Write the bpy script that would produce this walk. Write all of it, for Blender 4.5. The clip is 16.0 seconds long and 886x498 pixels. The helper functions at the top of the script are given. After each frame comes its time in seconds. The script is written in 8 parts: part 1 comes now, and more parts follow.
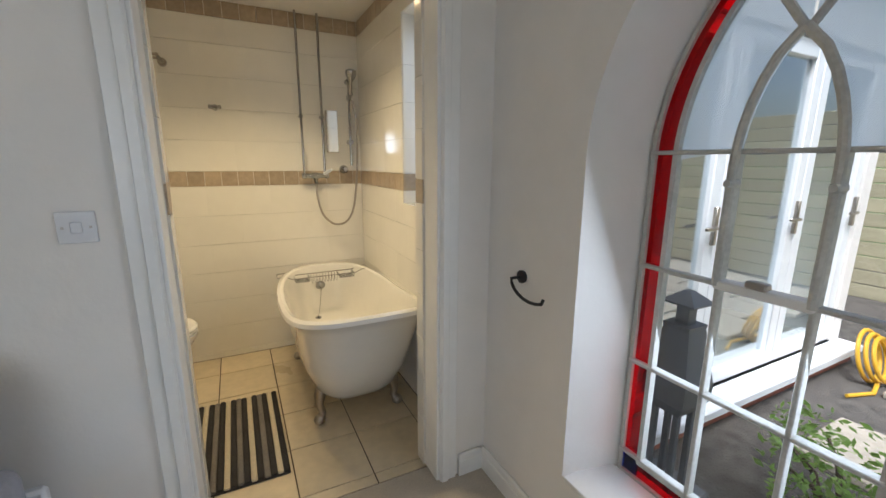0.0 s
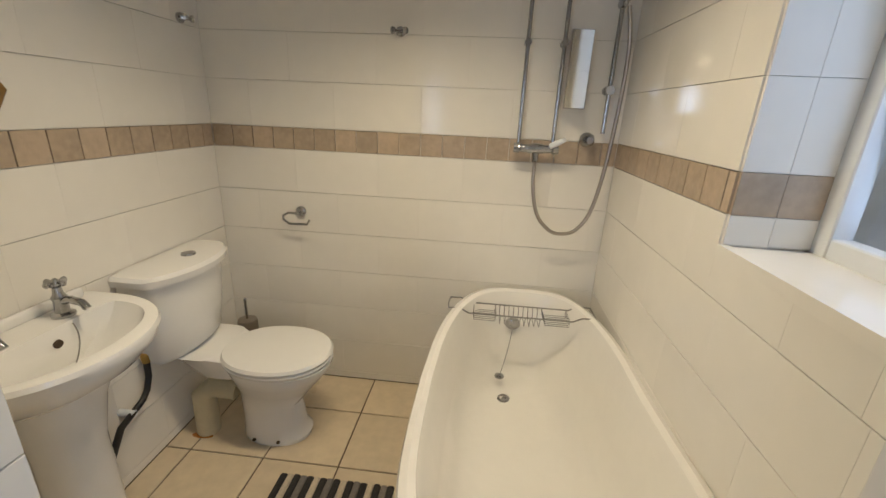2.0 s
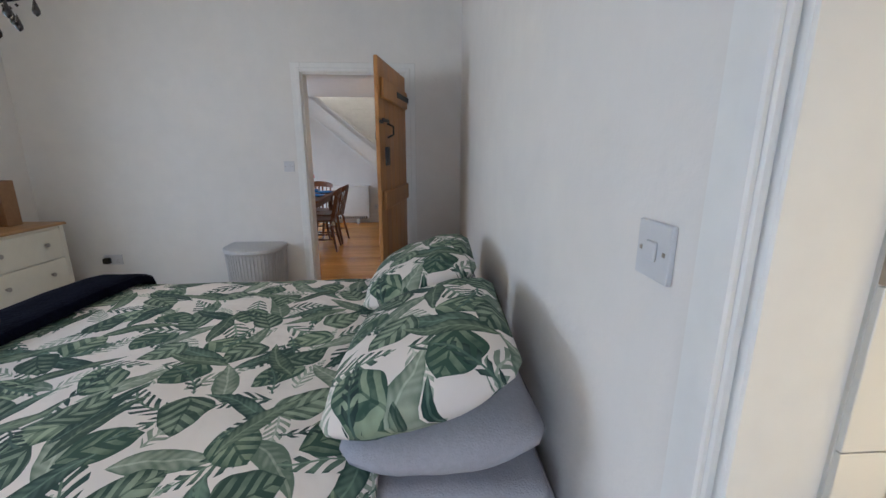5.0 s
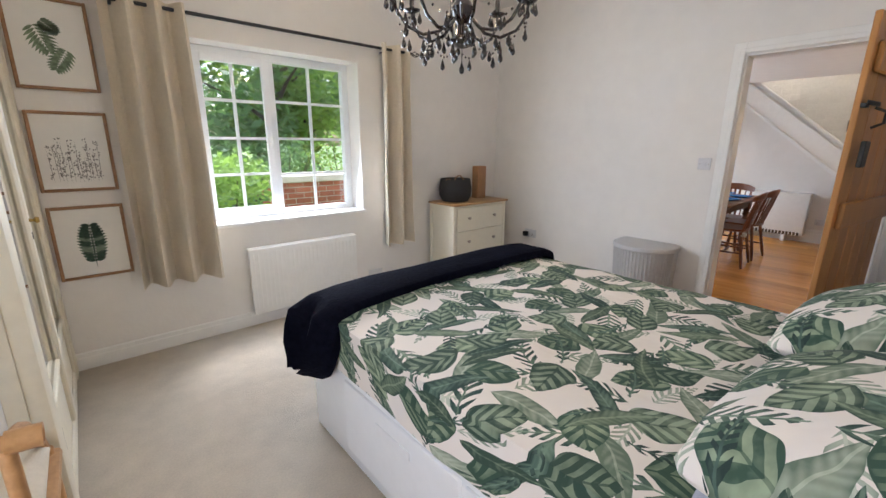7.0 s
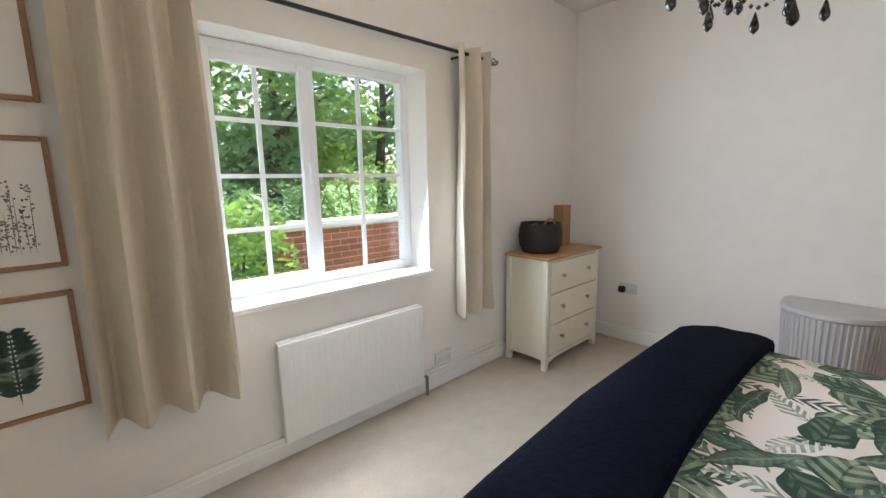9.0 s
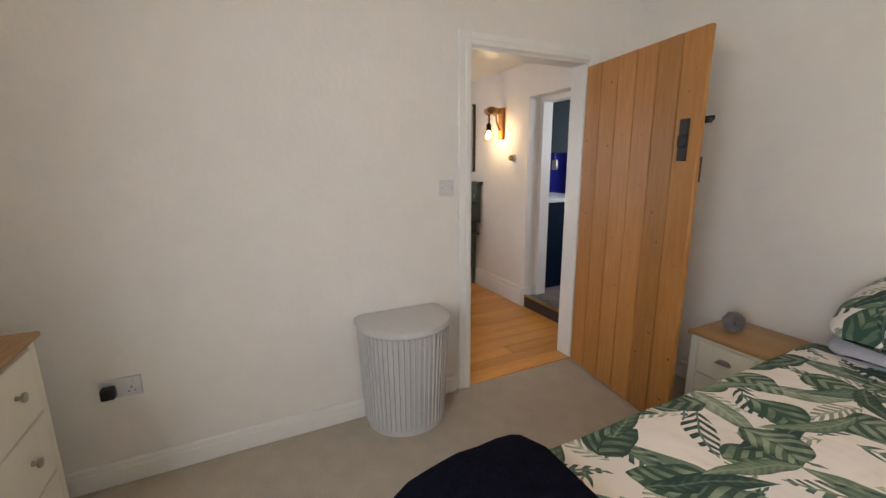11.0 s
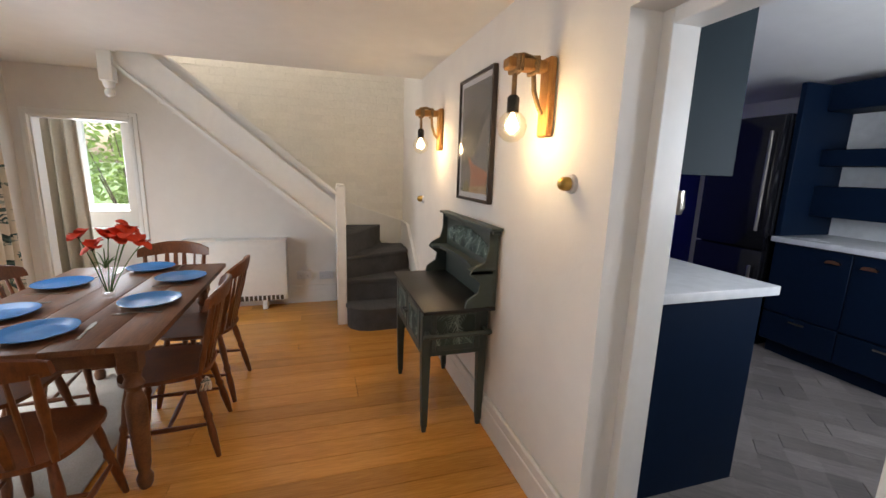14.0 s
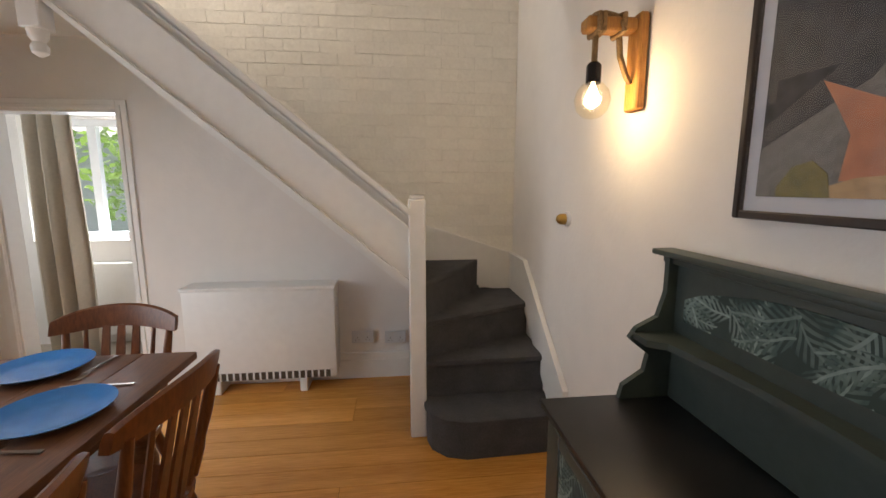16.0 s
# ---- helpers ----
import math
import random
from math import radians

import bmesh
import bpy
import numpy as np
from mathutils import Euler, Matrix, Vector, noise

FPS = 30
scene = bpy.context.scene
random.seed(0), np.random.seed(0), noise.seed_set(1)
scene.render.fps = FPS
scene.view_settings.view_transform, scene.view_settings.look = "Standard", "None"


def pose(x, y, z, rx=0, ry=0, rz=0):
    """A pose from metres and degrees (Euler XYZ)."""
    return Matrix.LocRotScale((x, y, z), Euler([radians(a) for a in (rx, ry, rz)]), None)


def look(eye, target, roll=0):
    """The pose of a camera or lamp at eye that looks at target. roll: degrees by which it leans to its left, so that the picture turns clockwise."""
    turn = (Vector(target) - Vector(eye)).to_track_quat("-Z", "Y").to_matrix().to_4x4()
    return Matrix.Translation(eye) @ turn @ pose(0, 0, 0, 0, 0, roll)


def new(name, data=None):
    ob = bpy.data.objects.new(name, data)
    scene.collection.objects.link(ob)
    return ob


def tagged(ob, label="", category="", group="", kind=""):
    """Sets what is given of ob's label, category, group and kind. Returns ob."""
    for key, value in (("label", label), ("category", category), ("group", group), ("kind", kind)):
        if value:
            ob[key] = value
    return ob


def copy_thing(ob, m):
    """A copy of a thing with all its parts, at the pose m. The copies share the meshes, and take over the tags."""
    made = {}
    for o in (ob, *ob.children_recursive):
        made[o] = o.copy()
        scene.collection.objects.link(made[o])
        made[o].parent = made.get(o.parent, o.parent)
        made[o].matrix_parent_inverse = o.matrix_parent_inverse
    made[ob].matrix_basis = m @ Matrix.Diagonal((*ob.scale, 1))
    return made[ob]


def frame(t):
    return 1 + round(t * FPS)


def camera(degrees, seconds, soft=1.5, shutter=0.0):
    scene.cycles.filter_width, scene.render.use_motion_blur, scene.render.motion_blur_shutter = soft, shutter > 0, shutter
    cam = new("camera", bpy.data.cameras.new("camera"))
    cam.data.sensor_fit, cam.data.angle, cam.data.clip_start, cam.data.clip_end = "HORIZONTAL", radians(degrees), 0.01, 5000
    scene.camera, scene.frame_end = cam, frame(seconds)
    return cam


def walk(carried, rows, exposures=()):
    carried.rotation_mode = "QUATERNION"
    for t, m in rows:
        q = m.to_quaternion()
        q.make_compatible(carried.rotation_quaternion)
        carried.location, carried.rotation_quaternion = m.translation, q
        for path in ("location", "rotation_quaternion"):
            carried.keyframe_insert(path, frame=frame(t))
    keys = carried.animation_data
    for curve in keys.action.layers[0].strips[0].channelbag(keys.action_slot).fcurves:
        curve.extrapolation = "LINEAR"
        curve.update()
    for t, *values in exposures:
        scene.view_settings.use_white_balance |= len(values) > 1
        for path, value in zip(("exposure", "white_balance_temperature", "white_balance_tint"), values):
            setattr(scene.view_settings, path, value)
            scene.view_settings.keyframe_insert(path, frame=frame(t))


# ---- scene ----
cam = camera(94.6, 16.0)
EXPOSURES = [(0, 0.44, 6200, 10), (0.5, 0.34, 7900, 15), (1.0, 0.24, 8000, 19), (1.3, 0.32, 7600, 17), (1.6, 0.4, 6300, 14), (1.9, 0.36, 5600, 13), (2.4, 0.32, 5100, 13), (3.2, 0.45, 4750, 12), (3.6, 0.52, 4750, 11), (4.0, 0.68, 4900, 11), (4.5, 0.86, 5350, 11), (7, 1.54, 6300, 15), (8.5, 1.5, 6500, 16), (9.5, 1.45, 6100, 8), (10.1, 1.2, 7100, 16), (12.4, 1.35, 6900, 13), (13.0, 1.3, 7000, 14), (13.6, 1.5, 7000, 15), (14, 1.42, 6900, 13), (14.5, 1.3, 6900, 13), (15, 1.1, 7000, 15), (15.5, 1.0, 7000, 16), (16, 1.15, 7000, 15)]
PATH = [
    (0, (-0.009, 0.012, 1.411), (0.873, 1.758, 0.993), 0.3),
    (0.5, (0.055, 0.387, 1.434), (0.821, 2.168, 0.941), 1.2),
    (1, (0.209, 0.757, 1.452), (0.704, 2.606, 0.872), 1.9),
    (1.5, (0.282, 1.087, 1.449), (0.485, 2.973, 0.815), 2.6),
    (2, (0.307, 1.303, 1.439), (0.14, 3.191, 0.803), 2.6),
    (2.5, (0.281, 1.401, 1.466), (-0.22, 3.232, 0.838), 2.4),
    (3, (0.269, 1.393, 1.471), (-0.622, 3.085, 0.886), 1.7),
    (3.5, (0.257, 1.319, 1.426), (-1.017, 2.766, 0.893), 0.9),
    (4, (0.241, 1.197, 1.369), (-1.393, 2.245, 0.89), -0.7),
    (4.5, (0.195, 1.1, 1.377), (-1.659, 1.687, 0.911), -0.5),
    (7, (0.147, 1.061, 1.368), (-1.13, -0.397, 0.876), 0.4),
    (7.5, (0.167, 0.965, 1.363), (-0.844, -0.692, 0.881), -0.3),
    (8, (0.212, 0.651, 1.33), (-0.699, -1.077, 0.902), -1.1),
    (8.5, (0.151, 0.282, 1.346), (-0.875, -1.396, 0.986), -1.4),
    (9, (-0.026, -0.184, 1.364), (-1.364, -1.635, 1.039), -1.0),
    (9.5, (-0.237, -0.584, 1.368), (-1.932, -1.593, 1.039), -0.8),
    (10, (-0.532, -0.957, 1.354), (-2.46, -1.358, 1.005), -1.2),
    (10.2, (-0.676, -1.067, 1.379), (-2.637, -1.195, 1.009), -1.2),
    (12.5, (-2.625, -0.483, 1.382), (-3.744, 1.129, 0.992), 0.2),
    (13, (-2.853, -0.03, 1.447), (-4.266, 1.336, 1.08), 0.9),
    (13.5, (-3.117, 0.296, 1.456), (-4.796, 1.255, 1.082), 1.3),
    (14, (-3.361, 0.438, 1.457), (-5.238, 1.015, 1.078), 1.7),
    (14.5, (-3.657, 0.507, 1.457), (-5.603, 0.773, 1.079), 1.3),
    (15, (-4.029, 0.527, 1.422), (-5.994, 0.653, 1.073), 0.7),
    (15.5, (-4.509, 0.491, 1.368), (-6.476, 0.633, 1.033), 0.4),
    (16, (-5.058, 0.535, 1.35), (-7.024, 0.749, 1.051), -0.0),
]
walk(cam, [(t, look(eye, target, roll)) for t, eye, target, roll in PATH], EXPOSURES)
# ---- light ----
world = bpy.data.worlds.new("world")
scene.world = world
world.use_nodes = True
wn = world.node_tree
sky = wn.nodes.new("ShaderNodeTexSky")
sky.sky_type, sky.sun_disc, sky.sun_elevation, sky.sun_rotation = "NISHITA", False, radians(62), radians(229)
sky.air_density, sky.dust_density = 1.0, 4.0
wn.links.new(sky.outputs[0], wn.nodes["Background"].inputs[0])
wn.nodes["Background"].inputs[1].default_value = 0.15
sun = bpy.data.lights.new("sun", "SUN")
sun.energy, sun.angle, sun.color = 4.2, radians(24), (0.9, 0.95, 1.0)
sun_ob = new("sun", sun)
sun_ob.rotation_euler = Vector((0.35, 0.31, -0.885)).to_track_quat("-Z", "Y").to_euler()


def area_light(name, m, sx, sy, power, color):
    d = bpy.data.lights.new(name, "AREA")
    d.shape, d.size, d.size_y, d.energy, d.color = "RECTANGLE", sx, sy, power, color
    ob = new(name, d)
    ob.matrix_world = m
    return ob


def point_light(name, at, power, color, radius=0.04):
    d = bpy.data.lights.new(name, "POINT")
    d.energy, d.color, d.shadow_soft_size = power, color, radius
    ob = new(name, d)
    ob.location = at
    return ob


def spot_light(name, at, power, color, cone):
    d = bpy.data.lights.new(name, "SPOT")
    d.energy, d.color, d.shadow_soft_size, d.spot_size, d.spot_blend = power, color, 0.025, radians(cone), 1.0
    ob = new(name, d)
    ob.location = at
    return ob


COOL, WARM = (0.75, 0.86, 1.0), (1.0, 0.76, 0.46)
# sky light in the openings
area_light("sky_garden_window", look((-1.09, -2.14, 1.42), (-1.0, 0, 0.85)), 1.1, 1.1, 15, COOL)
area_light("sky_gothic_window", look((1.12, 0.52, 1.0), (0, 0.45, 0.6)), 0.6, 1.2, 5.4, COOL)
area_light("sky_bathroom_window", look((1.07, 2.07, 1.68), (0, 2.07, 1.5)), 0.34, 0.9, 0.9, COOL)
area_light("sky_garden_doors", look((-6.1, -2.1, 1.05), (-6.0, 0, -0.5)), 1.6, 1.7, 17, COOL)
# added fill at the kitchen's solid east wall, where no opening is built
area_light("kitchen_fill", look((-3.4, 3.0, 1.6), (-5, 3.2, 2.1)), 0.9, 0.9, 19, COOL)
area_light("sky_far_window", look((-8.9, -2.05, 1.42), (-8.0, -1.8, 1.2)), 0.8, 0.9, 10, COOL)
# lamps of the place
for lx in (-0.15, 0.1, 0.35):
    spot_light("bath_spot", (lx, 2.35, 2.27), 21, (1, 0.77, 0.44), 128)
for lk in range(4):
    la = 0.2 + lk * math.pi / 2
    point_light("chandelier_bulb", (-1.2 + 0.29 * math.cos(la), -0.36 + 0.29 * math.sin(la), 2.09), 4, (1, 0.78, 0.5), 0.02)
point_light("wall_lamp_bulb", (-4.885, 1.175, 1.62), 1.7, WARM, 0.05)
point_light("wall_lamp_bulb", (-6.4, 1.175, 1.62), 1.7, WARM, 0.05)
# unseen fill added high in the closed stairwell to brighten the brick
area_light("stairwell_fill", look((-7.5, -0.9, 3.2), (-7.5, 0.6, 2.2)), 0.7, 0.7, 7, (1, 0.95, 0.88))


# ---- materials ----
def mat(name, base, rough=0.5, metal=0.0, var=0.06, scale=6.0, bump=0.0, bscale=80.0, coat=0.0, random_var=0.0, stretch=(1, 1, 1), dark=None, emit=None, spec=0.5):
    """A surface with large stains and fine grain; dark: a second colour for the grain; random_var: change from piece to piece."""
    m = bpy.data.materials.new(name)
    m.use_nodes = True
    nt = m.node_tree
    n, l = nt.nodes, nt.links
    p = n["Principled BSDF"]
    tc = n.new("ShaderNodeTexCoord")
    mp = n.new("ShaderNodeMapping")
    mp.inputs["Scale"].default_value = stretch
    l.new(tc.outputs["Object"], mp.inputs[0])
    big, fine = n.new("ShaderNodeTexNoise"), n.new("ShaderNodeTexNoise")
    big.inputs["Scale"].default_value, fine.inputs["Scale"].default_value = scale * 0.3, scale * 4
    big.inputs["Detail"].default_value = fine.inputs["Detail"].default_value = 4
    src = mp.outputs[0]
    if random_var:
        oi = n.new("ShaderNodeObjectInfo")
        sh = n.new("ShaderNodeVectorMath")
        sh.operation = "MULTIPLY_ADD"
        l.new(oi.outputs["Random"], sh.inputs[0])
        sh.inputs[1].default_value = (17, 23, 31)
        l.new(mp.outputs[0], sh.inputs[2])
        src = sh.outputs[0]
    l.new(src, big.inputs["Vector"])
    l.new(src, fine.inputs["Vector"])
    avg = n.new("ShaderNodeMath")
    avg.operation = "MULTIPLY_ADD"
    l.new(fine.outputs["Fac"], avg.inputs[0])
    avg.inputs[1].default_value = 0.5
    half = n.new("ShaderNodeMath")
    half.operation = "MULTIPLY"
    l.new(big.outputs["Fac"], half.inputs[0])
    half.inputs[1].default_value = 0.5
    l.new(half.outputs[0], avg.inputs[2])
    rng = n.new("ShaderNodeMapRange")
    rng.inputs["From Min"].default_value, rng.inputs["From Max"].default_value = 0.35, 0.65
    l.new(avg.outputs[0], rng.inputs["Value"])
    mix = n.new("ShaderNodeMix")
    mix.data_type = "RGBA"
    lo = dark if dark else tuple(c * (1 - var) for c in base)
    mix.inputs["A"].default_value = (*lo, 1)
    mix.inputs["B"].default_value = (*[min(1, c * (1 + var)) for c in base], 1)
    l.new(rng.outputs["Result"], mix.inputs["Factor"])
    col = mix.outputs["Result"]
    if random_var:
        hs = n.new("ShaderNodeHueSaturation")
        vr = n.new("ShaderNodeMapRange")
        vr.inputs["To Min"].default_value, vr.inputs["To Max"].default_value = 1 - random_var, 1 + random_var
        l.new(oi.outputs["Random"], vr.inputs["Value"])
        l.new(vr.outputs["Result"], hs.inputs["Value"])
        l.new(col, hs.inputs["Color"])
        col = hs.outputs["Color"]
    l.new(col, p.inputs["Base Color"])
    rr = n.new("ShaderNodeMapRange")
    rr.inputs["To Min"].default_value, rr.inputs["To Max"].default_value = max(0.02, rough - 0.06), min(1, rough + 0.06)
    l.new(big.outputs["Fac"], rr.inputs["Value"])
    l.new(rr.outputs["Result"], p.inputs["Roughness"])
    p.inputs["Metallic"].default_value = metal
    p.inputs["Coat Weight"].default_value = coat
    p.inputs["Specular IOR Level"].default_value = spec
    if bump:
        bn = n.new("ShaderNodeTexNoise")
        bn.inputs["Scale"].default_value, bn.inputs["Detail"].default_value = bscale, 3
        l.new(src, bn.inputs["Vector"])
        b = n.new("ShaderNodeBump")
        b.inputs["Strength"].default_value, b.inputs["Distance"].default_value = bump, 0.01
        l.new(bn.outputs["Fac"], b.inputs["Height"])
        l.new(b.outputs[0], p.inputs["Normal"])
    if emit:
        p.inputs["Emission Color"].default_value, p.inputs["Emission Strength"].default_value = (*emit[0], 1), emit[1]
    return m


def glass_mat(name, color=(1, 1, 1), rough=0.0, gloss=0.035):
    """Thin pane: clear with a faint gloss."""
    m = bpy.data.materials.new(name)
    m.use_nodes = True
    nt = m.node_tree
    n, l = nt.nodes, nt.links
    n.remove(n["Principled BSDF"])
    tr, gl, mx, fr = n.new("ShaderNodeBsdfTransparent"), n.new("ShaderNodeBsdfGlossy"), n.new("ShaderNodeMixShader"), n.new("ShaderNodeLayerWeight")
    tr.inputs[0].default_value = (*color, 1)
    gl.inputs["Roughness"].default_value = rough
    pw = n.new("ShaderNodeMath")
    pw.operation = "POWER"
    l.new(fr.outputs["Facing"], pw.inputs[0])
    pw.inputs[1].default_value = 4.0
    sc = n.new("ShaderNodeMath")
    sc.operation = "MULTIPLY_ADD"
    l.new(pw.outputs[0], sc.inputs[0])
    sc.inputs[1].default_value, sc.inputs[2].default_value = 0.5, gloss
    l.new(sc.outputs[0], mx.inputs[0])
    l.new(tr.outputs[0], mx.inputs[1])
    l.new(gl.outputs[0], mx.inputs[2])
    l.new(mx.outputs[0], n["Material Output"].inputs[0])
    return m


def frost_mat(name):
    """Obscured glass: scatters the light that comes through it."""
    m = bpy.data.materials.new(name)
    m.use_nodes = True
    n, l = m.node_tree.nodes, m.node_tree.links
    n.remove(n["Principled BSDF"])
    tl, gl, mx = n.new("ShaderNodeBsdfTranslucent"), n.new("ShaderNodeBsdfGlossy"), n.new("ShaderNodeMixShader")
    tl.inputs[0].default_value = (0.82, 0.9, 0.97, 1)
    gl.inputs["Roughness"].default_value = 0.3
    mx.inputs[0].default_value = 0.06
    l.new(tl.outputs[0], mx.inputs[1])
    l.new(gl.outputs[0], mx.inputs[2])
    tp, m2 = n.new("ShaderNodeBsdfTransparent"), n.new("ShaderNodeMixShader")
    m2.inputs[0].default_value = 0.35
    l.new(mx.outputs[0], m2.inputs[1])
    l.new(tp.outputs[0], m2.inputs[2])
    l.new(m2.outputs[0], n["Material Output"].inputs[0])
    return m


def glow_mat(name, color, strength):
    m = bpy.data.materials.new(name)
    m.use_nodes = True
    p = m.node_tree.nodes["Principled BSDF"]
    p.inputs["Base Color"].default_value = (*color, 1)
    p.inputs["Emission Color"].default_value, p.inputs["Emission Strength"].default_value = (*color, 1), strength
    return m


def leaf_print(name, ground, greens, way="flat"):
    """Cotton printed with overlapping tropical leaves, bent and turned at random; kinds: leaf, round (striped), frond (split into leaflets)."""
    m = bpy.data.materials.new(name)
    m.use_nodes = True
    nt = m.node_tree
    n, l = nt.nodes, nt.links
    p = n["Principled BSDF"]
    p.inputs["Roughness"].default_value = 0.85
    tc = n.new("ShaderNodeTexCoord")
    wob = n.new("ShaderNodeTexNoise")
    wob.inputs["Scale"].default_value = 5
    l.new(tc.outputs["Object"], wob.inputs["Vector"])
    wadd = n.new("ShaderNodeVectorMath")
    wadd.operation = "MULTIPLY_ADD"
    l.new(wob.outputs["Color"], wadd.inputs[0])
    wadd.inputs[1].default_value = (0.07, 0.07, 0)
    # the cloth is printed flat, so the print folds down over the sides
    fold = n.new("ShaderNodeSeparateXYZ")
    l.new(tc.outputs["Object"], fold.inputs[0])
    flatc = n.new("ShaderNodeCombineXYZ")
    drop = n.new("ShaderNodeMath")
    drop.operation = "SUBTRACT"
    drop.inputs[0].default_value = 0.01
    drop.use_clamp = True
    l.new(fold.outputs[2], drop.inputs[1])
    for axis in (0, 1):
        sg, fa = n.new("ShaderNodeMath"), n.new("ShaderNodeMath")
        sg.operation, fa.operation = "SIGN", "MULTIPLY_ADD"
        l.new(fold.outputs[axis], sg.inputs[0])
        l.new(sg.outputs[0], fa.inputs[0])
        l.new(drop.outputs[0], fa.inputs[1])
        l.new(fold.outputs[axis], fa.inputs[2])
        if way != "hung":
            l.new((fa if way == "spread" else fold).outputs[0 if way == "spread" else axis], flatc.inputs[axis])
    if way == "hung":
        along = n.new("ShaderNodeMath")
        l.new(fold.outputs[0], along.inputs[0])
        l.new(fold.outputs[1], along.inputs[1])
        l.new(along.outputs[0], flatc.inputs[0])
        l.new(fold.outputs[2], flatc.inputs[1])
    l.new(flatc.outputs[0], wadd.inputs[2])

    def math2(op, a, b=None, c=None):
        q = n.new("ShaderNodeMath")
        q.operation = op
        for i, v in enumerate((a, b, c)):
            if v is None:
                continue
            if isinstance(v, (int, float)):
                q.inputs[i].default_value = v
            else:
                l.new(v, q.inputs[i])
        return q.outputs[0]

    col = None
    wash = n.new("ShaderNodeTexNoise")
    wash.inputs["Scale"].default_value, wash.inputs["Detail"].default_value = 16, 5
    l.new(flatc.outputs[0], wash.inputs["Vector"])
    for i, (g, sc, la, lb, vein, kind) in enumerate(greens):
        off = n.new("ShaderNodeVectorMath")
        off.operation = "ADD"
        l.new(wadd.outputs[0], off.inputs[0])
        off.inputs[1].default_value = (3.7 * i, 1.9 * i, 0)
        v = n.new("ShaderNodeTexVoronoi")
        v.voronoi_dimensions, v.feature = "2D", "F1"
        v.inputs["Scale"].default_value = sc
        v.inputs["Randomness"].default_value = 0.32
        l.new(off.outputs[0], v.inputs["Vector"])
        d = n.new("ShaderNodeVectorMath")
        d.operation = "SUBTRACT"
        l.new(off.outputs[0], d.inputs[0])
        l.new(v.outputs["Position"], d.inputs[1])
        sep0 = n.new("ShaderNodeSeparateXYZ")
        l.new(d.outputs[0], sep0.inputs[0])
        flat = n.new("ShaderNodeCombineXYZ")
        l.new(sep0.outputs[0], flat.inputs[0])
        l.new(sep0.outputs[1], flat.inputs[1])
        cs = n.new("ShaderNodeSeparateColor")
        l.new(v.outputs["Color"], cs.inputs[0])
        rot = n.new("ShaderNodeVectorRotate")
        rot.rotation_type = "Z_AXIS"
        l.new(flat.outputs[0], rot.inputs["Vector"])
        l.new(math2("MULTIPLY", cs.outputs[0], 6.283), rot.inputs["Angle"])
        sep = n.new("ShaderNodeSeparateXYZ")
        l.new(rot.outputs[0], sep.inputs[0])
        u = sep.outputs[0]
        # the rib bends to one side, by an amount of the leaf's own
        bend = math2("MULTIPLY", math2("SUBTRACT", cs.outputs[2], 0.5), 0.9 / la * (lb / la) ** 0.5)
        w = math2("ABSOLUTE", math2("MULTIPLY_ADD", math2("MULTIPLY", u, u), bend, sep.outputs[1]))
        # a pointed leaf, broadest towards its stalk
        f = math2("DIVIDE", u, la)
        full = math2("SUBTRACT", 1.0, math2("POWER", math2("ABSOLUTE", f), 3.0 if kind == "round" else 2.0))
        width = math2("MULTIPLY", math2("MULTIPLY", full, lb), math2("MULTIPLY_ADD", f, -0.25, 0.85))
        mask = math2("LESS_THAN", w, width)
        # veins slant away from the rib
        vs = math2("SINE", math2("MULTIPLY_ADD", w, -vein, math2("MULTIPLY", u, vein)))
        rib = math2("LESS_THAN", w, 0.003)
        if kind == "frond":
            mask = math2("MULTIPLY", mask, math2("MAXIMUM", math2("GREATER_THAN", vs, -0.05), rib))
        edge = math2("DIVIDE", w, math2("MAXIMUM", width, 0.001))
        tone = math2("MULTIPLY_ADD", math2("SIGN", vs) if kind == "round" else vs, {"leaf": 0.13, "round": 0.3, "frond": 0.05}[kind], 0.34)
        tone = math2("ADD", tone, math2("MULTIPLY", math2("SUBTRACT", cs.outputs[1], 0.5), 0.7))
        tone = math2("ADD", tone, math2("MULTIPLY", math2("SUBTRACT", wash.outputs["Fac"], 0.5), 1.5))
        tone = math2("SUBTRACT", tone, math2("MULTIPLY", math2("POWER", edge, 4.0), 0.6))
        tone = math2("MULTIPLY_ADD", math2("MULTIPLY", rib, 0.45), 1.0 if kind != "round" else -1.0, tone)
        mixg = n.new("ShaderNodeMix")
        mixg.data_type, mixg.clamp_factor = "RGBA", True
        mixg.inputs["A"].default_value = (*g[0], 1)
        mixg.inputs["B"].default_value = (*g[1], 1)
        l.new(tone, mixg.inputs["Factor"])
        over = n.new("ShaderNodeMix")
        over.data_type = "RGBA"
        if col is None:
            over.inputs["A"].default_value = (*ground, 1)
        else:
            l.new(col, over.inputs["A"])
        l.new(mixg.outputs["Result"], over.inputs["B"])
        l.new(mask, over.inputs["Factor"])
        col = over.outputs["Result"]
    l.new(col, p.inputs["Base Color"])
    bn = n.new("ShaderNodeTexNoise")
    bn.inputs["Scale"].default_value = 9
    l.new(tc.outputs["Object"], bn.inputs["Vector"])
    b = n.new("ShaderNodeBump")
    b.inputs["Strength"].default_value, b.inputs["Distance"].default_value = 0.5, 0.03
    l.new(bn.outputs["Fac"], b.inputs["Height"])
    l.new(b.outputs[0], p.inputs["Normal"])
    return m


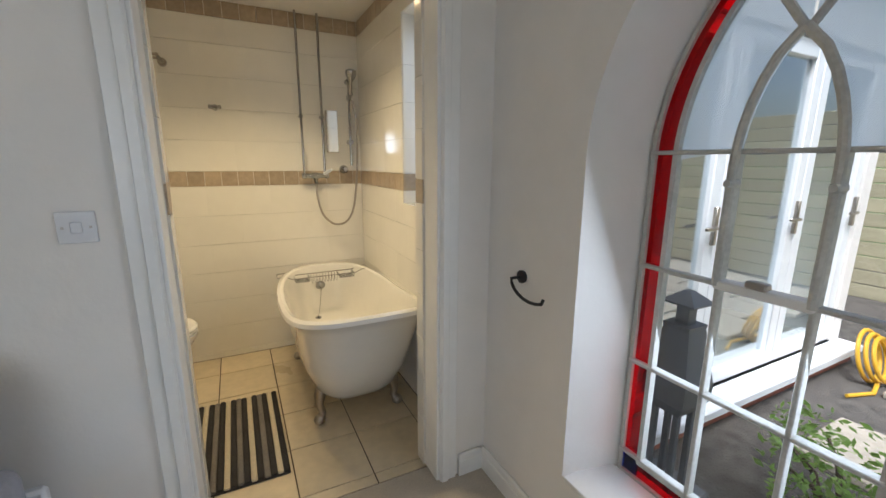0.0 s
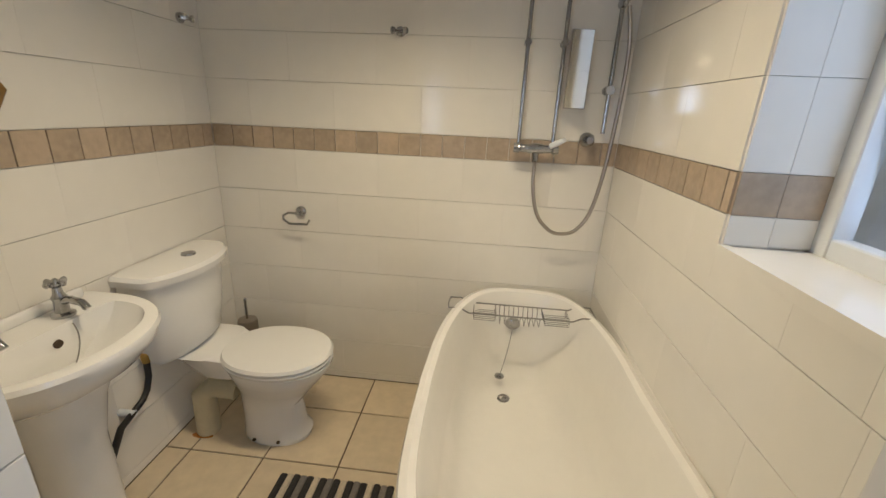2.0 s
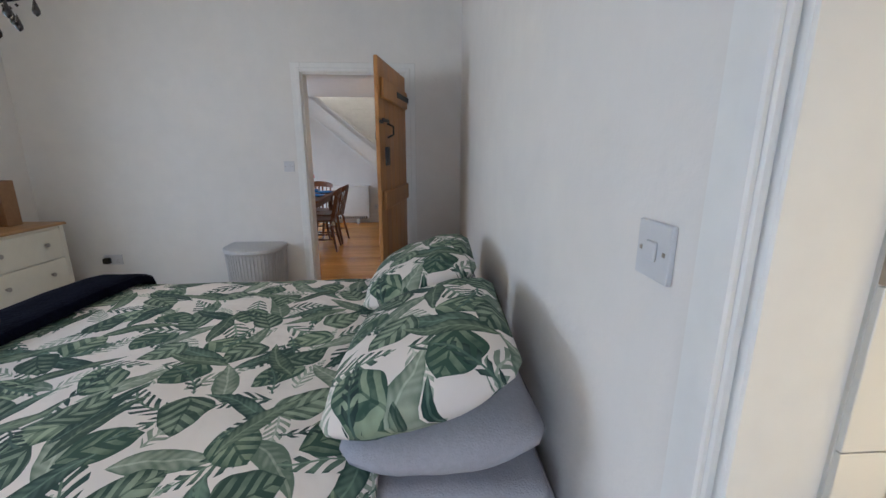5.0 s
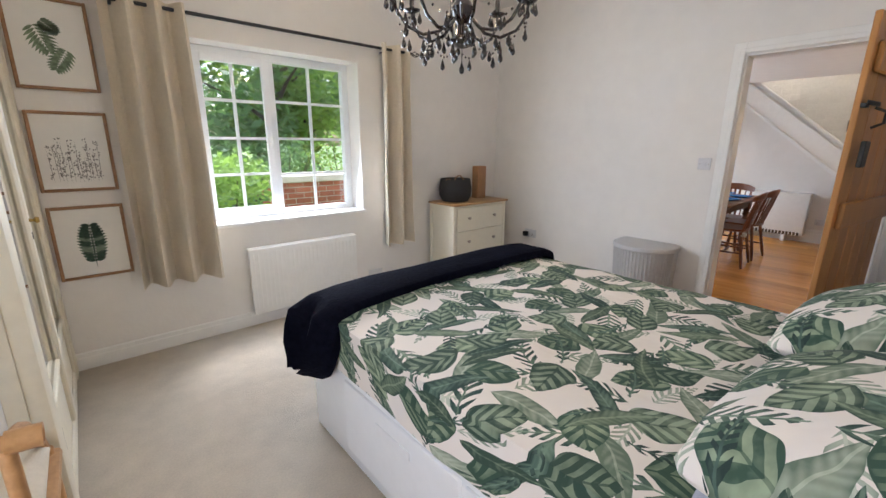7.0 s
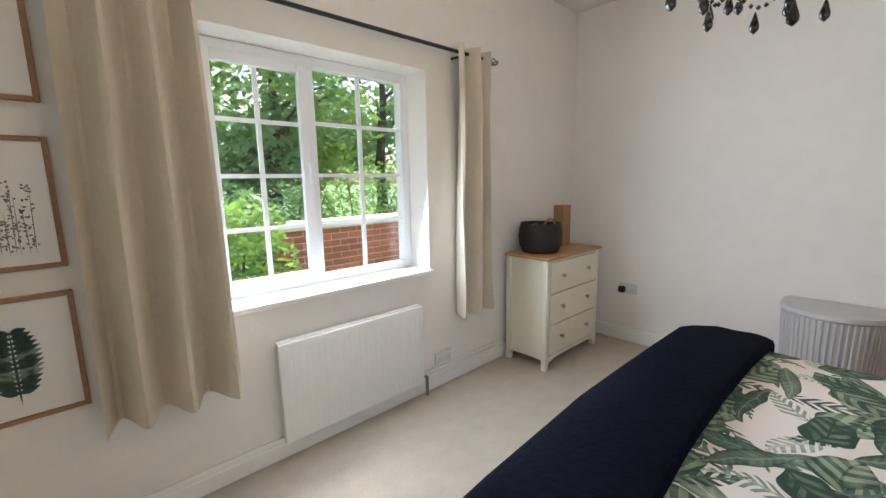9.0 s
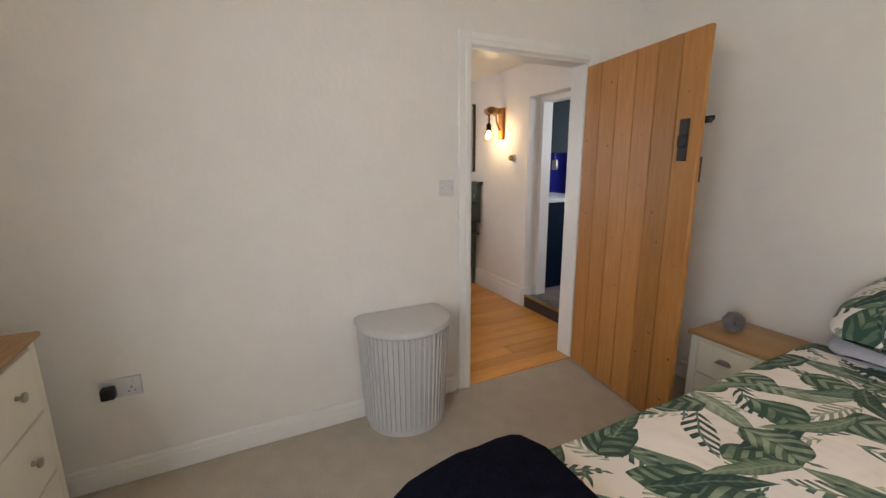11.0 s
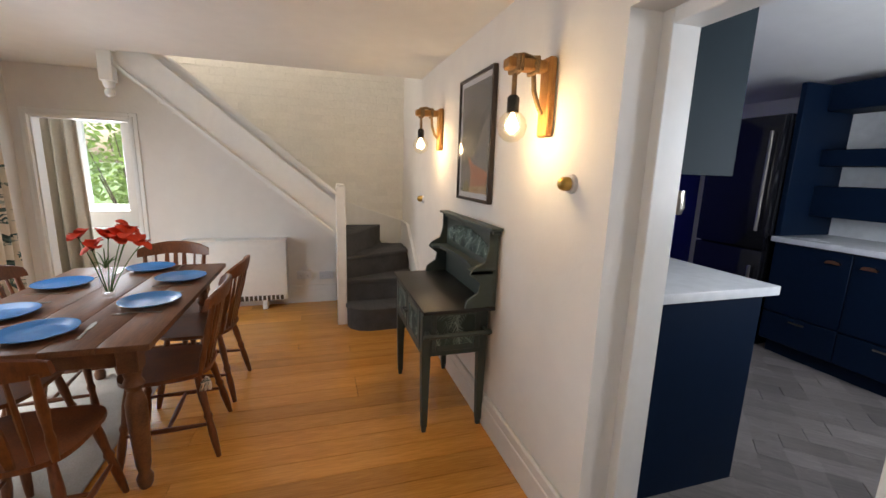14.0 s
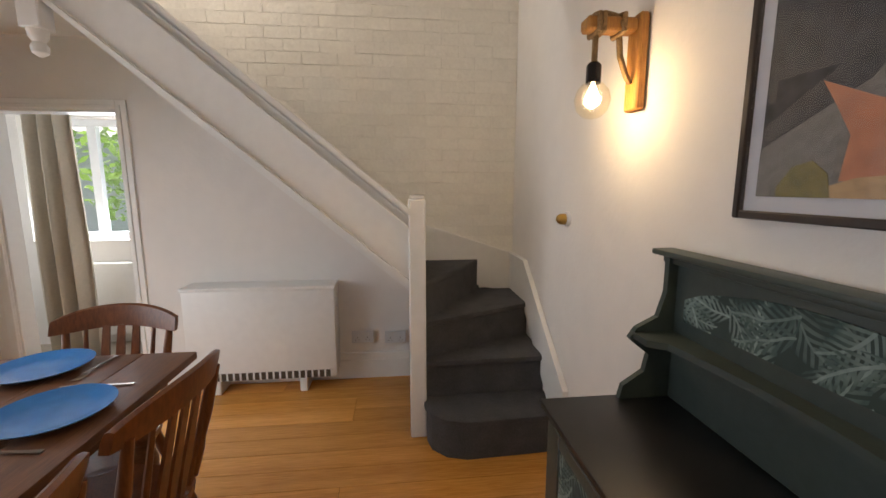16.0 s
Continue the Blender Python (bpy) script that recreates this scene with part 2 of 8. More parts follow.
FROST = frost_mat("obscured_glass")
DOORGLASS = glass_mat("reflecting_double_glazing", (0.8, 0.88, 0.92), 0.0, 0.3)
PLASTER = mat("white_plaster", (0.78, 0.75, 0.71), 0.9, var=0.03, scale=2, bump=0.12, bscale=40)
CEIL = mat("ceiling_paint", (0.8, 0.78, 0.75), 0.9, var=0.03, scale=2, bump=0.08, bscale=30)
GLOSS = mat("white_gloss_paint", (0.8, 0.79, 0.76), 0.35, var=0.03, scale=5, bump=0.05, bscale=25)
CREAM = mat("cream_paint", (0.72, 0.66, 0.52), 0.5, var=0.06, scale=6, bump=0.1, bscale=40)
CHESTPAINT = mat("ivory_paint", (0.74, 0.7, 0.58), 0.45, var=0.03, scale=4)
UPVC = mat("white_plastic", (0.82, 0.84, 0.86), 0.3, var=0.02)
PLATE = mat("switch_plastic", (0.62, 0.62, 0.63), 0.3, var=0.02)
TILE = mat("white_glazed_tile", (0.8, 0.77, 0.7), 0.12, var=0.02, scale=3, bump=0.03, bscale=12, random_var=0.02)
BORDER = mat("beige_stone_tile", (0.42, 0.335, 0.24), 0.35, var=0.16, scale=9, bump=0.15, bscale=60, random_var=0.12)
GROUT = mat("pale_grout", (0.76, 0.73, 0.66), 0.9, var=0.08)
DARKGROUT = mat("dark_grout", (0.08, 0.055, 0.035), 0.95, var=0.2)
FLOORTILE = mat("cream_floor_tile", (0.62, 0.52, 0.36), 0.3, var=0.09, scale=5, bump=0.05, bscale=20, random_var=0.05)
PORCELAIN = mat("white_porcelain", (0.82, 0.81, 0.78), 0.08, var=0.01, coat=0.5)
ENAMEL = mat("white_enamel", (0.82, 0.8, 0.75), 0.1, var=0.015, coat=0.5)
CHROME = mat("chrome", (0.42, 0.42, 0.42), 0.14, metal=1.0, var=0.03)
BLACKIRON = mat("black_iron", (0.012, 0.012, 0.013), 0.45, var=0.2, bump=0.1)
BRASS = mat("aged_brass", (0.42, 0.28, 0.09), 0.3, metal=1.0, var=0.12)
COPPER = mat("copper", (0.7, 0.32, 0.18), 0.28, metal=1.0, var=0.06)
CARPET = mat("beige_carpet", (0.54, 0.47, 0.38), 1.0, var=0.1, scale=30, bump=0.9, bscale=260)
GREYCARPET = mat("grey_stair_carpet", (0.085, 0.083, 0.085), 1.0, var=0.25, scale=35, bump=0.9, bscale=260)
PINE = mat("waxed_pine", (0.46, 0.21, 0.058), 0.42, scale=4, dark=(0.35, 0.145, 0.036), bump=0.04, bscale=30, random_var=0.14, stretch=(5, 5, 0.35))
KNOT = mat("pine_knot", (0.2, 0.075, 0.02), 0.5, var=0.3, scale=30)
OAKTOP = mat("oak_top", (0.46, 0.27, 0.11), 0.4, scale=6, dark=(0.33, 0.18, 0.065), stretch=(0.6, 6, 6))
FLOORWOOD = mat("honey_floorboard", (0.72, 0.34, 0.08), 0.22, scale=5, dark=(0.55, 0.23, 0.045), bump=0.05, bscale=20, random_var=0.14, stretch=(7, 0.45, 7))
TABLEWOOD = mat("dark_oak", (0.2, 0.085, 0.035), 0.46, scale=7, dark=(0.1, 0.038, 0.016), bump=0.08, stretch=(0.5, 7, 7), random_var=0.1)
CHAIRWOOD = mat("chestnut_wood", (0.2, 0.066, 0.022), 0.33, scale=8, dark=(0.1, 0.03, 0.011), stretch=(4, 4, 0.7))
LAMPWOOD = mat("rustic_pine", (0.5, 0.24, 0.06), 0.55, scale=7, dark=(0.26, 0.1, 0.025), bump=0.2, stretch=(6, 6, 0.6))
PICFRAME = mat("light_oak_frame", (0.36, 0.2, 0.1), 0.5, scale=10, dark=(0.25, 0.13, 0.06))
RATTAN = mat("rattan", (0.5, 0.28, 0.12), 0.5, scale=12, dark=(0.36, 0.18, 0.07))
GILT = mat("dull_gilt", (0.3, 0.18, 0.06), 0.4, metal=0.7, var=0.2)
STEEL = mat("brushed_steel", (0.42, 0.38, 0.33), 0.3, metal=1.0, var=0.05)
WHITEBED = mat("white_bed_foil", (0.8, 0.81, 0.83), 0.4, var=0.02)
GREYLINEN = mat("grey_linen", (0.4, 0.4, 0.44), 0.95, var=0.08, scale=20, bump=0.3, bscale=200)
NAVY = mat("navy_fleece", (0.0045, 0.005, 0.011), 1.0, var=0.35, scale=9, bump=0.7, bscale=60, spec=0.05)
LINEN = mat("cream_linen_curtain", (0.62, 0.55, 0.44), 0.95, var=0.06, scale=12, bump=0.25, bscale=160)
TROPICAL = (
    (((0.2, 0.25, 0.19), (0.5, 0.53, 0.44)), 3.94, 0.100, 0.039, 242, "frond"),
    (((0.12, 0.17, 0.12), (0.42, 0.46, 0.36)), 3.25, 0.131, 0.044, 209, "leaf"),
    (((0.02, 0.055, 0.045), (0.2, 0.28, 0.2)), 3.83, 0.104, 0.048, 187, "frond"),
    (((0.03, 0.075, 0.05), (0.33, 0.4, 0.27)), 3.60, 0.087, 0.074, 137, "round"),
    (((0.014, 0.045, 0.036), (0.15, 0.23, 0.17)), 3.02, 0.144, 0.039, 253, "leaf"),
    (((0.012, 0.035, 0.03), (0.1, 0.17, 0.13)), 3.94, 0.109, 0.026, 220, "frond"),
    (((0.025, 0.06, 0.042), (0.3, 0.37, 0.26)), 3.36, 0.091, 0.070, 154, "round"),
    (((0.03, 0.065, 0.045), (0.22, 0.28, 0.19)), 3.07, 0.139, 0.035, 264, "leaf"))
DUVET = leaf_print("leaf_print_cotton", (0.76, 0.7, 0.65), TROPICAL, "spread")
PILLOWCASE = leaf_print("leaf_print_pillowcase", (0.76, 0.7, 0.65), TROPICAL)
LEAFCURTAIN = leaf_print("leaf_print_curtain", (0.7, 0.62, 0.5), (
    (((0.2, 0.24, 0.2), (0.4, 0.42, 0.36)), 6.5, 0.065, 0.02, 320, "frond"),
    (((0.02, 0.06, 0.06), (0.14, 0.22, 0.19)), 5.2, 0.085, 0.032, 260, "frond"),
    (((0.012, 0.035, 0.035), (0.1, 0.16, 0.14)), 5.0, 0.09, 0.022, 200, "leaf")), "hung")
GREENPAINT = mat("grey_green_furniture_paint", (0.045, 0.062, 0.056), 0.45, var=0.12, scale=8, bump=0.05)
PALMTILE = leaf_print("palm_print_panel", (0.035, 0.055, 0.05), (
    (((0.04, 0.07, 0.064), (0.14, 0.19, 0.175)), 6.6, 0.075, 0.05, 330, "frond"),
    (((0.05, 0.085, 0.076), (0.2, 0.26, 0.24)), 6.2, 0.08, 0.048, 360, "frond"),
    (((0.06, 0.1, 0.09), (0.28, 0.36, 0.33)), 5.8, 0.085, 0.05, 300, "frond"),
    (((0.05, 0.09, 0.08), (0.22, 0.29, 0.27)), 5.3, 0.09, 0.045, 340, "frond"),
    (((0.07, 0.11, 0.1), (0.3, 0.38, 0.35)), 6.0, 0.08, 0.04, 320, "frond")), "hung")
BLACKTOP = mat("black_lacquer", (0.01, 0.01, 0.011), 0.4, var=0.2)
BLUEGLAZE = mat("blue_glazed_plate", (0.03, 0.2, 0.52), 0.25, var=0.1, coat=0.1, spec=0.35)
NAVYUNIT = mat("navy_cabinet_paint", (0.0022, 0.009, 0.025), 0.55, var=0.1, spec=0.12)
TEALUNIT = mat("grey_teal_cabinet_paint", (0.006, 0.017, 0.024), 0.55, var=0.06, spec=0.15)
MARBLE = mat("white_worktop", (0.7, 0.72, 0.74), 0.25, var=0.1, scale=4)
KFLOOR = mat("grey_wood_vinyl", (0.21, 0.185, 0.175), 0.45, var=0.3, scale=5, stretch=(0.8, 5, 1), random_var=0.3)
RISER = mat("dark_stained_riser", (0.04, 0.028, 0.024), 0.5, var=0.2, scale=8)
BLACKGLOSS = mat("black_gloss", (0.006, 0.006, 0.008), 0.12, var=0.1)
BLUEWALL = mat("ultramarine_paint", (0.01, 0.02, 0.3), 0.6, var=0.05)
BRICKPAINT = mat("white_painted_brick", (0.82, 0.8, 0.74), 0.4, var=0.05, scale=12, bump=0.6, bscale=30, random_var=0.02)
REDBRICK = mat("red_brick", (0.36, 0.12, 0.075), 0.9, var=0.25, scale=14, bump=0.5, bscale=60, random_var=0.2)
MORTAR = mat("pale_mortar", (0.5, 0.46, 0.4), 0.95, var=0.12, bump=0.4)
CAPSTONE = mat("pale_coping_stone", (0.6, 0.55, 0.48), 0.9, var=0.12, bump=0.3)
PATIO = mat("pale_concrete", (0.32, 0.32, 0.32), 0.85, var=0.1, scale=4, bump=0.2)
RENDERED = mat("pale_render", (0.66, 0.67, 0.7), 0.9, var=0.06, scale=3, bump=0.3, bscale=50)
PAVING = mat("sandstone_paving", (0.42, 0.37, 0.3), 0.85, var=0.15, scale=4, bump=0.3, random_var=0.12)
SOIL = mat("dark_gravel", (0.09, 0.08, 0.07), 0.95, var=0.6, scale=40, bump=1.0, bscale=70)
GRASS = mat("lawn", (0.09, 0.16, 0.04), 0.95, var=0.3, scale=10, bump=0.6, bscale=90)
FENCE = mat("weathered_fence_board", (0.4, 0.36, 0.24), 0.85, var=0.14, bump=0.2, stretch=(1, 1, 8), random_var=0.12)
LEAF1 = mat("bright_leaf", (0.2, 0.33, 0.08), 0.6, var=0.35, scale=3, random_var=0.1)
LEAF2 = mat("dark_leaf", (0.13, 0.23, 0.1), 0.6, var=0.4, scale=2)
for leafy, shine in ((LEAF1, (0.26, 0.42, 0.08)), (LEAF2, (0.16, 0.3, 0.09))):
    ln, ll = leafy.node_tree.nodes, leafy.node_tree.links
    through_leaf, blend = ln.new("ShaderNodeBsdfTranslucent"), ln.new("ShaderNodeMixShader")
    through_leaf.inputs[0].default_value = (*shine, 1)
    blend.inputs[0].default_value = 0.45
    ll.new(ln["Principled BSDF"].outputs[0], blend.inputs[1])
    ll.new(through_leaf.outputs[0], blend.inputs[2])
    ll.new(blend.outputs[0], ln["Material Output"].inputs[0])
BARK = mat("bark", (0.09, 0.065, 0.045), 0.95, var=0.3, bump=0.7)
CLAYGREY = mat("grey_cast_iron", (0.13, 0.14, 0.155), 0.6, var=0.2, bump=0.2)
HOSE = mat("yellow_hose", (0.65, 0.36, 0.02), 0.5, var=0.05)
POPPY = mat("red_petal", (0.78, 0.06, 0.018), 0.6, var=0.2)
STEM = mat("green_stem", (0.08, 0.16, 0.04), 0.6, var=0.2)
WICKER = mat("black_wicker", (0.02, 0.018, 0.018), 0.7, var=0.3, scale=40, bump=0.6, bscale=90)
OLDPAINT = mat("weathered_grey_paint", (0.5, 0.49, 0.45), 0.5, var=0.15, scale=20, bump=0.2)
KRAFT = mat("brown_board", (0.3, 0.16, 0.075), 0.7, var=0.12, scale=8)
HAMPER = mat("pale_grey_plastic", (0.55, 0.54, 0.53), 0.6, var=0.04)
PLASTICBLACK = mat("black_plastic", (0.01, 0.01, 0.01), 0.4)
YELLOWCLOTH = mat("yellow_cloth", (0.6, 0.36, 0.02), 0.9, var=0.12, bump=0.4)
CREAMPLASTIC = mat("yellowed_plastic_pipe", (0.56, 0.5, 0.33), 0.5, var=0.08)
ROPE = mat("jute_rope", (0.3, 0.19, 0.09), 0.95, var=0.3, scale=50, bump=0.8, bscale=150)
PAPER = mat("art_paper", (0.78, 0.76, 0.72), 0.8, var=0.02)
LEAFINK = mat("green_ink", (0.05, 0.09, 0.065), 0.8, var=0.4, scale=16)
GREYINK = mat("grey_ink", (0.2, 0.19, 0.18), 0.8, var=0.3, scale=16)
DARKART = mat("slate_painting", (0.035, 0.037, 0.046), 0.5, var=0.7, scale=9, dark=(0.012, 0.012, 0.016))
MIDART = mat("mist_painting", (0.1, 0.09, 0.1), 0.5, var=0.5, scale=9, dark=(0.03, 0.03, 0.036))
ORANGEART = mat("terracotta_painting", (0.5, 0.2, 0.11), 0.5, var=0.3, scale=6)
MIDINK = mat("leaf_green_ink", (0.17, 0.22, 0.14), 0.8, var=0.5, scale=16)
PALEINK = mat("pale_green_ink", (0.2, 0.26, 0.19), 0.8, var=0.4, scale=16)
SANDART = mat("sand_painting", (0.48, 0.32, 0.17), 0.5, var=0.3, scale=10)
OLIVEART = mat("olive_painting", (0.2, 0.17, 0.05), 0.5, var=0.4, scale=14)
PALEMOUNT = mat("pale_mount", (0.62, 0.63, 0.67), 0.7, var=0.02)
DARKFRAME = mat("dark_brown_frame", (0.03, 0.02, 0.017), 0.4, var=0.1)
MIRROR = mat("mirror_silver", (0.86, 0.87, 0.86), 0.015, metal=1.0, var=0.0)
GLASS = glass_mat("clear_glass")
SHELFGLASS = glass_mat("greenish_shelf_glass", (0.62, 0.7, 0.66))
REDGLASS = glass_mat("ruby_glass", (0.75, 0.01, 0.03))
BLUEGLASS = glass_mat("cobalt_glass", (0.05, 0.12, 0.75))
JET = mat("black_crystal", (0.01, 0.006, 0.006), 0.06, var=0.1, coat=0.5)
BULBGLOW = glow_mat("lit_filament", (1.0, 0.72, 0.36), 28)
CANDLEGLOW = glow_mat("lit_candle_bulb", (1.0, 0.78, 0.45), 12)
BULBGLASS = glass_mat("bulb_glass", (1.0, 0.96, 0.87))
BLACKSTRIPE = mat("charcoal_chenille", (0.035, 0.032, 0.03), 1.0, var=0.3, scale=30, bump=0.9, bscale=150)
CREAMSTRIPE = mat("cream_chenille", (0.6, 0.52, 0.38), 1.0, var=0.12, scale=30, bump=0.9, bscale=150)
GREYSTRIPE = mat("grey_chenille", (0.2, 0.18, 0.16), 1.0, var=0.2, scale=30, bump=0.9, bscale=150)
RUST = mat("rust_stain", (0.4, 0.16, 0.03), 0.9, var=0.3)
GREYPOM = mat("grey_yarn", (0.3, 0.28, 0.28), 1.0, var=0.3, scale=40, bump=1.0, bscale=120)
WHITERUG = mat("pale_rug", (0.44, 0.4, 0.34), 1.0, var=0.1, scale=25, bump=0.6, bscale=150)


# ---- building helpers ----
def box(bm, x0, x1, y0, y1, z0, z1, bevel=0.0, seg=1):
    r = bmesh.ops.create_cube(bm, size=1)["verts"]
    s, c = Vector((abs(x1 - x0), abs(y1 - y0), abs(z1 - z0))), Vector(((x0 + x1) / 2, (y0 + y1) / 2, (z0 + z1) / 2))
    for v in r:
        v.co = Vector((v.co.x * s.x, v.co.y * s.y, v.co.z * s.z)) + c
    if bevel > 0:
        e = list({e for v in r for e in v.link_edges})
        bmesh.ops.bevel(bm, geom=e, offset=min(bevel, min(s) * 0.45), segments=seg, affect="EDGES", profile=0.5)
    return bm


def loft(bm, rings, cap0=True, cap1=True, closed=True):
    vs = [[bm.verts.new(p) for p in r] for r in rings]
    k = len(rings[0])
    for a, b in zip(vs, vs[1:]):
        for i in range(k if closed else k - 1):
            j = (i + 1) % k
            bm.faces.new((a[i], a[j], b[j], b[i]))
    if cap0:
        bm.faces.new(vs[0][::-1])
    if cap1:
        bm.faces.new(vs[-1])
    return bm


def oval(cx, cy, z, a, b, n=2.0, seg=32):
    out = []
    for i in range(seg):
        t = 2 * math.pi * i / seg
        c, s = math.cos(t), math.sin(t)
        out.append(Vector((cx + a * math.copysign(abs(c) ** (2 / n), c), cy + b * math.copysign(abs(s) ** (2 / n), s), z)))
    return out


def lathe(bm, at, profile, seg=20):
    """profile: (radius, height) pairs from the foot up."""
    x, y, z = at
    return loft(bm, [[Vector((x + r * math.cos(2 * math.pi * i / seg), y + r * math.sin(2 * math.pi * i / seg), z + h)) for i in range(seg)] for r, h in profile])


def tube(bm, pts, r, seg=10, r1=None):
    pts = [Vector(p) for p in pts]
    rings = []
    side = None
    for i, p in enumerate(pts):
        d = (pts[min(i + 1, len(pts) - 1)] - pts[max(i - 1, 0)]).normalized()
        if side is None:
            side = d.orthogonal().normalized()
        side = (side - d * side.dot(d)).normalized()
        up = d.cross(side)
        q = r if r1 is None else r + (r1 - r) * i / (len(pts) - 1)
        rings.append([p + side * q * math.cos(2 * math.pi * k / seg) + up * q * math.sin(2 * math.pi * k / seg) for k in range(seg)])
    return loft(bm, rings)


def turned(bm, p0, p1, profile, seg=12):
    """A turned stick from p0 to p1; profile: (place along it 0..1, radius)."""
    p0, p1 = Vector(p0), Vector(p1)
    d = (p1 - p0).normalized()
    side = d.orthogonal().normalized()
    up = d.cross(side)
    return loft(bm, [[p0.lerp(p1, f) + side * r * math.cos(2 * math.pi * k / seg) + up * r * math.sin(2 * math.pi * k / seg) for k in range(seg)] for f, r in profile])


def prism(bm, poly, axis, a, b):
    """A flat outline drawn out along an axis from a to b; the outline's two numbers are the other two axes in order."""
    def at(p, w):
        return {"x": Vector((w, p[0], p[1])), "y": Vector((p[0], w, p[1])), "z": Vector((p[0], p[1], w))}[axis]
    loft(bm, [[at(p, a) for p in poly], [at(p, b) for p in poly]])
    return bm


def arc(p, q, bulge, k=8):
    """Points from p to q along a sagging curve; bulge: the offset at its middle."""
    p, q, bulge = Vector(p), Vector(q), Vector(bulge)
    return [p.lerp(q, i / k) + bulge * (4 * (i / k) * (1 - i / k)) for i in range(k + 1)]


def finish(bm, smooth):
    bmesh.ops.recalc_face_normals(bm, faces=bm.faces)
    if smooth:
        for f in bm.faces:
            f.smooth = True
        for e in bm.edges:
            if len(e.link_faces) == 2 and e.calc_face_angle(0) > 0.7:
                e.smooth = False


def root_of(ob):
    while ob.parent:
        ob = ob.parent
    return ob


def part(name, bm, material, parent, label="", smooth=True):
    """One mesh under a thing or a part, its bmesh given in world places."""
    finish(bm, smooth)
    if parent:
        bmesh.ops.translate(bm, verts=bm.verts, vec=-root_of(parent).location)
    me = bpy.data.meshes.new(name)
    bm.to_mesh(me)
    bm.free()
    me.materials.append(material)
    ob = new(name, me)
    ob.parent = parent
    if label:
        tagged(ob, label)
    return ob


def thing(name, at, label, category, group=""):
    ob = new(name)
    ob.location = at
    ob.empty_display_size = 0.1
    return tagged(ob, label, category, group)


def solid(name, bm, material, label, category, group="", smooth=True):
    """A thing that is one mesh."""
    return tagged(part(name, bm, material, None, "", smooth), label, category, group)


def struct(name, bm, material, label, category="", smooth=False):
    return tagged(part(name, bm, material, None, "", smooth), label, category, kind="structure")


def B():
    return bmesh.new()


def wall_x(bm, x0, x1, y0, y1, z0, z1, holes):
    """A wall across x, cut by holes (y0, y1, z0, z1)."""
    edges = sorted({y0, y1, *[h[0] for h in holes], *[h[1] for h in holes]})
    for a, b in zip(edges, edges[1:]):
        cut = sorted([(h[2], h[3]) for h in holes if h[0] <= a and h[1] >= b])
        z = z0
        for c, d in cut:
            if c > z:
                box(bm, x0, x1, a, b, z, c)
            z = d
        if z < z1:
            box(bm, x0, x1, a, b, z, z1)
    return bm


def wall_y(bm, y0, y1, x0, x1, z0, z1, holes):
    """A wall across y, cut by holes (x0, x1, z0, z1)."""
    wall_x(bm, y0, y1, x0, x1, z0, z1, holes)
    for v in bm.verts:
        v.co = Vector((v.co.y, v.co.x, v.co.z))
    return bm


piece_mesh = {}


def piece(name, size, at, material, parent, bevel=0.003, key=""):
    """A small block of a wall or floor, sharing its mesh with others of its size."""
    k = (name, material.name, key, *[round(s, 3) for s in size])
    if k not in piece_mesh:
        bm = box(B(), -size[0] / 2, size[0] / 2, -size[1] / 2, size[1] / 2, -size[2] / 2, size[2] / 2, bevel)
        finish(bm, False)
        me = bpy.data.meshes.new(name)
        bm.to_mesh(me)
        bm.free()
        me.materials.append(material)
        piece_mesh[k] = me
    ob = new(name, piece_mesh[k])
    ob.parent = parent
    ob.location = Vector(at) - (root_of(parent).location if parent else Vector())
    return ob


def cloth(bm, u0, u1, z0, z1, across, folds, amp, axis="x", flare=0.25, thick=0.006, phase=0.0, rows=10):
    """A hanging curtain in folds along an axis; across: its place on the other axis."""
    k = folds * 10
    out = []
    for j in range(rows + 1):
        f = j / rows
        z = z1 + (z0 - z1) * f
        line = []
        for i in range(k + 1):
            s = i / k
            mid = (u0 + u1) / 2
            u = mid + (u0 + (u1 - u0) * s - mid) * (1 + flare * f)
            w = across + amp * (0.8 + 0.5 * f) * math.sin(2 * math.pi * folds * s + phase + 0.5 * math.sin(3 * f + i * 0.11)) + 0.25 * amp * noise.noise((s * 5, f * 2.5, phase))
            line.append((u, w, z))
        ring = [(a, b + thick / 2, c) for a, b, c in line] + [(a, b - thick / 2, c) for a, b, c in reversed(line)]
        out.append([Vector(p) if axis == "x" else Vector((p[1], p[0], p[2])) for p in ring])
    return loft(bm, out)


def frame_box(bm, axis, at0, at1, u0, u1, z0, z1, w, bevel=0.004):
    """Four bars round an opening; axis: the one that the frame's plane lies across."""
    bars = ((u0, u0 + w, z0, z1), (u1 - w, u1, z0, z1), (u0 + w, u1 - w, z0, z0 + w), (u0 + w, u1 - w, z1 - w, z1))
    for a, b, c, d in bars:
        if axis == "y":
            box(bm, a, b, at0, at1, c, d, bevel)
        else:
            box(bm, at0, at1, a, b, c, d, bevel)
    return bm


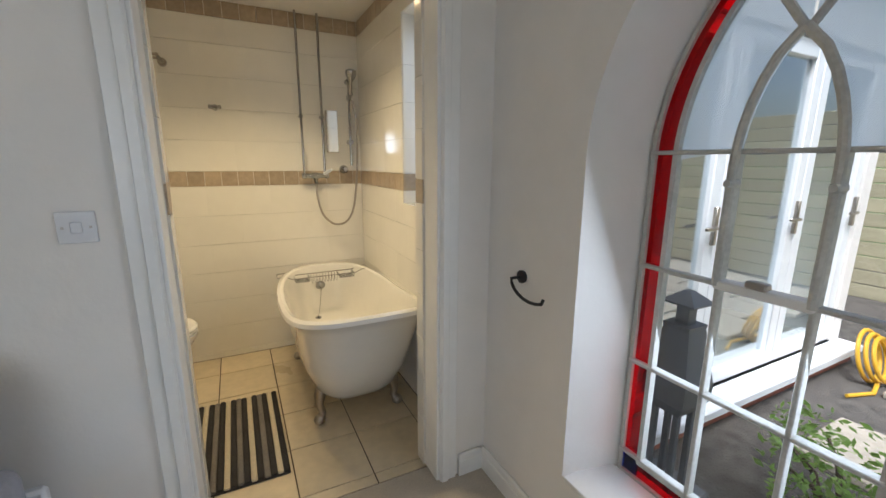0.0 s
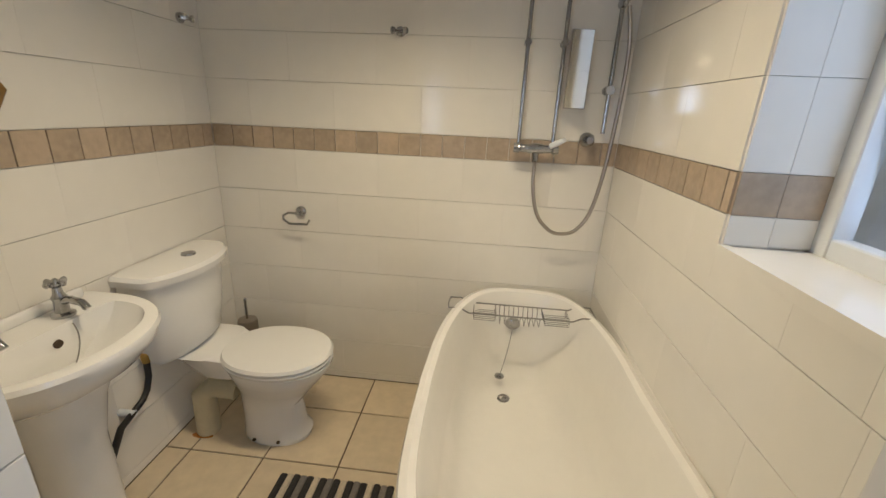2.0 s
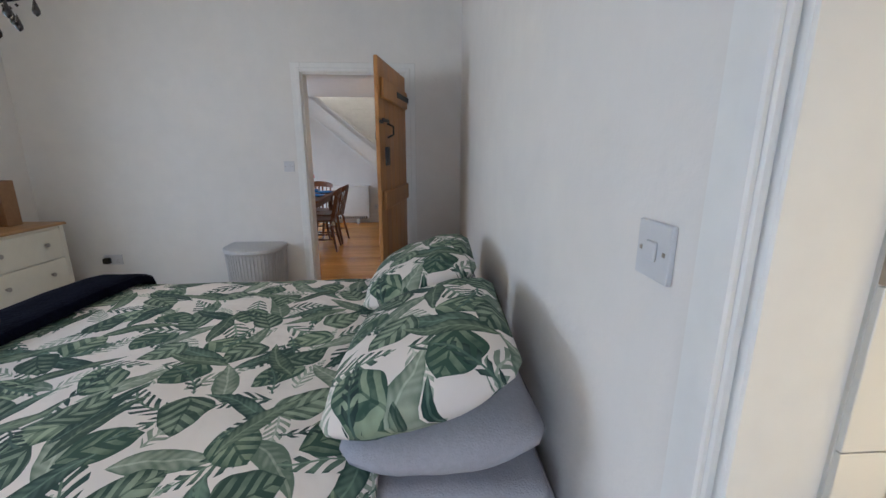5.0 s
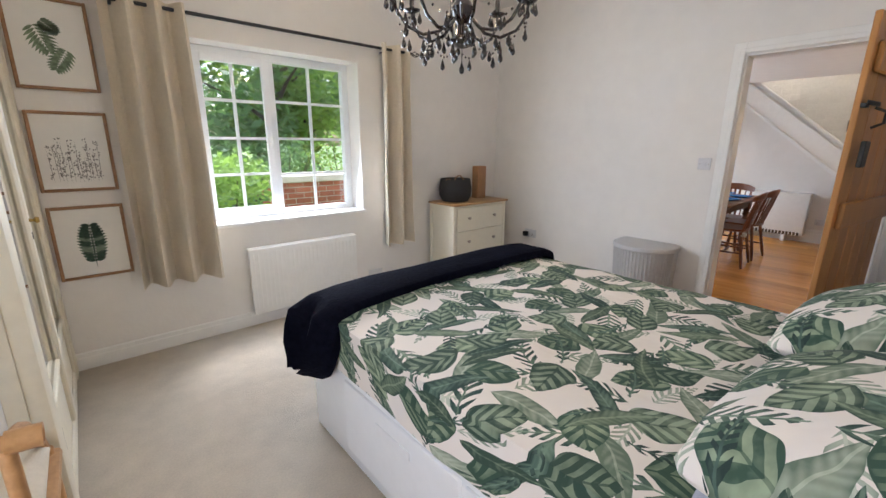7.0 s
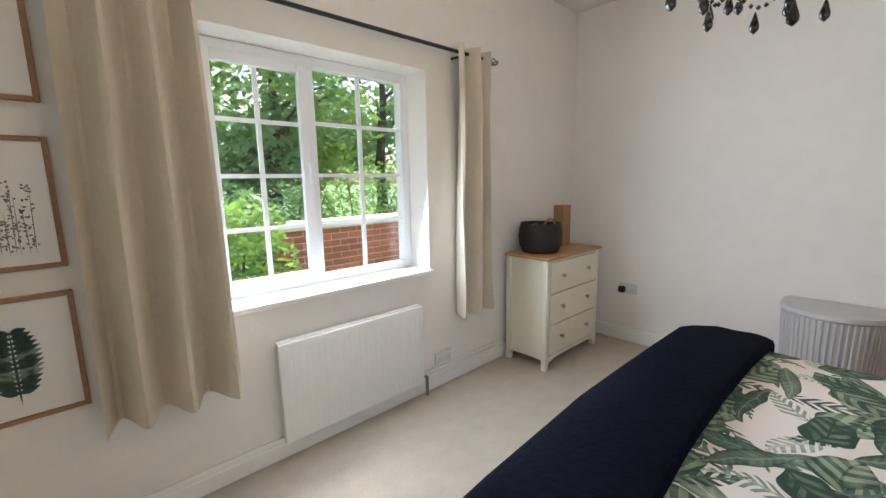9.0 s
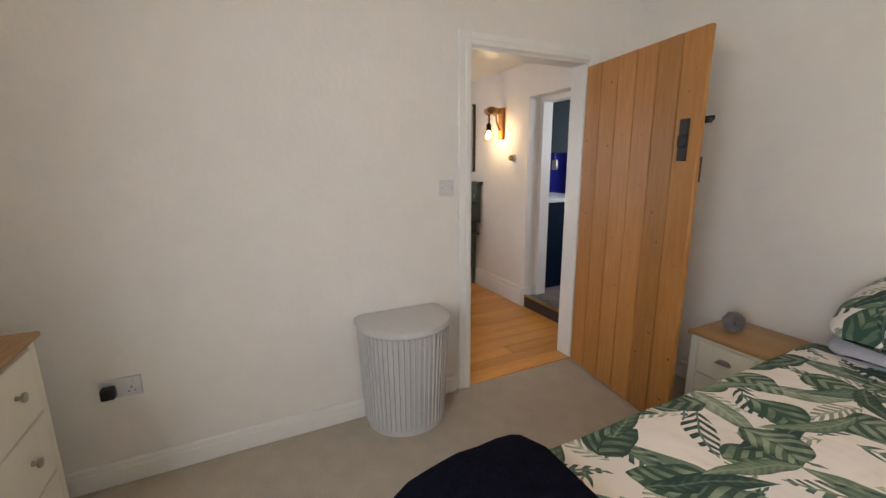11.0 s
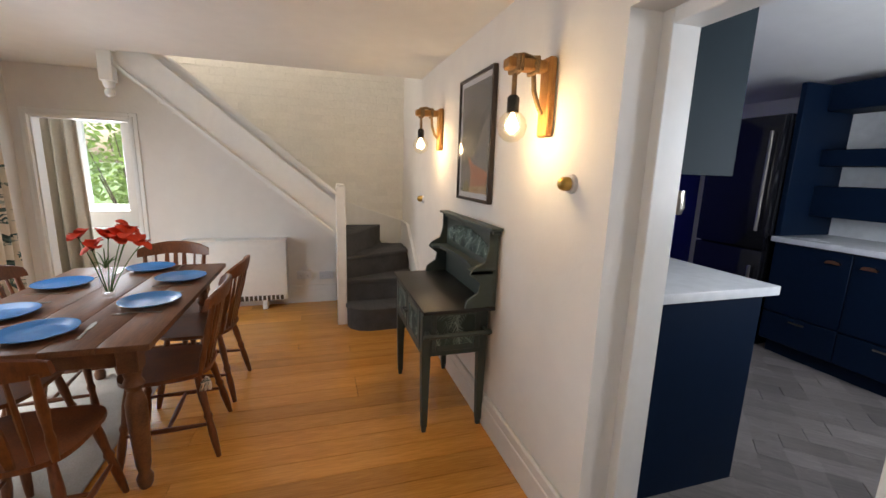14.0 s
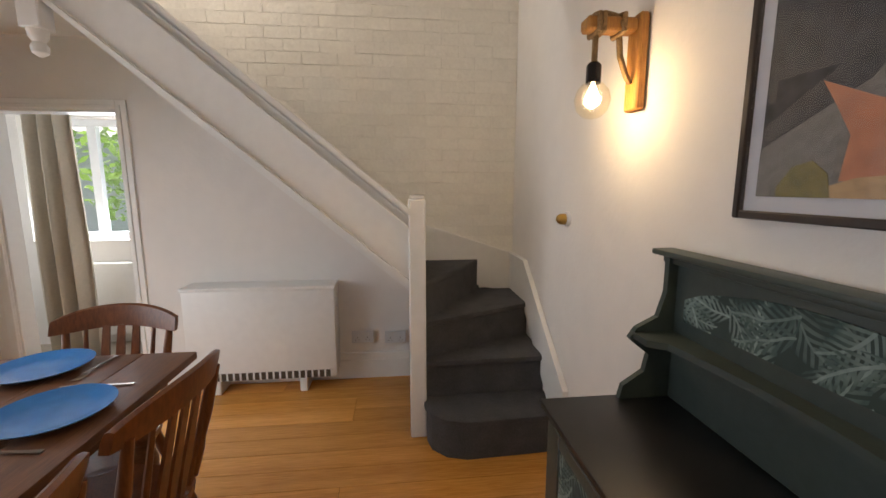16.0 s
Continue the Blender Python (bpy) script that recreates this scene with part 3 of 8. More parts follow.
def switch_plate(at, face, label, size=0.086):
    """A square plate with rocker and two screws; face: the way that it looks."""
    t = thing("light_switch", at, label, "light switch")
    x, y, z = at
    n = Vector(face)
    s = Vector((-n.y, n.x, 0))

    def slab(w, h, d0, d1, du=0, dz=0):
        p, q = Vector(at) + n * d0 + s * (du - w / 2), Vector(at) + n * d1 + s * (du + w / 2)
        return box(B(), p.x, q.x, p.y, q.y, z + dz - h / 2, z + dz + h / 2, 0.002)
    part("plate", slab(size, 0.086, 0.0, 0.009), PLATE, t)
    part("rocker", slab(0.026, 0.03, 0.009, 0.014), PLATE, t)
    for u in (-0.03, 0.03):
        part("screw", slab(0.007, 0.007, 0.009, 0.0105, u), STEEL, t)
    return t


# ---- the large structure ----
# bedroom x -3.43..0.93, y -2.13..1.437; bathroom x -0.985..0.88, y 1.64..3.2; dining room x -7.87..-3.56, y -2.05..1.34
struct("floor_bedroom", box(B(), -3.5, 1.0, -2.2, 1.54, -0.12, 0.0), CARPET, "plain beige fitted carpet", "carpet")
bath_floor = struct("floor_bathroom", box(B(), -1.05, 1.0, 1.54, 3.3, -0.12, -0.006), DARKGROUT, "floor of cream square tiles with dark joints", "floor")
dining_floor = struct("floor_dining", box(B(), -8.0, -3.5, -2.2, 1.5, -0.12, -0.012), DARKFRAME, "floor of honey coloured wooden boards", "floor")
kitchen_floor = struct("floor_kitchen", box(B(), -7.0, -3.3, 1.36, 4.6, -0.12, 0.106), KFLOOR, "raised kitchen floor in grey wood-look boards", "floor")
struct("ceiling_bedroom", box(B(), -3.55, 1.3, -2.5, 1.54, 2.75, 2.9), CEIL, "plain white painted bedroom ceiling", "ceiling")
struct("ceiling_bathroom", box(B(), -1.1, 1.2, 1.54, 3.4, 2.4, 2.55), CEIL, "plain white painted bathroom ceiling", "ceiling")
struct("ceiling_dining", box(box(B(), -7.1, -3.5, -2.3, 1.5, 2.24, 2.4), -8.0, -7.1, -2.3, -0.95, 2.24, 2.4), CEIL, "low white painted ceiling with an open stairwell", "ceiling")
struct("ceiling_stairwell", box(B(), -8.1, -6.9, -1.0, 1.6, 3.6, 3.7), CEIL, "white ceiling high over the stairwell", "ceiling")
struct("wall_stairwell", box(box(B(), -7.1, -7.0, -0.95, 1.34, 2.4, 3.6), -8.0, -7.0, -1.06, -0.95, 2.4, 3.6), PLASTER, "white plaster wall over the stairwell", "wall")
struct("ceiling_kitchen", prism(B(), [(1.54, 2.75), (4.6, 2.14), (4.6, 2.3), (1.54, 2.9)], "x", -7.0, -3.2), CEIL, "sloping white kitchen ceiling", "ceiling")

# walls
struct("wall_bedroom_north", wall_y(B(), 1.437, 1.61, -3.56, 1.13, 0, 2.75, [(-0.235, 0.71, 0, 2.05)]), PLASTER, "white plaster wall with the bathroom doorway", "wall")
struct("wall_bedroom_south", wall_y(B(), -2.45, -2.13, -3.56, 1.13, 0, 2.75, [(-1.7, -0.48, 0.8, 2.02)]), PLASTER, "white plaster wall with the garden window", "wall")
struct("wall_bedroom_west", wall_x(B(), -3.56, -3.43, -2.13, 1.437, 0, 2.75, [(0.12, 0.99, 0, 2.0)]), PLASTER, "white plaster wall with the bedroom doorway", "wall")
struct("wall_bathroom_north", box(B(), -1.2, 1.13, 3.208, 3.4, 0, 2.4), GROUT, "bathroom wall under white glazed tiles", "wall")
struct("wall_bathroom_west", box(B(), -1.2, -0.993, 1.61, 3.208, 0, 2.4), GROUT, "bathroom wall under white glazed tiles", "wall")
bath_east = struct("wall_bathroom_east", wall_x(B(), 0.888, 1.2, 1.61, 3.208, 0, 2.4, [(1.85, 2.3, 1.16, 2.2)]), GROUT, "bathroom wall with a deep narrow window", "wall")
struct("wall_dining_north", wall_y(B(), 1.34, 1.57, -8.0, -3.56, 0, 3.6, [(-4.475, -3.64, 0, 1.95)]), PLASTER, "white plaster wall with the kitchen doorway", "wall")
struct("wall_dining_west", wall_x(B(), -8.0, -7.882, -2.2, 1.34, 0, 3.6, [(-1.93, -1.17, 0, 1.83)]), PLASTER, "white wall at the foot of the stairs", "wall")
struct("wall_dining_south", wall_y(B(), -2.25, -2.05, -8.0, -3.56, 0, 2.24, [(-7.05, -5.2, 0, 2.0)]), PLASTER, "white plaster wall with glazed doors", "wall")
struct("wall_kitchen_north", box(B(), -7.0, -3.2, 4.45, 4.6, 0, 2.9), PLASTER, "white kitchen wall behind the shelves", "wall")
struct("wall_kitchen_east", box(B(), -3.33, -3.2, 1.57, 4.45, 0, 2.9), PLASTER, "white kitchen wall", "wall")
struct("wall_kitchen_west", box(B(), -7.0, -6.9, 1.57, 4.45, 0, 2.9), BLUEWALL, "blue painted kitchen wall", "wall")

# east wall with the pointed window: the hole is an arch, the wall a fan of blocks round it
GY0, GY1, GZ0, GS = 0.17, 0.87, 0.33, 1.42


def arch_half(z, lo, hi, spring):
    """Half width of a pointed arch at a height."""
    w = (hi - lo) / 2
    if z <= spring:
        return w
    r = 2 * w * 0.98
    q = r * r - (z - spring) ** 2
    return max(0.0, math.sqrt(q) - (r - w)) if q > 0 else 0.0


def arch_wall(bm, x0, x1, y0, y1, z0, z1, lo, hi, sill, spring, splay):
    mid = (lo + hi) / 2
    zs = [z0, sill]
    top = spring + 2 * ((hi - lo) / 2) * 0.86 * 0.98
    zs += [sill + (spring - sill) * 0.5, spring] + [spring + (top - spring) * (i / 14) for i in range(1, 15)] + [z1]
    zs = sorted(set(zs))
    for a, b in zip(zs, zs[1:]):
        if b <= sill or a >= top - 1e-6:
            box(bm, x0, x1, y0, y1, a, b)
            continue
        for s in (-1, 1):
            edge = y0 if s < 0 else y1
            ha, hb = arch_half(a, lo, hi, spring), arch_half(b, lo, hi, spring)
            pts = []
            for x, k in ((x0, splay), (x1, 0.0)):
                pts.append([Vector((x, edge, a)), Vector((x, mid + s * (ha + k), a)), Vector((x, mid + s * (hb + k), b)), Vector((x, edge, b))])
            loft(bm, pts)
    return bm


struct("wall_bedroom_east", arch_wall(B(), 0.93, 1.19, -2.13, 1.437, 0, 2.75, GY0, GY1, GZ0, GS, 0.06), PLASTER, "white plaster wall with a pointed church-style window", "wall")

# skirting boards
def skirt(name, runs, h=0.11):
    bm = B()
    for x0, x1, y0, y1 in runs:
        box(bm, x0, x1, y0, y1, 0, h, 0.006)
        dx, dy = (0.004, 0) if abs(x1 - x0) < abs(y1 - y0) else (0, 0.004)
        box(bm, x0 - dx, x1 + dx, y0 - dy, y1 + dy, 0, h * 0.72, 0.003)
    return struct(name, bm, GLOSS, "white painted skirting board", "skirting board")


skirt("baseboard_bedroom", [(-3.43, -3.412, -2.12, 0.03), (-3.41, 0.36, -2.13, -2.112), (-3.43, -0.34, 1.419, 1.437), (0.912, 0.93, -0.58, 1.43), (0.79, 0.91, 1.419, 1.437)])
skirt("baseboard_dining", [(-7.0, -4.476, 1.318, 1.34), (-7.88, -7.862, -1.08, 0.6), (-7.8, -7.1, -2.05, -2.03), (-3.56, -3.542, -2.0, 0.04), (-4.475, -4.457, 1.322, 1.46)], 0.19)


def lining(name, axis, a0, a1, u0, u1, top, w=0.075, both=True, t=0.025):
    """The lining of a doorway and the moulded frame on both faces of the wall."""
    bm = B()
    def bx(p0, p1, q0, q1, z0, z1, bv=0.003):
        if axis == "x":
            box(bm, p0, p1, q0, q1, z0, z1, bv)
        else:
            box(bm, q0, q1, p0, p1, z0, z1, bv)
    bx(a0, a1, u0, u0 + t, 0, top)
    bx(a0, a1, u1 - t, u1, 0, top)
    bx(a0, a1, u0 + t, u1 - t, top - t, top)
    for f, s in ((a0, -1), (a1, 1)) if both else ((a1, 1),):
        for d, k in ((0.014, 0.0), (0.022, 0.55)):
            g = f + s * d
            bx(min(f, g), max(f, g), u0 - w * (1 - k) + 0.01, u0 + 0.012 - k * 0.008, 0, top + w * (1 - k) - 0.01)
            bx(min(f, g), max(f, g), u1 - 0.012 + k * 0.008, u1 + w * (1 - k) - 0.01, 0, top + w * (1 - k) - 0.01)
            bx(min(f, g), max(f, g), u0 + 0.012 - k * 0.008, u1 - 0.012 + k * 0.008, top - 0.012 + k * 0.008, top + w * (1 - k) - 0.01)
    return struct(name, bm, GLOSS, "white painted wooden door lining with moulded edge", "door frame")


lining("trim_bathroom_door", "y", 1.437, 1.558, -0.235, 0.71, 2.05)
lining("trim_bedroom_door", "x", -3.56, -3.43, 0.12, 0.99, 2.0)
lining("trim_kitchen_door", "y", 1.46, 1.57, -4.475, -3.64, 1.95, w=0.03, both=False, t=0.045)
lining("trim_far_door", "x", -8.0, -7.882, -1.93, -1.17, 1.83, w=0.06)
box_th = box(B(), -4.47, -3.67, 1.335, 1.365, 0.0, 0.104)
struct("threshold_riser", box_th, RISER, "dark riser of the step into the kitchen", "step")
struct("threshold_nosing", box(B(), -4.47, -3.67, 1.325, 1.362, 0.103, 0.119, 0.004), BRASS, "brass nosing on the kitchen step", "trim")
struct("threshold_bedroom", box(B(), -3.56, -3.43, 0.135, 0.965, -0.005, 0.006, 0.003), FLOORWOOD, "wooden threshold strip", "threshold")

# tiling of the bathroom, row by row
def tile_runs(lo, hi, step, start):
    xs = [lo]
    x = start
    while x < hi - 0.02:
        if x > lo + 0.02:
            xs.append(x)
        x += step
    return list(zip(xs, xs[1:] + [hi]))


ROWS = [(0.0, 0.04)] + [(0.04 + 0.2 * i, 0.24 + 0.2 * i) for i in range(6)] + [(1.34 + 0.2 * i, 1.54 + 0.2 * i) for i in range(4)] + [(2.14, 2.3)]
BANDS = [(1.24, 1.34), (2.3, 2.4)]
WOUT = [(1.85, 2.3, 1.16, 2.2)]


def tile_wall(wall, axis, face, sign, lo, hi, holes=()):
    for rows, step, m, nm in ((ROWS, 0.4, TILE, "wall_tile"), (BANDS, 0.1, BORDER, "border_tile")):
        for k, (z0, z1) in enumerate(rows):
            for u0, u1 in tile_runs(lo, hi, step, lo + (step if k % 2 == 0 or step < 0.2 else step * 0.5)):
                segs = [(u0, u1, z0, z1)]
                for h0, h1, h2, h3 in holes:
                    cut = []
                    for a, b, c, d in segs:
                        if b <= h0 or a >= h1 or d <= h2 or c >= h3:
                            cut.append((a, b, c, d))
                            continue
                        if a < h0:
                            cut.append((a, h0, c, d))
                        if b > h1:
                            cut.append((h1, b, c, d))
                        if c < h2:
                            cut.append((max(a, h0), min(b, h1), c, h2))
                        if d > h3:
                            cut.append((max(a, h0), min(b, h1), h3, d))
                    segs = cut
                for a, b, c, d in segs:
                    if b - a < 0.012 or d - c < 0.012:
                        continue
                    g, gu = (0.001, 0.0) if m is TILE else (0.0015, 0.002)
                    size = (b - a - 2 * gu, 0.008, d - c - 2 * g) if axis == "y" else (0.008, b - a - 2 * gu, d - c - 2 * g)
                    at = ((a + b) / 2, face + sign * 0.004, (c + d) / 2) if axis == "y" else (face + sign * 0.004, (a + b) / 2, (c + d) / 2)
                    piece(nm, size, at, m, wall, 0.0007)


tile_wall(bpy.data.objects["wall_bathroom_north"], "y", 3.208, -1, -0.985, 0.88)
tile_wall(bpy.data.objects["wall_bathroom_west"], "x", -0.993, 1, 1.632, 3.2)
tile_wall(bath_east, "x", 0.888, -1, 1.632, 3.2, WOUT)
# reveals of the bathroom window and of the doorway
rev = struct("window_reveal_bathroom", box(box(B(), 0.882, 1.1, 1.86, 2.29, 1.145, 1.165), 0.878, 0.9, 1.85, 2.3, 1.14, 1.168), TILE, "white tiled window sill", "sill")
for z0, z1, m in ((1.168, 1.24, TILE), (1.24, 1.34, BORDER), (1.34, 1.54, TILE), (1.54, 1.74, TILE), (1.74, 1.94, TILE), (1.94, 2.2, TILE)):
    for yy in (2.296, 1.854):
        for a, b in ((0.885, 0.985), (0.985, 1.08)):
            piece("wall_tile", (b - a - 0.0005, 0.008, z1 - z0 - 0.0012), ((a + b) / 2, yy, (z0 + z1) / 2), m, rev, 0.0007)
jam = struct("tiled_jamb", box(B(), -0.235, -0.208, 1.558, 1.628, 0, 2.03), GROUT, "tiled edge of the bathroom doorway", "wall")
jam2 = struct("tiled_jamb_right", box(B(), 0.683, 0.71, 1.558, 1.628, 0, 2.03), GROUT, "tiled edge of the bathroom doorway", "wall")
for j, xx in ((jam, -0.205), (jam2, 0.68)):
    for z0, z1 in [r for r in ROWS if r[1] <= 2.02] + [(1.94, 2.02), (1.24, 1.34)]:
        piece("wall_tile", (0.008, 0.07, z1 - z0 - 0.002), (xx, 1.595, (z0 + z1) / 2), BORDER if z1 - z0 < 0.11 and z0 > 1 and z1 < 1.4 else TILE, j, 0.001)
struct("wall_bathroom_south_tiling", wall_y(B(), 1.61, 1.63, -0.985, 0.88, 0, 2.4, [(-0.236, 0.711, 0, 2.04)]), TILE, "white tiled back of the bathroom doorway wall", "wall")

# floor tiles of the bathroom
for i in range(-3, 4):
    for j in range(-5, 2):
        x0, x1 = max(-0.985, -0.21 + 0.33 * i), min(0.88, -0.21 + 0.33 * (i + 1))
        y0, y1 = max(1.545, 2.93 + 0.33 * j), min(3.2, 2.93 + 0.33 * (j + 1))
        if x1 - x0 > 0.02 and y1 - y0 > 0.02:
            piece("floor_tile", (x1 - x0 - 0.006, y1 - y0 - 0.006, 0.008), ((x0 + x1) / 2, (y0 + y1) / 2, -0.004), FLOORTILE, bath_floor, 0.0015)
# boards of the dining room run across its length
rnd = random.Random(4)
bx0 = -7.99
while bx0 < -3.57:
    bw = 0.135
    cut = rnd.choice((-1.25, -0.75, -0.25, 0.25, 0.65))
    for y0, y1 in ((-2.05, cut), (cut, 1.335)):
        piece("floorboard", (bw - 0.002, y1 - y0 - 0.002, 0.012), (bx0 + bw / 2, (y0 + y1) / 2, -0.006), FLOORWOOD, dining_floor, 0.001)
    bx0 += bw
# painted bricks of the stair wall
brick_wall = struct("wall_stair_brick", prism(B(), [(1.34, 0.62), (0.6, 0.75), (-1.0, 2.08), (-1.0, 3.6), (1.34, 3.6)], "x", -7.892, -7.874), BRICKPAINT, "white painted brick wall beside the stairs", "wall")
k = 0
zz = 0.75
while zz < 2.65:
    y = -1.05 + (0.11 if k % 2 else 0.0)
    while y < 1.33:
        y1 = min(y + 0.215, 1.338)
        if y1 - y > 0.04 and zz > 1.0 + (0.6 - y) * 0.83 * (y < 0.6) - 0.28:
            piece("brick", (0.012, 0.2212 if y1 - y > 0.2 else round(y1 - y, 2), 0.073), (-7.8765 + rnd.uniform(-0.002, 0.0025), (y + y1) / 2, zz + rnd.uniform(-0.0015, 0.0015)), BRICKPAINT, brick_wall, 0.002)
        y += 0.222
    zz += 0.074
    k += 1

# herringbone boards of the kitchen, the ones past its walls left out
for i in range(-8, 30):
    for j in range(-22, 22):
        for turn in (0, 1):
            u, v = i * 0.13 + j * 0.52, i * 0.13
            u, v = (u + 0.26, v + 0.065) if turn == 0 else (u + 0.585, v + 0.26)
            hx, hy = -5.0 + (u - v) * 0.7071, 1.4 + (u + v) * 0.7071
            if -5.7 < hx < -3.5 and 1.5 < hy < 4.0:
                piece("floorboard", (0.517, 0.127, 0.008) if turn == 0 else (0.127, 0.517, 0.008), (hx, hy, 0.108), KFLOOR, kitchen_floor, 0.0015).rotation_euler[2] = math.pi / 4


# ---- bathroom things ----
def bathtub():
    t = thing("bathtub", (0.5, 2.5, 0), "white freestanding roll-top slipper bath on silver claw feet", "bathtub")
    cx, cy, a, b = 0.518, 2.43, 0.357, 0.742
    prof = [(0.22, 0.12, 0.62), (0.15, 0.15, 0.8), (0.19, 0.115, 0.86), (0.3, 0.075, 0.9), (0.42, 0.05, 0.93), (0.55, 0.025, 0.97), (0.58, 0.004, 0.995), (0.6, -0.012, 1.012), (0.617, -0.006, 1.006), (0.624, 0.012, 0.99), (0.616, 0.03, 0.97), (0.57, 0.045, 0.95), (0.42, 0.08, 0.9), (0.29, 0.12, 0.83), (0.24, 0.17, 0.74), (0.225, 0.24, 0.6)]
    rings = []
    for z, inset, f in prof:
        ring = []
        for p in oval(0, 0, z, 1, 1, 3.6, 64):
            y = p.y
            w = a - inset
            if y > 0:
                w *= 1 - 0.17 * y * y
            up = max(0.0, (z - 0.15) / 0.467)
            reach = b - inset * 1.15 - (0.17 * max(0.0, 1 - up) if y < 0 else 0)
            q = Vector((cx + p.x * w + 0.02 * max(0, y), cy + y * reach, z + up * (0.11 * max(0, -y) ** 1.7 + 0.015 * max(0, y) ** 3)))
            ring.append(q)
        rings.append(ring)
    rings = rings[1:]
    tub = part("tub", loft(B(), rings), ENAMEL, t)
    lathe(bm := B(), (0.47, 2.86, 0.222), [(0.028, 0.0), (0.03, 0.008), (0.02, 0.01), (0.012, 0.006)], 18)
    part("drain", bm, CHROME, tub, "chrome waste")
    bm = B()
    turned(bm, (0.5, 3.075, 0.5), (0.5, 3.05, 0.49), [(0, 0.034), (0.5, 0.036), (0.8, 0.03), (1, 0.012)], 18)
    part("overflow", bm, CHROME, tub, "chrome overflow cover")
    bm = B()
    tube(bm, arc((0.5, 3.05, 0.47), (0.45, 2.93, 0.3), (0, -0.01, -0.02)), 0.0018, 6)
    lathe(bm, (0.45, 2.93, 0.285), [(0.012, 0), (0.022, 0.006), (0.022, 0.012), (0.006, 0.02)], 14)
    part("plug", bm, CHROME, tub, "chrome plug on a bead chain")
    for sx in (-1, 1):
        for sy in (-1, 1):
            bm = B()
            x, y = cx + sx * 0.175, 2.517 + sy * 0.37
            pts = [Vector((x, y, 0.22)), Vector((x + sx * 0.035, y + sy * 0.02, 0.16)), Vector((x + sx * 0.045, y + sy * 0.03, 0.1)), Vector((x + sx * 0.03, y + sy * 0.035, 0.055)), Vector((x + sx * 0.05, y + sy * 0.05, 0.03))]
            rr = (0.045, 0.034, 0.022, 0.02, 0.026)
            rings2 = []
            for p, r in zip(pts, rr):
                rings2.append([p + Vector((r * math.cos(2 * math.pi * i / 12), r * math.sin(2 * math.pi * i / 12), 0)) for i in range(12)])
            loft(bm, rings2)
            lathe(bm, (x + sx * 0.05, y + sy * 0.05, 0), [(0.012, 0), (0.028, 0.012), (0.032, 0.028), (0.024, 0.045), (0.008, 0.055)], 14)
            part("claw_foot", bm, STEEL, t, "silver ball and claw foot")
    return t


bathtub()


def bath_rack():
    t = thing("bath_rack", (0.51, 3.0, 0.62), "chrome wire rack lying across the bath rim", "bath rack")
    z = 0.622
    for y in (2.93, 3.04):
        part("rail", tube(B(), [(0.2, y, z), (0.25, y, z), (0.29, y, z - 0.02), (0.74, y, z - 0.02), (0.78, y, z), (0.835, y, z)], 0.0035, 8), CHROME, t)
    for x0, x1 in ((0.31, 0.41), (0.62, 0.73)):
        for i in range(7):
            y = 2.935 + i * 0.0165
            part("tray_wire", tube(B(), [(x0, y, z - 0.02), (x0 + 0.003, y, z - 0.05), (x1 - 0.003, y, z - 0.05), (x1, y, z - 0.02)], 0.002, 6), CHROME, t)
    for i in range(9):
        x = 0.43 + i * 0.0215
        part("tray_wire", tube(B(), [(x, 2.93, z - 0.02), (x, 2.95, z - 0.07), (x, 3.02, z - 0.07), (x, 3.04, z - 0.02)], 0.002, 6), CHROME, t)
    part("end_loop", tube(B(), [(0.2, 2.93, z), (0.195, 2.985, z - 0.006), (0.2, 3.04, z)], 0.0035, 8), CHROME, t)
    part("end_loop", tube(B(), [(0.835, 2.93, z), (0.84, 2.985, z - 0.006), (0.835, 3.04, z)], 0.0035, 8), CHROME, t)


bath_rack()


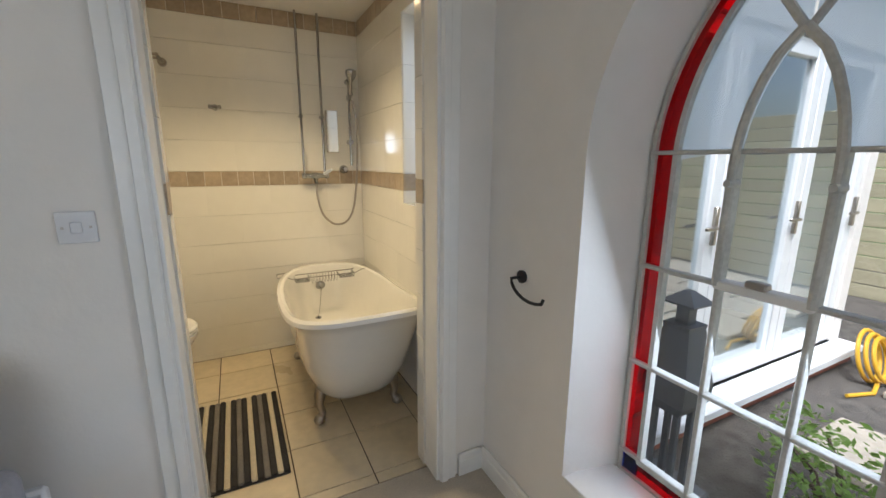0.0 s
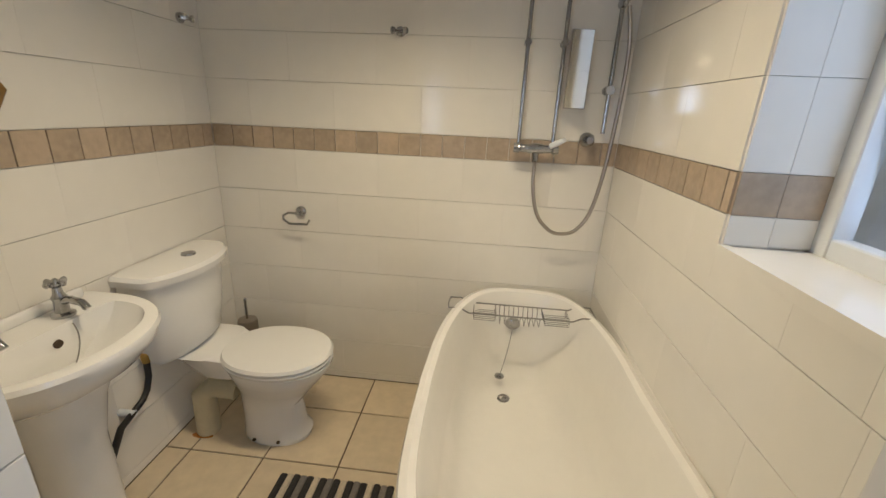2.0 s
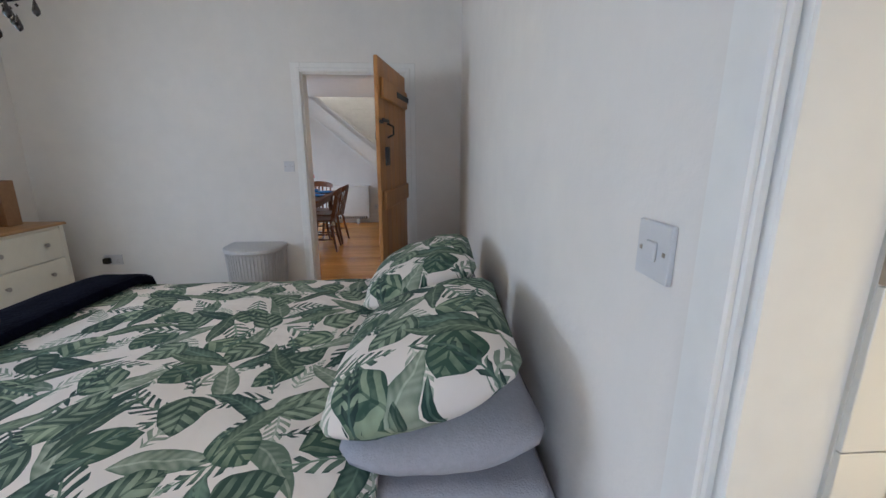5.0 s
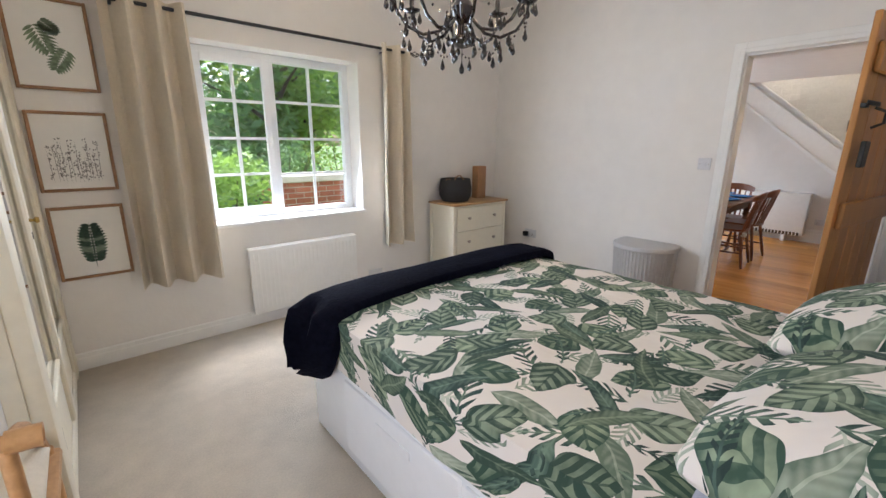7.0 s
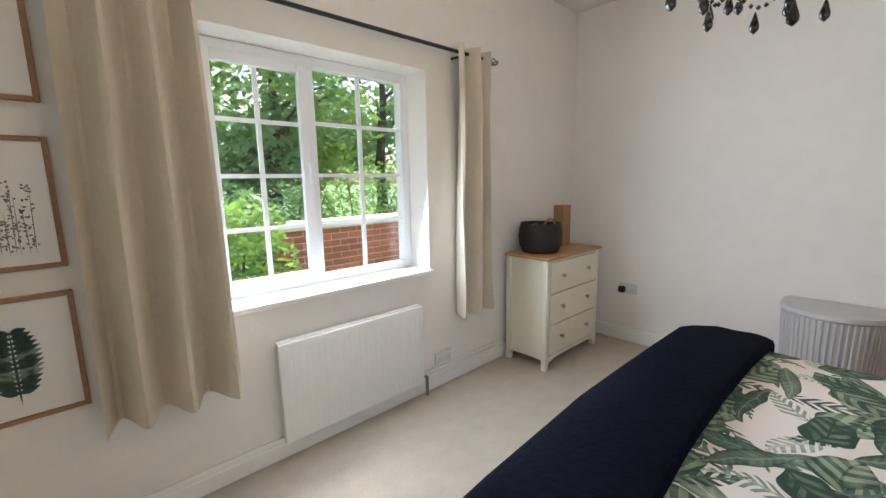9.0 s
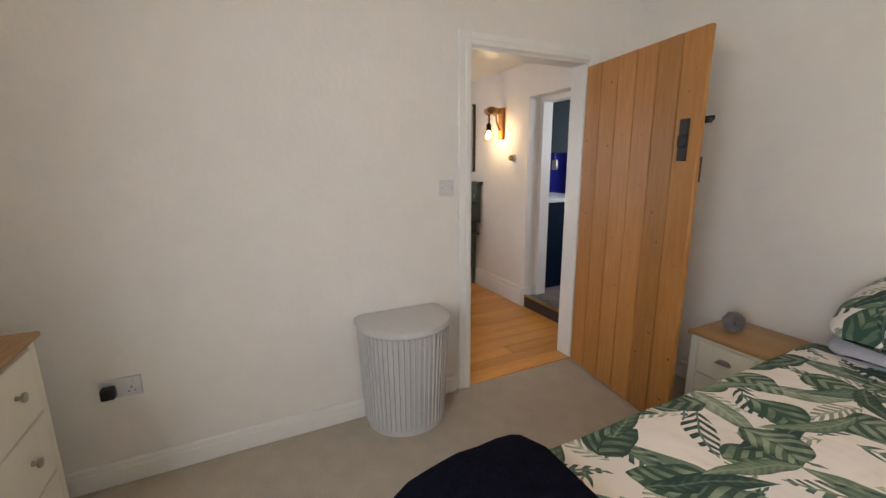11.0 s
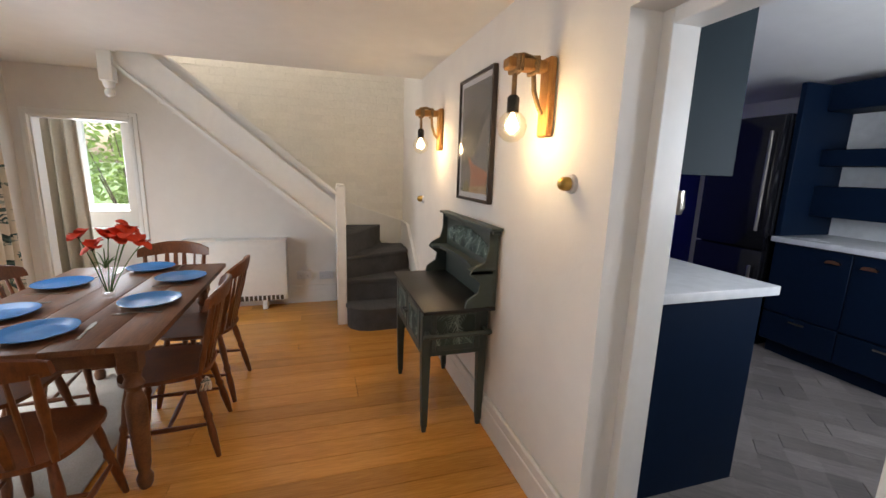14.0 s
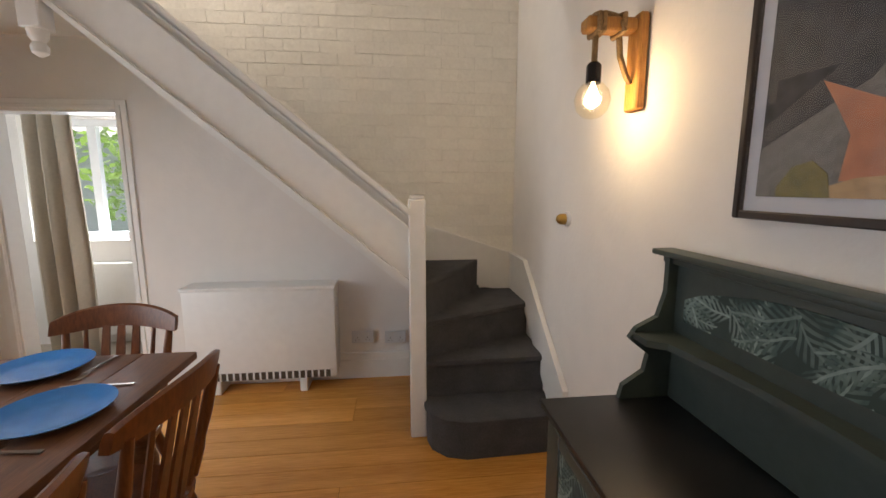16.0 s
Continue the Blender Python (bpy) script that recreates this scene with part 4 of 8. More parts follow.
def toilet():
    cy = 2.77
    t = thing("toilet", (-0.6, cy, 0), "white close-coupled toilet with closed lid", "toilet")
    # pan: oval rings from the foot to the rim, long axis across the room
    rings = []
    for z, x, a, b in ((0.0, -0.55, 0.15, 0.105), (0.02, -0.55, 0.155, 0.11), (0.06, -0.56, 0.14, 0.095), (0.18, -0.57, 0.135, 0.09), (0.26, -0.54, 0.165, 0.12), (0.33, -0.52, 0.2, 0.16), (0.375, -0.51, 0.22, 0.178), (0.395, -0.51, 0.222, 0.18)):
        rings.append(oval(x, cy, z, a, b, 2.2, 32))
    part("pan", loft(B(), rings), PORCELAIN, t)
    bm = B()
    loft(bm, [oval(-0.77, cy, 0.3, 0.1, 0.07, 3, 24), oval(-0.78, cy, 0.36, 0.14, 0.1, 3, 24), oval(-0.8, cy, 0.42, 0.14, 0.13, 3.5, 24), oval(-0.83, cy, 0.44, 0.1, 0.15, 4, 24)])
    part("shelf", bm, PORCELAIN, t)
    bm = B()
    loft(bm, [oval(-0.52, cy, 0.397, 0.225, 0.183, 2.15, 40), oval(-0.52, cy, 0.41, 0.232, 0.188, 2.15, 40), oval(-0.52, cy, 0.416, 0.228, 0.185, 2.15, 40)])
    part("seat", bm, PORCELAIN, t)
    bm = B()
    loft(bm, [oval(-0.52, cy, 0.419, 0.23, 0.186, 2.15, 40), oval(-0.52, cy, 0.43, 0.234, 0.19, 2.15, 40), oval(-0.52, cy, 0.442, 0.225, 0.182, 2.15, 40), oval(-0.52, cy, 0.446, 0.16, 0.12, 2.15, 40)])
    lid = part("lid", bm, PORCELAIN, t)
    part("hinge", tube(B(), [(-0.745, cy - 0.07, 0.43), (-0.745, cy + 0.07, 0.43)], 0.009, 10), CHROME, lid)
    # cistern: flat back at the wall, bowed front

    cc = cy - 0.022

    def dee(z, x1, w, k=18):
        w *= 1.08
        pts = [Vector((-0.982, cc - w, z)), Vector((-0.982, cc + w, z))]
        for i in range(k + 1):
            f = i / k
            y = cc + w - 2 * w * f
            pts.append(Vector((-0.982 + x1 * (0.55 + 0.45 * max(0.0, math.sin(math.pi * f)) ** 0.6), y, z)))
        return pts
    part("cistern", loft(B(), [dee(0.44, 0.13, 0.16), dee(0.47, 0.16, 0.175), dee(0.6, 0.18, 0.19), dee(0.79, 0.195, 0.2)]), PORCELAIN, t)
    cl = part("cistern_lid", loft(B(), [dee(0.79, 0.2, 0.205), dee(0.795, 0.218, 0.218), dee(0.82, 0.222, 0.221), dee(0.834, 0.21, 0.212), dee(0.838, 0.15, 0.16)]), PORCELAIN, t)
    part("flush_button", loft(B(), [oval(-0.875, cy + 0.01, 0.838, 0.028, 0.028, 2, 20), oval(-0.875, cy + 0.01, 0.845, 0.027, 0.027, 2, 20), oval(-0.875, cy + 0.01, 0.846, 0.02, 0.02, 2, 20)]), CHROME, cl)
    tube(bm := B(), [(-0.72, cy - 0.02, 0.22), (-0.82, cy - 0.04, 0.24), (-0.86, cy - 0.05, 0.2), (-0.865, cy - 0.05, 0.0)], 0.05, 14)
    part("waste_pipe", bm, CREAMPLASTIC, t, "yellowed plastic waste pipe")
    for dx in (-0.06, 0.05):
        lathe(bm := B(), (-0.55 + dx, cy - 0.112, 0.03), [(0.008, 0), (0.008, 0.006)], 8)
        part("bolt_cap", bm, DARKGROUT, t)


toilet()
solid("rust_mark", loft(B(), [oval(-0.87, 2.68, 0.0008, 0.05, 0.018, 2, 14), oval(-0.87, 2.68, 0.0018, 0.045, 0.014, 2, 14)]), RUST, "small rust coloured stain on the floor tiles", "stain")


def basin():
    cy = 2.16
    t = thing("pedestal_basin", (-0.8, cy, 0), "white pedestal basin with two chrome taps", "basin")

    def bowl(z, reach, w, inset=0.0, k=26):
        pts = [Vector((-0.98 + inset, cy - w + inset, z)), Vector((-0.98 + inset, cy + w - inset, z))]
        for i in range(k + 1):
            th = math.pi * i / k
            pts.append(Vector((-0.93 + inset + (reach - inset) * max(0.0, math.sin(th)) ** 0.75, cy + (w - inset) * math.cos(th), z)))
        return pts
    outer = [bowl(0.62, 0.1, 0.1), bowl(0.66, 0.2, 0.17), bowl(0.72, 0.29, 0.235), bowl(0.775, 0.335, 0.27), bowl(0.805, 0.345, 0.28), bowl(0.818, 0.34, 0.275), bowl(0.82, 0.32, 0.255)]

    def inner(z, reach, w, k=26):
        pts = [Vector((-0.855, cy - w * 0.9, z)), Vector((-0.855, cy + w * 0.9, z))]
        for i in range(k + 1):
            th = math.pi * i / k
            pts.append(Vector((-0.84 + reach * max(0.0, math.sin(th)) ** 0.75, cy + w * math.cos(th), z)))
        return pts
    rings = outer + [inner(0.818, 0.205, 0.225), inner(0.79, 0.195, 0.21), inner(0.73, 0.15, 0.165), inner(0.69, 0.09, 0.1)]
    bowl_ob = part("bowl", loft(B(), rings), PORCELAIN, t)
    part("upstand", box(B(), -0.98, -0.955, cy - 0.24, cy + 0.24, 0.815, 0.85, 0.01, 3), PORCELAIN, bowl_ob)
    part("overflow_hole", turned(B(), (-0.856, cy + 0.04, 0.77), (-0.848, cy + 0.04, 0.768), [(0, 0.013), (1, 0.012)], 12), DARKGROUT, bowl_ob)
    tube(bm := B(), arc((-0.85, cy + 0.09, 0.81), (-0.8, cy + 0.02, 0.705), (0, 0.02, 0)), 0.002, 6)
    lathe(bm, (-0.8, cy + 0.02, 0.695), [(0.02, 0), (0.022, 0.008), (0.006, 0.012)], 12)
    part("plug_chain", bm, CHROME, bowl_ob)
    part("pedestal", loft(B(), [oval(-0.86, cy, 0.0, 0.11, 0.11, 2.6, 28), oval(-0.86, cy, 0.03, 0.105, 0.105, 2.6, 28), oval(-0.86, cy, 0.12, 0.085, 0.085, 2.6, 28), oval(-0.86, cy, 0.45, 0.08, 0.085, 2.6, 28), oval(-0.85, cy, 0.6, 0.1, 0.1, 2.6, 28), oval(-0.84, cy, 0.68, 0.12, 0.12, 2.6, 28)]), PORCELAIN, t)
    for dy in (-0.11, 0.11):
        y = cy + dy
        bm = B()
        lathe(bm, (-0.895, y, 0.82), [(0.03, 0), (0.03, 0.008), (0.019, 0.014), (0.017, 0.05), (0.02, 0.06), (0.013, 0.07), (0.011, 0.09), (0.016, 0.094)], 16)
        tube(bm, [(-0.895, y, 0.865), (-0.86, y, 0.875), (-0.825, y, 0.868), (-0.81, y, 0.85)], 0.012, 12, 0.01)
        tap = part("tap", bm, CHROME, t, "chrome pillar tap")
        bm = B()
        for c, s in ((1, 0), (0, 1)):
            turned(bm, (-0.895 - 0.032 * c, y - 0.032 * s, 0.925), (-0.895 + 0.032 * c, y + 0.032 * s, 0.925), [(0, 0.004), (0.06, 0.009), (0.14, 0.008), (0.3, 0.004), (0.7, 0.004), (0.86, 0.008), (0.94, 0.009), (1, 0.004)], 10)
        lathe(bm, (-0.895, y, 0.912), [(0.01, 0), (0.012, 0.012), (0.008, 0.022), (0.003, 0.026)], 12)
        part("cross_handle", bm, CHROME, tap)
    return t


basin()
t = thing("waste_trap", (-0.93, 2.4, 0.3), "black plastic waste pipe under the basin", "pipe")
part("pipe", tube(B(), [(-0.86, 2.26, 0.28), (-0.93, 2.38, 0.3), (-0.94, 2.5, 0.33), (-0.945, 2.53, 0.35), (-0.945, 2.55, 0.4), (-0.95, 2.56, 0.47)], 0.012, 10), PLASTICBLACK, t)
part("pipe_clip", tube(B(), [(-0.925, 2.44, 0.315), (-0.985, 2.44, 0.315)], 0.014, 10), UPVC, t, "white pipe clip")
part("pipe_end", lathe(B(), (-0.95, 2.56, 0.46), [(0.016, 0), (0.018, 0.03), (0.012, 0.04)], 12), BRASS, t)
bm = B()
loft(bm, [[Vector((-0.9 + 0.09 * math.cos(a) * (1 + 0.25 * math.sin(3 * a + h * 9)), 2.02 + 0.1 * math.sin(a) * (1 + 0.2 * math.cos(2 * a + h * 20)), h)) for a in [2 * math.pi * i / 20 for i in range(20)]] for h in (0.0, 0.06, 0.13, 0.17)])
solid("cloth_bundle", bm, YELLOWCLOTH, "crumpled yellow cleaning cloths on the floor beside the basin", "cloth")
t = thing("toilet_brush", (-0.86, 3.1, 0), "steel toilet brush in its holder behind the toilet", "toilet brush")
part("holder", lathe(B(), (-0.86, 3.1, 0), [(0.045, 0), (0.05, 0.01), (0.05, 0.36), (0.046, 0.37), (0.03, 0.375)], 18), STEEL, t)
part("handle", lathe(B(), (-0.86, 3.1, 0.37), [(0.006, 0), (0.006, 0.1), (0.009, 0.11), (0.004, 0.12)], 10), CHROME, t)


def roll_holder(at, n, label, m, ra, rb):
    """A ring holder on a round rose; n: out of the wall."""
    t = thing("toilet_roll_holder", at, label, "toilet roll holder")
    n, p = Vector(n), Vector(at)
    s = Vector((n.y, -n.x, 0))
    part("rose", turned(B(), p, p + n * 0.02, [(0, 0.024), (0.6, 0.025), (1, 0.014)], 16), m, t)
    q = p + n * 0.055
    part("arm", tube(B(), [p + n * 0.018, q, q + s * ra * 0.6, q + s * ra - Vector((0, 0, 0.015)), q + s * ra - Vector((0, 0, 0.035)), q + s * ra * 0.6 - Vector((0, 0, 0.055)), q - s * rb * 0.8 - Vector((0, 0, 0.052)), q - s * rb - Vector((0, 0, 0.03))] if ra else [p + n * 0.018, q] + [q - s * (rb * (1 - math.cos(f * 0.32)) / 1.6) - Vector((0, 0, 0.06 * math.sin(f * 0.32))) for f in range(1, 8)] + [q - s * rb * 1.06 - Vector((0, 0, 0.03))], 0.006, 10), m, t)


roll_holder((-0.57, 3.2, 0.945), (0, -1, 0), "chrome ring toilet roll holder on white tiles", CHROME, 0.07, 0.06)
roll_holder((0.93, 1.2, 0.99), (-1, 0, 0), "black iron ring holder on the plaster wall", BLACKIRON, 0.0, 0.17)


def robe_hook(at, n):
    t = thing("robe_hook", at, "chrome double robe hook on white tiles", "hook", "robe hooks")
    n, p = Vector(n), Vector(at)
    s = Vector((-n.y, n.x, 0))
    part("rose", turned(B(), p, p + n * 0.016, [(0, 0.02), (0.7, 0.02), (1, 0.012)], 14), CHROME, t)
    for k in (-1, 1):
        part("knob", turned(B(), p + n * 0.014, p + n * 0.045 + s * k * 0.03, [(0, 0.007), (0.6, 0.007), (0.75, 0.014), (0.95, 0.014), (1, 0.006)], 12), CHROME, t)


robe_hook((-0.08, 3.2, 1.75), (0, -1, 0))
robe_hook((-0.985, 3.08, 1.76), (1, 0, 0))

t = thing("hexagon_mirror", (-0.985, 2.07, 1.42), "six-sided mirror in a dull gilt frame hung on a cord", "mirror")
HX, HY, HZ, HR = -0.985, 2.11, 1.445, 0.23
hexa = lambda r: [(HY + r * math.cos(math.radians(60 * i)), HZ + r * 0.98 * math.sin(math.radians(60 * i))) for i in range(6)]
bm = B()
loft(bm, [[Vector((HX + d, *p)) for p in hexa(r)] for d, r in ((0.004, HR), (0.022, HR), (0.024, HR - 0.004), (0.022, HR - 0.018), (0.008, HR - 0.02), (0.004, HR - 0.018))] + [[Vector((HX + 0.004, *p)) for p in hexa(HR)]], False, False)
part("frame", bm, GILT, t, smooth=False)
part("mirror_glass", prism(B(), hexa(HR - 0.018), "x", HX + 0.006, HX + 0.01), MIRROR, t, smooth=False)
part("cord", tube(B(), [(HX + 0.015, HY - 0.1, HZ + 0.19), (HX + 0.012, HY, HZ + 0.33), (HX + 0.015, HY + 0.1, HZ + 0.19)], 0.005, 8), GILT, t)
part("nail", turned(B(), (HX, HY, HZ + 0.33), (HX + 0.025, HY, HZ + 0.335), [(0, 0.004), (1, 0.006)], 8), BRASS, t)

t = thing("glass_shelf", (-0.985, 2.69, 1.8), "glass wall shelf with a steel rail on white tiles", "shelf")
part("pane", box(B(), -0.97, -0.86, 2.48, 2.93, 1.802, 1.808, 0.002), SHELFGLASS, t)
part("rail", tube(B(), [(-0.98, 2.46, 1.83), (-0.85, 2.46, 1.83), (-0.85, 2.95, 1.83), (-0.98, 2.95, 1.83)], 0.007, 8), STEEL, t)
for y in (2.5, 2.91):
    part("bracket", turned(B(), (-0.985, y, 1.812), (-0.94, y, 1.812), [(0, 0.024), (0.3, 0.024), (0.5, 0.014), (1, 0.012)], 14), STEEL, t)
t = thing("towel_rail", (-0.6, 3.2, 1.98), "steel towel shelf with two bars on the tiled wall", "towel rail")
for y in (3.08, 2.98):
    part("bar", tube(B(), [(-0.88, y, 2.0), (-0.33, y, 2.0)], 0.008, 10), STEEL, t)
for x in (-0.87, -0.34):
    part("bracket", tube(B(), [(x, 3.2, 2.0), (x, 2.97, 2.0)], 0.009, 10), STEEL, t)
    part("rose", turned(B(), (x, 3.2, 2.0), (x, 3.18, 2.0), [(0, 0.026), (1, 0.024)], 14), STEEL, t)


def shower():
    t = thing("shower_set", (0.585, 3.16, 1.3), "chrome exposed-pipe shower mixer with hose and handset", "shower")
    for x in (0.45, 0.595):
        part("riser_pipe", tube(B(), [(x, 3.155, 1.32), (x, 3.155, 2.4)], 0.0085, 10), CHROME, t)
        for z in (1.72,):
            part("pipe_clip", turned(B(), (x, 3.2, z), (x, 3.145, z), [(0, 0.013), (0.5, 0.011), (0.6, 0.014), (1, 0.014)], 12), CHROME, t)
    valve = part("mixer_valve", turned(B(), (0.43, 3.14, 1.305), (0.62, 3.14, 1.305), [(0, 0.02), (0.12, 0.022), (0.16, 0.016), (0.3, 0.018), (0.45, 0.024), (0.55, 0.024), (0.7, 0.018), (0.84, 0.016), (0.88, 0.022), (1, 0.02)], 18), CHROME, t)
    part("lever", turned(B(), (0.585, 3.13, 1.32), (0.635, 3.09, 1.35), [(0, 0.012), (0.5, 0.013), (1, 0.009)], 10), UPVC, valve, "white lever")
    part("outlet", turned(B(), (0.525, 3.14, 1.29), (0.525, 3.12, 1.25), [(0, 0.016), (1, 0.012)], 12), CHROME, valve)
    part("slide_rail", tube(B(), [(0.795, 3.15, 1.38), (0.795, 3.15, 2.0)], 0.009, 10), CHROME, t)
    for z in (1.55, 1.98):
        part("rail_bracket", turned(B(), (0.795, 3.2, z), (0.795, 3.13, z), [(0, 0.018), (0.4, 0.014), (0.6, 0.02), (1, 0.018)], 12), CHROME, t)
    part("wall_elbow", turned(B(), (0.745, 3.2, 1.35), (0.745, 3.13, 1.35), [(0, 0.032), (0.3, 0.03), (0.5, 0.016), (1, 0.014)], 14), CHROME, t)
    head = part("handset", turned(B(), (0.785, 3.08, 1.84), (0.785, 3.02, 2.04), [(0, 0.01), (0.6, 0.013), (0.72, 0.03), (0.85, 0.04), (0.95, 0.036), (1, 0.01)], 18), CHROME, t)
    part("cradle", turned(B(), (0.795, 3.16, 1.86), (0.785, 3.06, 1.88), [(0, 0.018), (0.4, 0.02), (1, 0.018)], 12), CHROME, t)
    pts = [(0.525, 3.12, 1.25), (0.527, 3.11, 1.15), (0.555, 3.1, 1.03), (0.615, 3.1, 0.96), (0.675, 3.1, 0.945), (0.735, 3.1, 0.97), (0.785, 3.1, 1.06), (0.815, 3.1, 1.25), (0.83, 3.1, 1.5), (0.827, 3.09, 1.7), (0.8, 3.08, 1.84)]
    fine = []
    for i in range(len(pts) - 1):
        p0, p1, p2, p3 = [Vector(pts[max(0, min(len(pts) - 1, i + d))]) for d in (-1, 0, 1, 2)]
        for k in range(6):
            u = k / 6
            fine.append(0.5 * (2 * p1 + (p2 - p0) * u + (2 * p0 - 5 * p1 + 4 * p2 - p3) * u * u + (3 * p1 - p0 - 3 * p2 + p3) * u ** 3))
    part("hose", tube(B(), fine + [Vector(pts[-1])], 0.008, 10), STEEL, t)


shower()
t = thing("shaving_mirror", (0.685, 3.12, 1.6), "narrow frameless mirror hung among the shower pipes", "mirror")
part("mirror_glass", box(B(), 0.618, 0.698, 3.118, 3.123, 1.475, 1.765, 0.001), MIRROR, t)
part("backing", box(B(), 0.616, 0.7, 3.1235, 3.15, 1.473, 1.767, 0.002), STEEL, t)

# striped mat
t = thing("bath_mat", (-0.15, 2.15, 0), "striped black, grey and cream chenille bath mat", "bath mat")
part("backing", box(B(), -0.425, 0.105, 1.78, 2.53, 0.0005, 0.008, 0.003), BLACKSTRIPE, t)
for i in range(19):
    x = -0.418 + i * 0.0275
    m = (BLACKSTRIPE, CREAMSTRIPE, BLACKSTRIPE, GREYSTRIPE)[i % 4]
    part("stripe", box(B(), x, x + 0.0265, 1.785, 2.525, 0.007, 0.02 + 0.002 * (i % 3), 0.008, 2), m, t)

# window in its deep reveal
w = tagged(new("window_bathroom"), "white plastic window with a single pane", "window", kind="structure")
w.location = (1.1, 2.07, 1.16)
part("window_frame", frame_box(B(), "x", 1.08, 1.13, 1.85, 2.3, 1.16, 2.2, 0.05), UPVC, w)
g = part("pane", box(B(), 1.1, 1.106, 1.9, 2.25, 1.21, 2.15), GLASS, w)
g.visible_shadow = False

t = thing("ceiling_spotlight_bar", (0.1, 2.35, 2.4), "chrome ceiling bar with three lit spotlights", "ceiling light")
part("bar", box(B(), -0.2, 0.4, 2.33, 2.37, 2.37, 2.4, 0.008, 2), CHROME, t)
for x in (-0.15, 0.1, 0.35):
    sp = part("spot", lathe(B(), (x, 2.35, 2.29), [(0.028, 0.0), (0.034, 0.01), (0.03, 0.05), (0.014, 0.08)], 16), CHROME, t)
    part("bulb", lathe(B(), (x, 2.35, 2.284), [(0.004, -0.002), (0.02, 0.0), (0.022, 0.005)], 14), BULBGLOW, sp)


# ---- bedroom things ----
def pine_door():
    t = thing("door_bedroom", (-3.43, 0.98, 0), "open ledged pine plank door with black iron latch", "door")
    w, h, n = 0.85, 1.95, 6
    # built along x from its hinge, the boarded side to -y
    for i in range(n):
        x0, x1 = i * w / n, (i + 1) * w / n
        bm = box(B(), x0 + 0.0015, x1 - 0.0015, -0.02, 0.006, 0.012, h, 0.004)
        bmesh.ops.translate(bm, verts=bm.verts, vec=t.location)
        pl = part("plank", bm, PINE, t)
        rk = random.Random(i * 7 + 3)
        for k in range(5):
            kx, kz, r = x0 + rk.uniform(0.03, w / n - 0.03), rk.uniform(0.15, h - 0.1), rk.choice((0.003, 0.004, 0.005, 0.008))
            bm = turned(B(), (kx, -0.0203, kz), (kx, -0.0212, kz), [(0, r * 1.1), (1, r)], 10)
            for v in bm.verts:
                v.co.z = kz + (v.co.z - kz) * rk.uniform(0.99, 1.01) * 0.7
            bmesh.ops.translate(bm, verts=bm.verts, vec=t.location)
            part("knot", bm, KNOT, pl)
    for z in (0.25, 0.98, 1.7):
        bm = box(B(), 0.03, w - 0.04, 0.006, 0.03, z, z + 0.13, 0.008)
        bmesh.ops.translate(bm, verts=bm.verts, vec=t.location)
        part("ledge", bm, PINE, t)
    bm = box(B(), w - 0.11, w - 0.055, -0.026, -0.02, 1.38, 1.57, 0.004)
    box(bm, w - 0.105, w - 0.06, -0.04, -0.026, 1.44, 1.5, 0.006)
    bmesh.ops.translate(bm, verts=bm.verts, vec=t.location)
    part("latch_plate", bm, BLACKIRON, t)
    bm = box(B(), w - 0.16, w + 0.02, 0.03, 0.036, 1.555, 1.577, 0.003)
    box(bm, w - 0.03, w + 0.015, 0.008, 0.03, 1.545, 1.565, 0.003)
    tube(bm, [(w - 0.12, 0.03, 1.46), (w - 0.12, 0.07, 1.48), (w - 0.12, 0.07, 1.53), (w - 0.12, 0.03, 1.55)], 0.007, 8)
    bmesh.ops.translate(bm, verts=bm.verts, vec=t.location)
    part("thumb_latch", bm, BLACKIRON, t)
    for z in (0.3, 1.75):
        bm = box(B(), 0.0, 0.42, 0.03, 0.034, z, z + 0.04, 0.003)
        bmesh.ops.translate(bm, verts=bm.verts, vec=t.location)
        part("strap_hinge", bm, BLACKIRON, t)
    bm = box(B(), w - 0.1, w - 0.03, 0.03, 0.05, 1.28, 1.4, 0.005)
    bmesh.ops.translate(bm, verts=bm.verts, vec=t.location)
    part("rim_lock", bm, BLACKIRON, t)
    t.rotation_euler = (0, 0, radians(-9.5))
    t.location = (-3.4, 0.965, 0)


pine_door()
switch_plate((-3.43, -0.018, 1.244), (1, 0, 0), "white plastic light switch beside the bedroom door")
switch_plate((-0.4, 1.437, 1.232), (0, -1, 0), "white plastic light switch beside the bathroom door")


def socket(at, face, label, double=True):
    t = thing("wall_socket", at, label, "socket")
    n = Vector(face)
    s = Vector((-n.y, n.x, 0))
    w = 0.146 if double else 0.086

    def slab(ww, h, d0, d1, du=0, dz=0, b=0.002):
        p, q = Vector(at) + n * d0 + s * (du - ww / 2), Vector(at) + n * d1 + s * (du + ww / 2)
        return box(B(), p.x, q.x, p.y, q.y, at[2] + dz - h / 2, at[2] + dz + h / 2, b)
    part("plate", slab(w, 0.086, 0, 0.01), PLATE, t)
    for u in ((-0.036, 0.036) if double else (0,)):
        part("rocker", slab(0.018, 0.024, 0.01, 0.013, u, 0.026), PLATE, t)
        for du, dz, hh in ((0, -0.004, 0.009), (-0.011, -0.022, 0.006), (0.011, -0.022, 0.006)):
            part("slot", slab(0.005, hh, 0.0098, 0.0104, u + du, dz, 0), DARKGROUT, t)
    return t


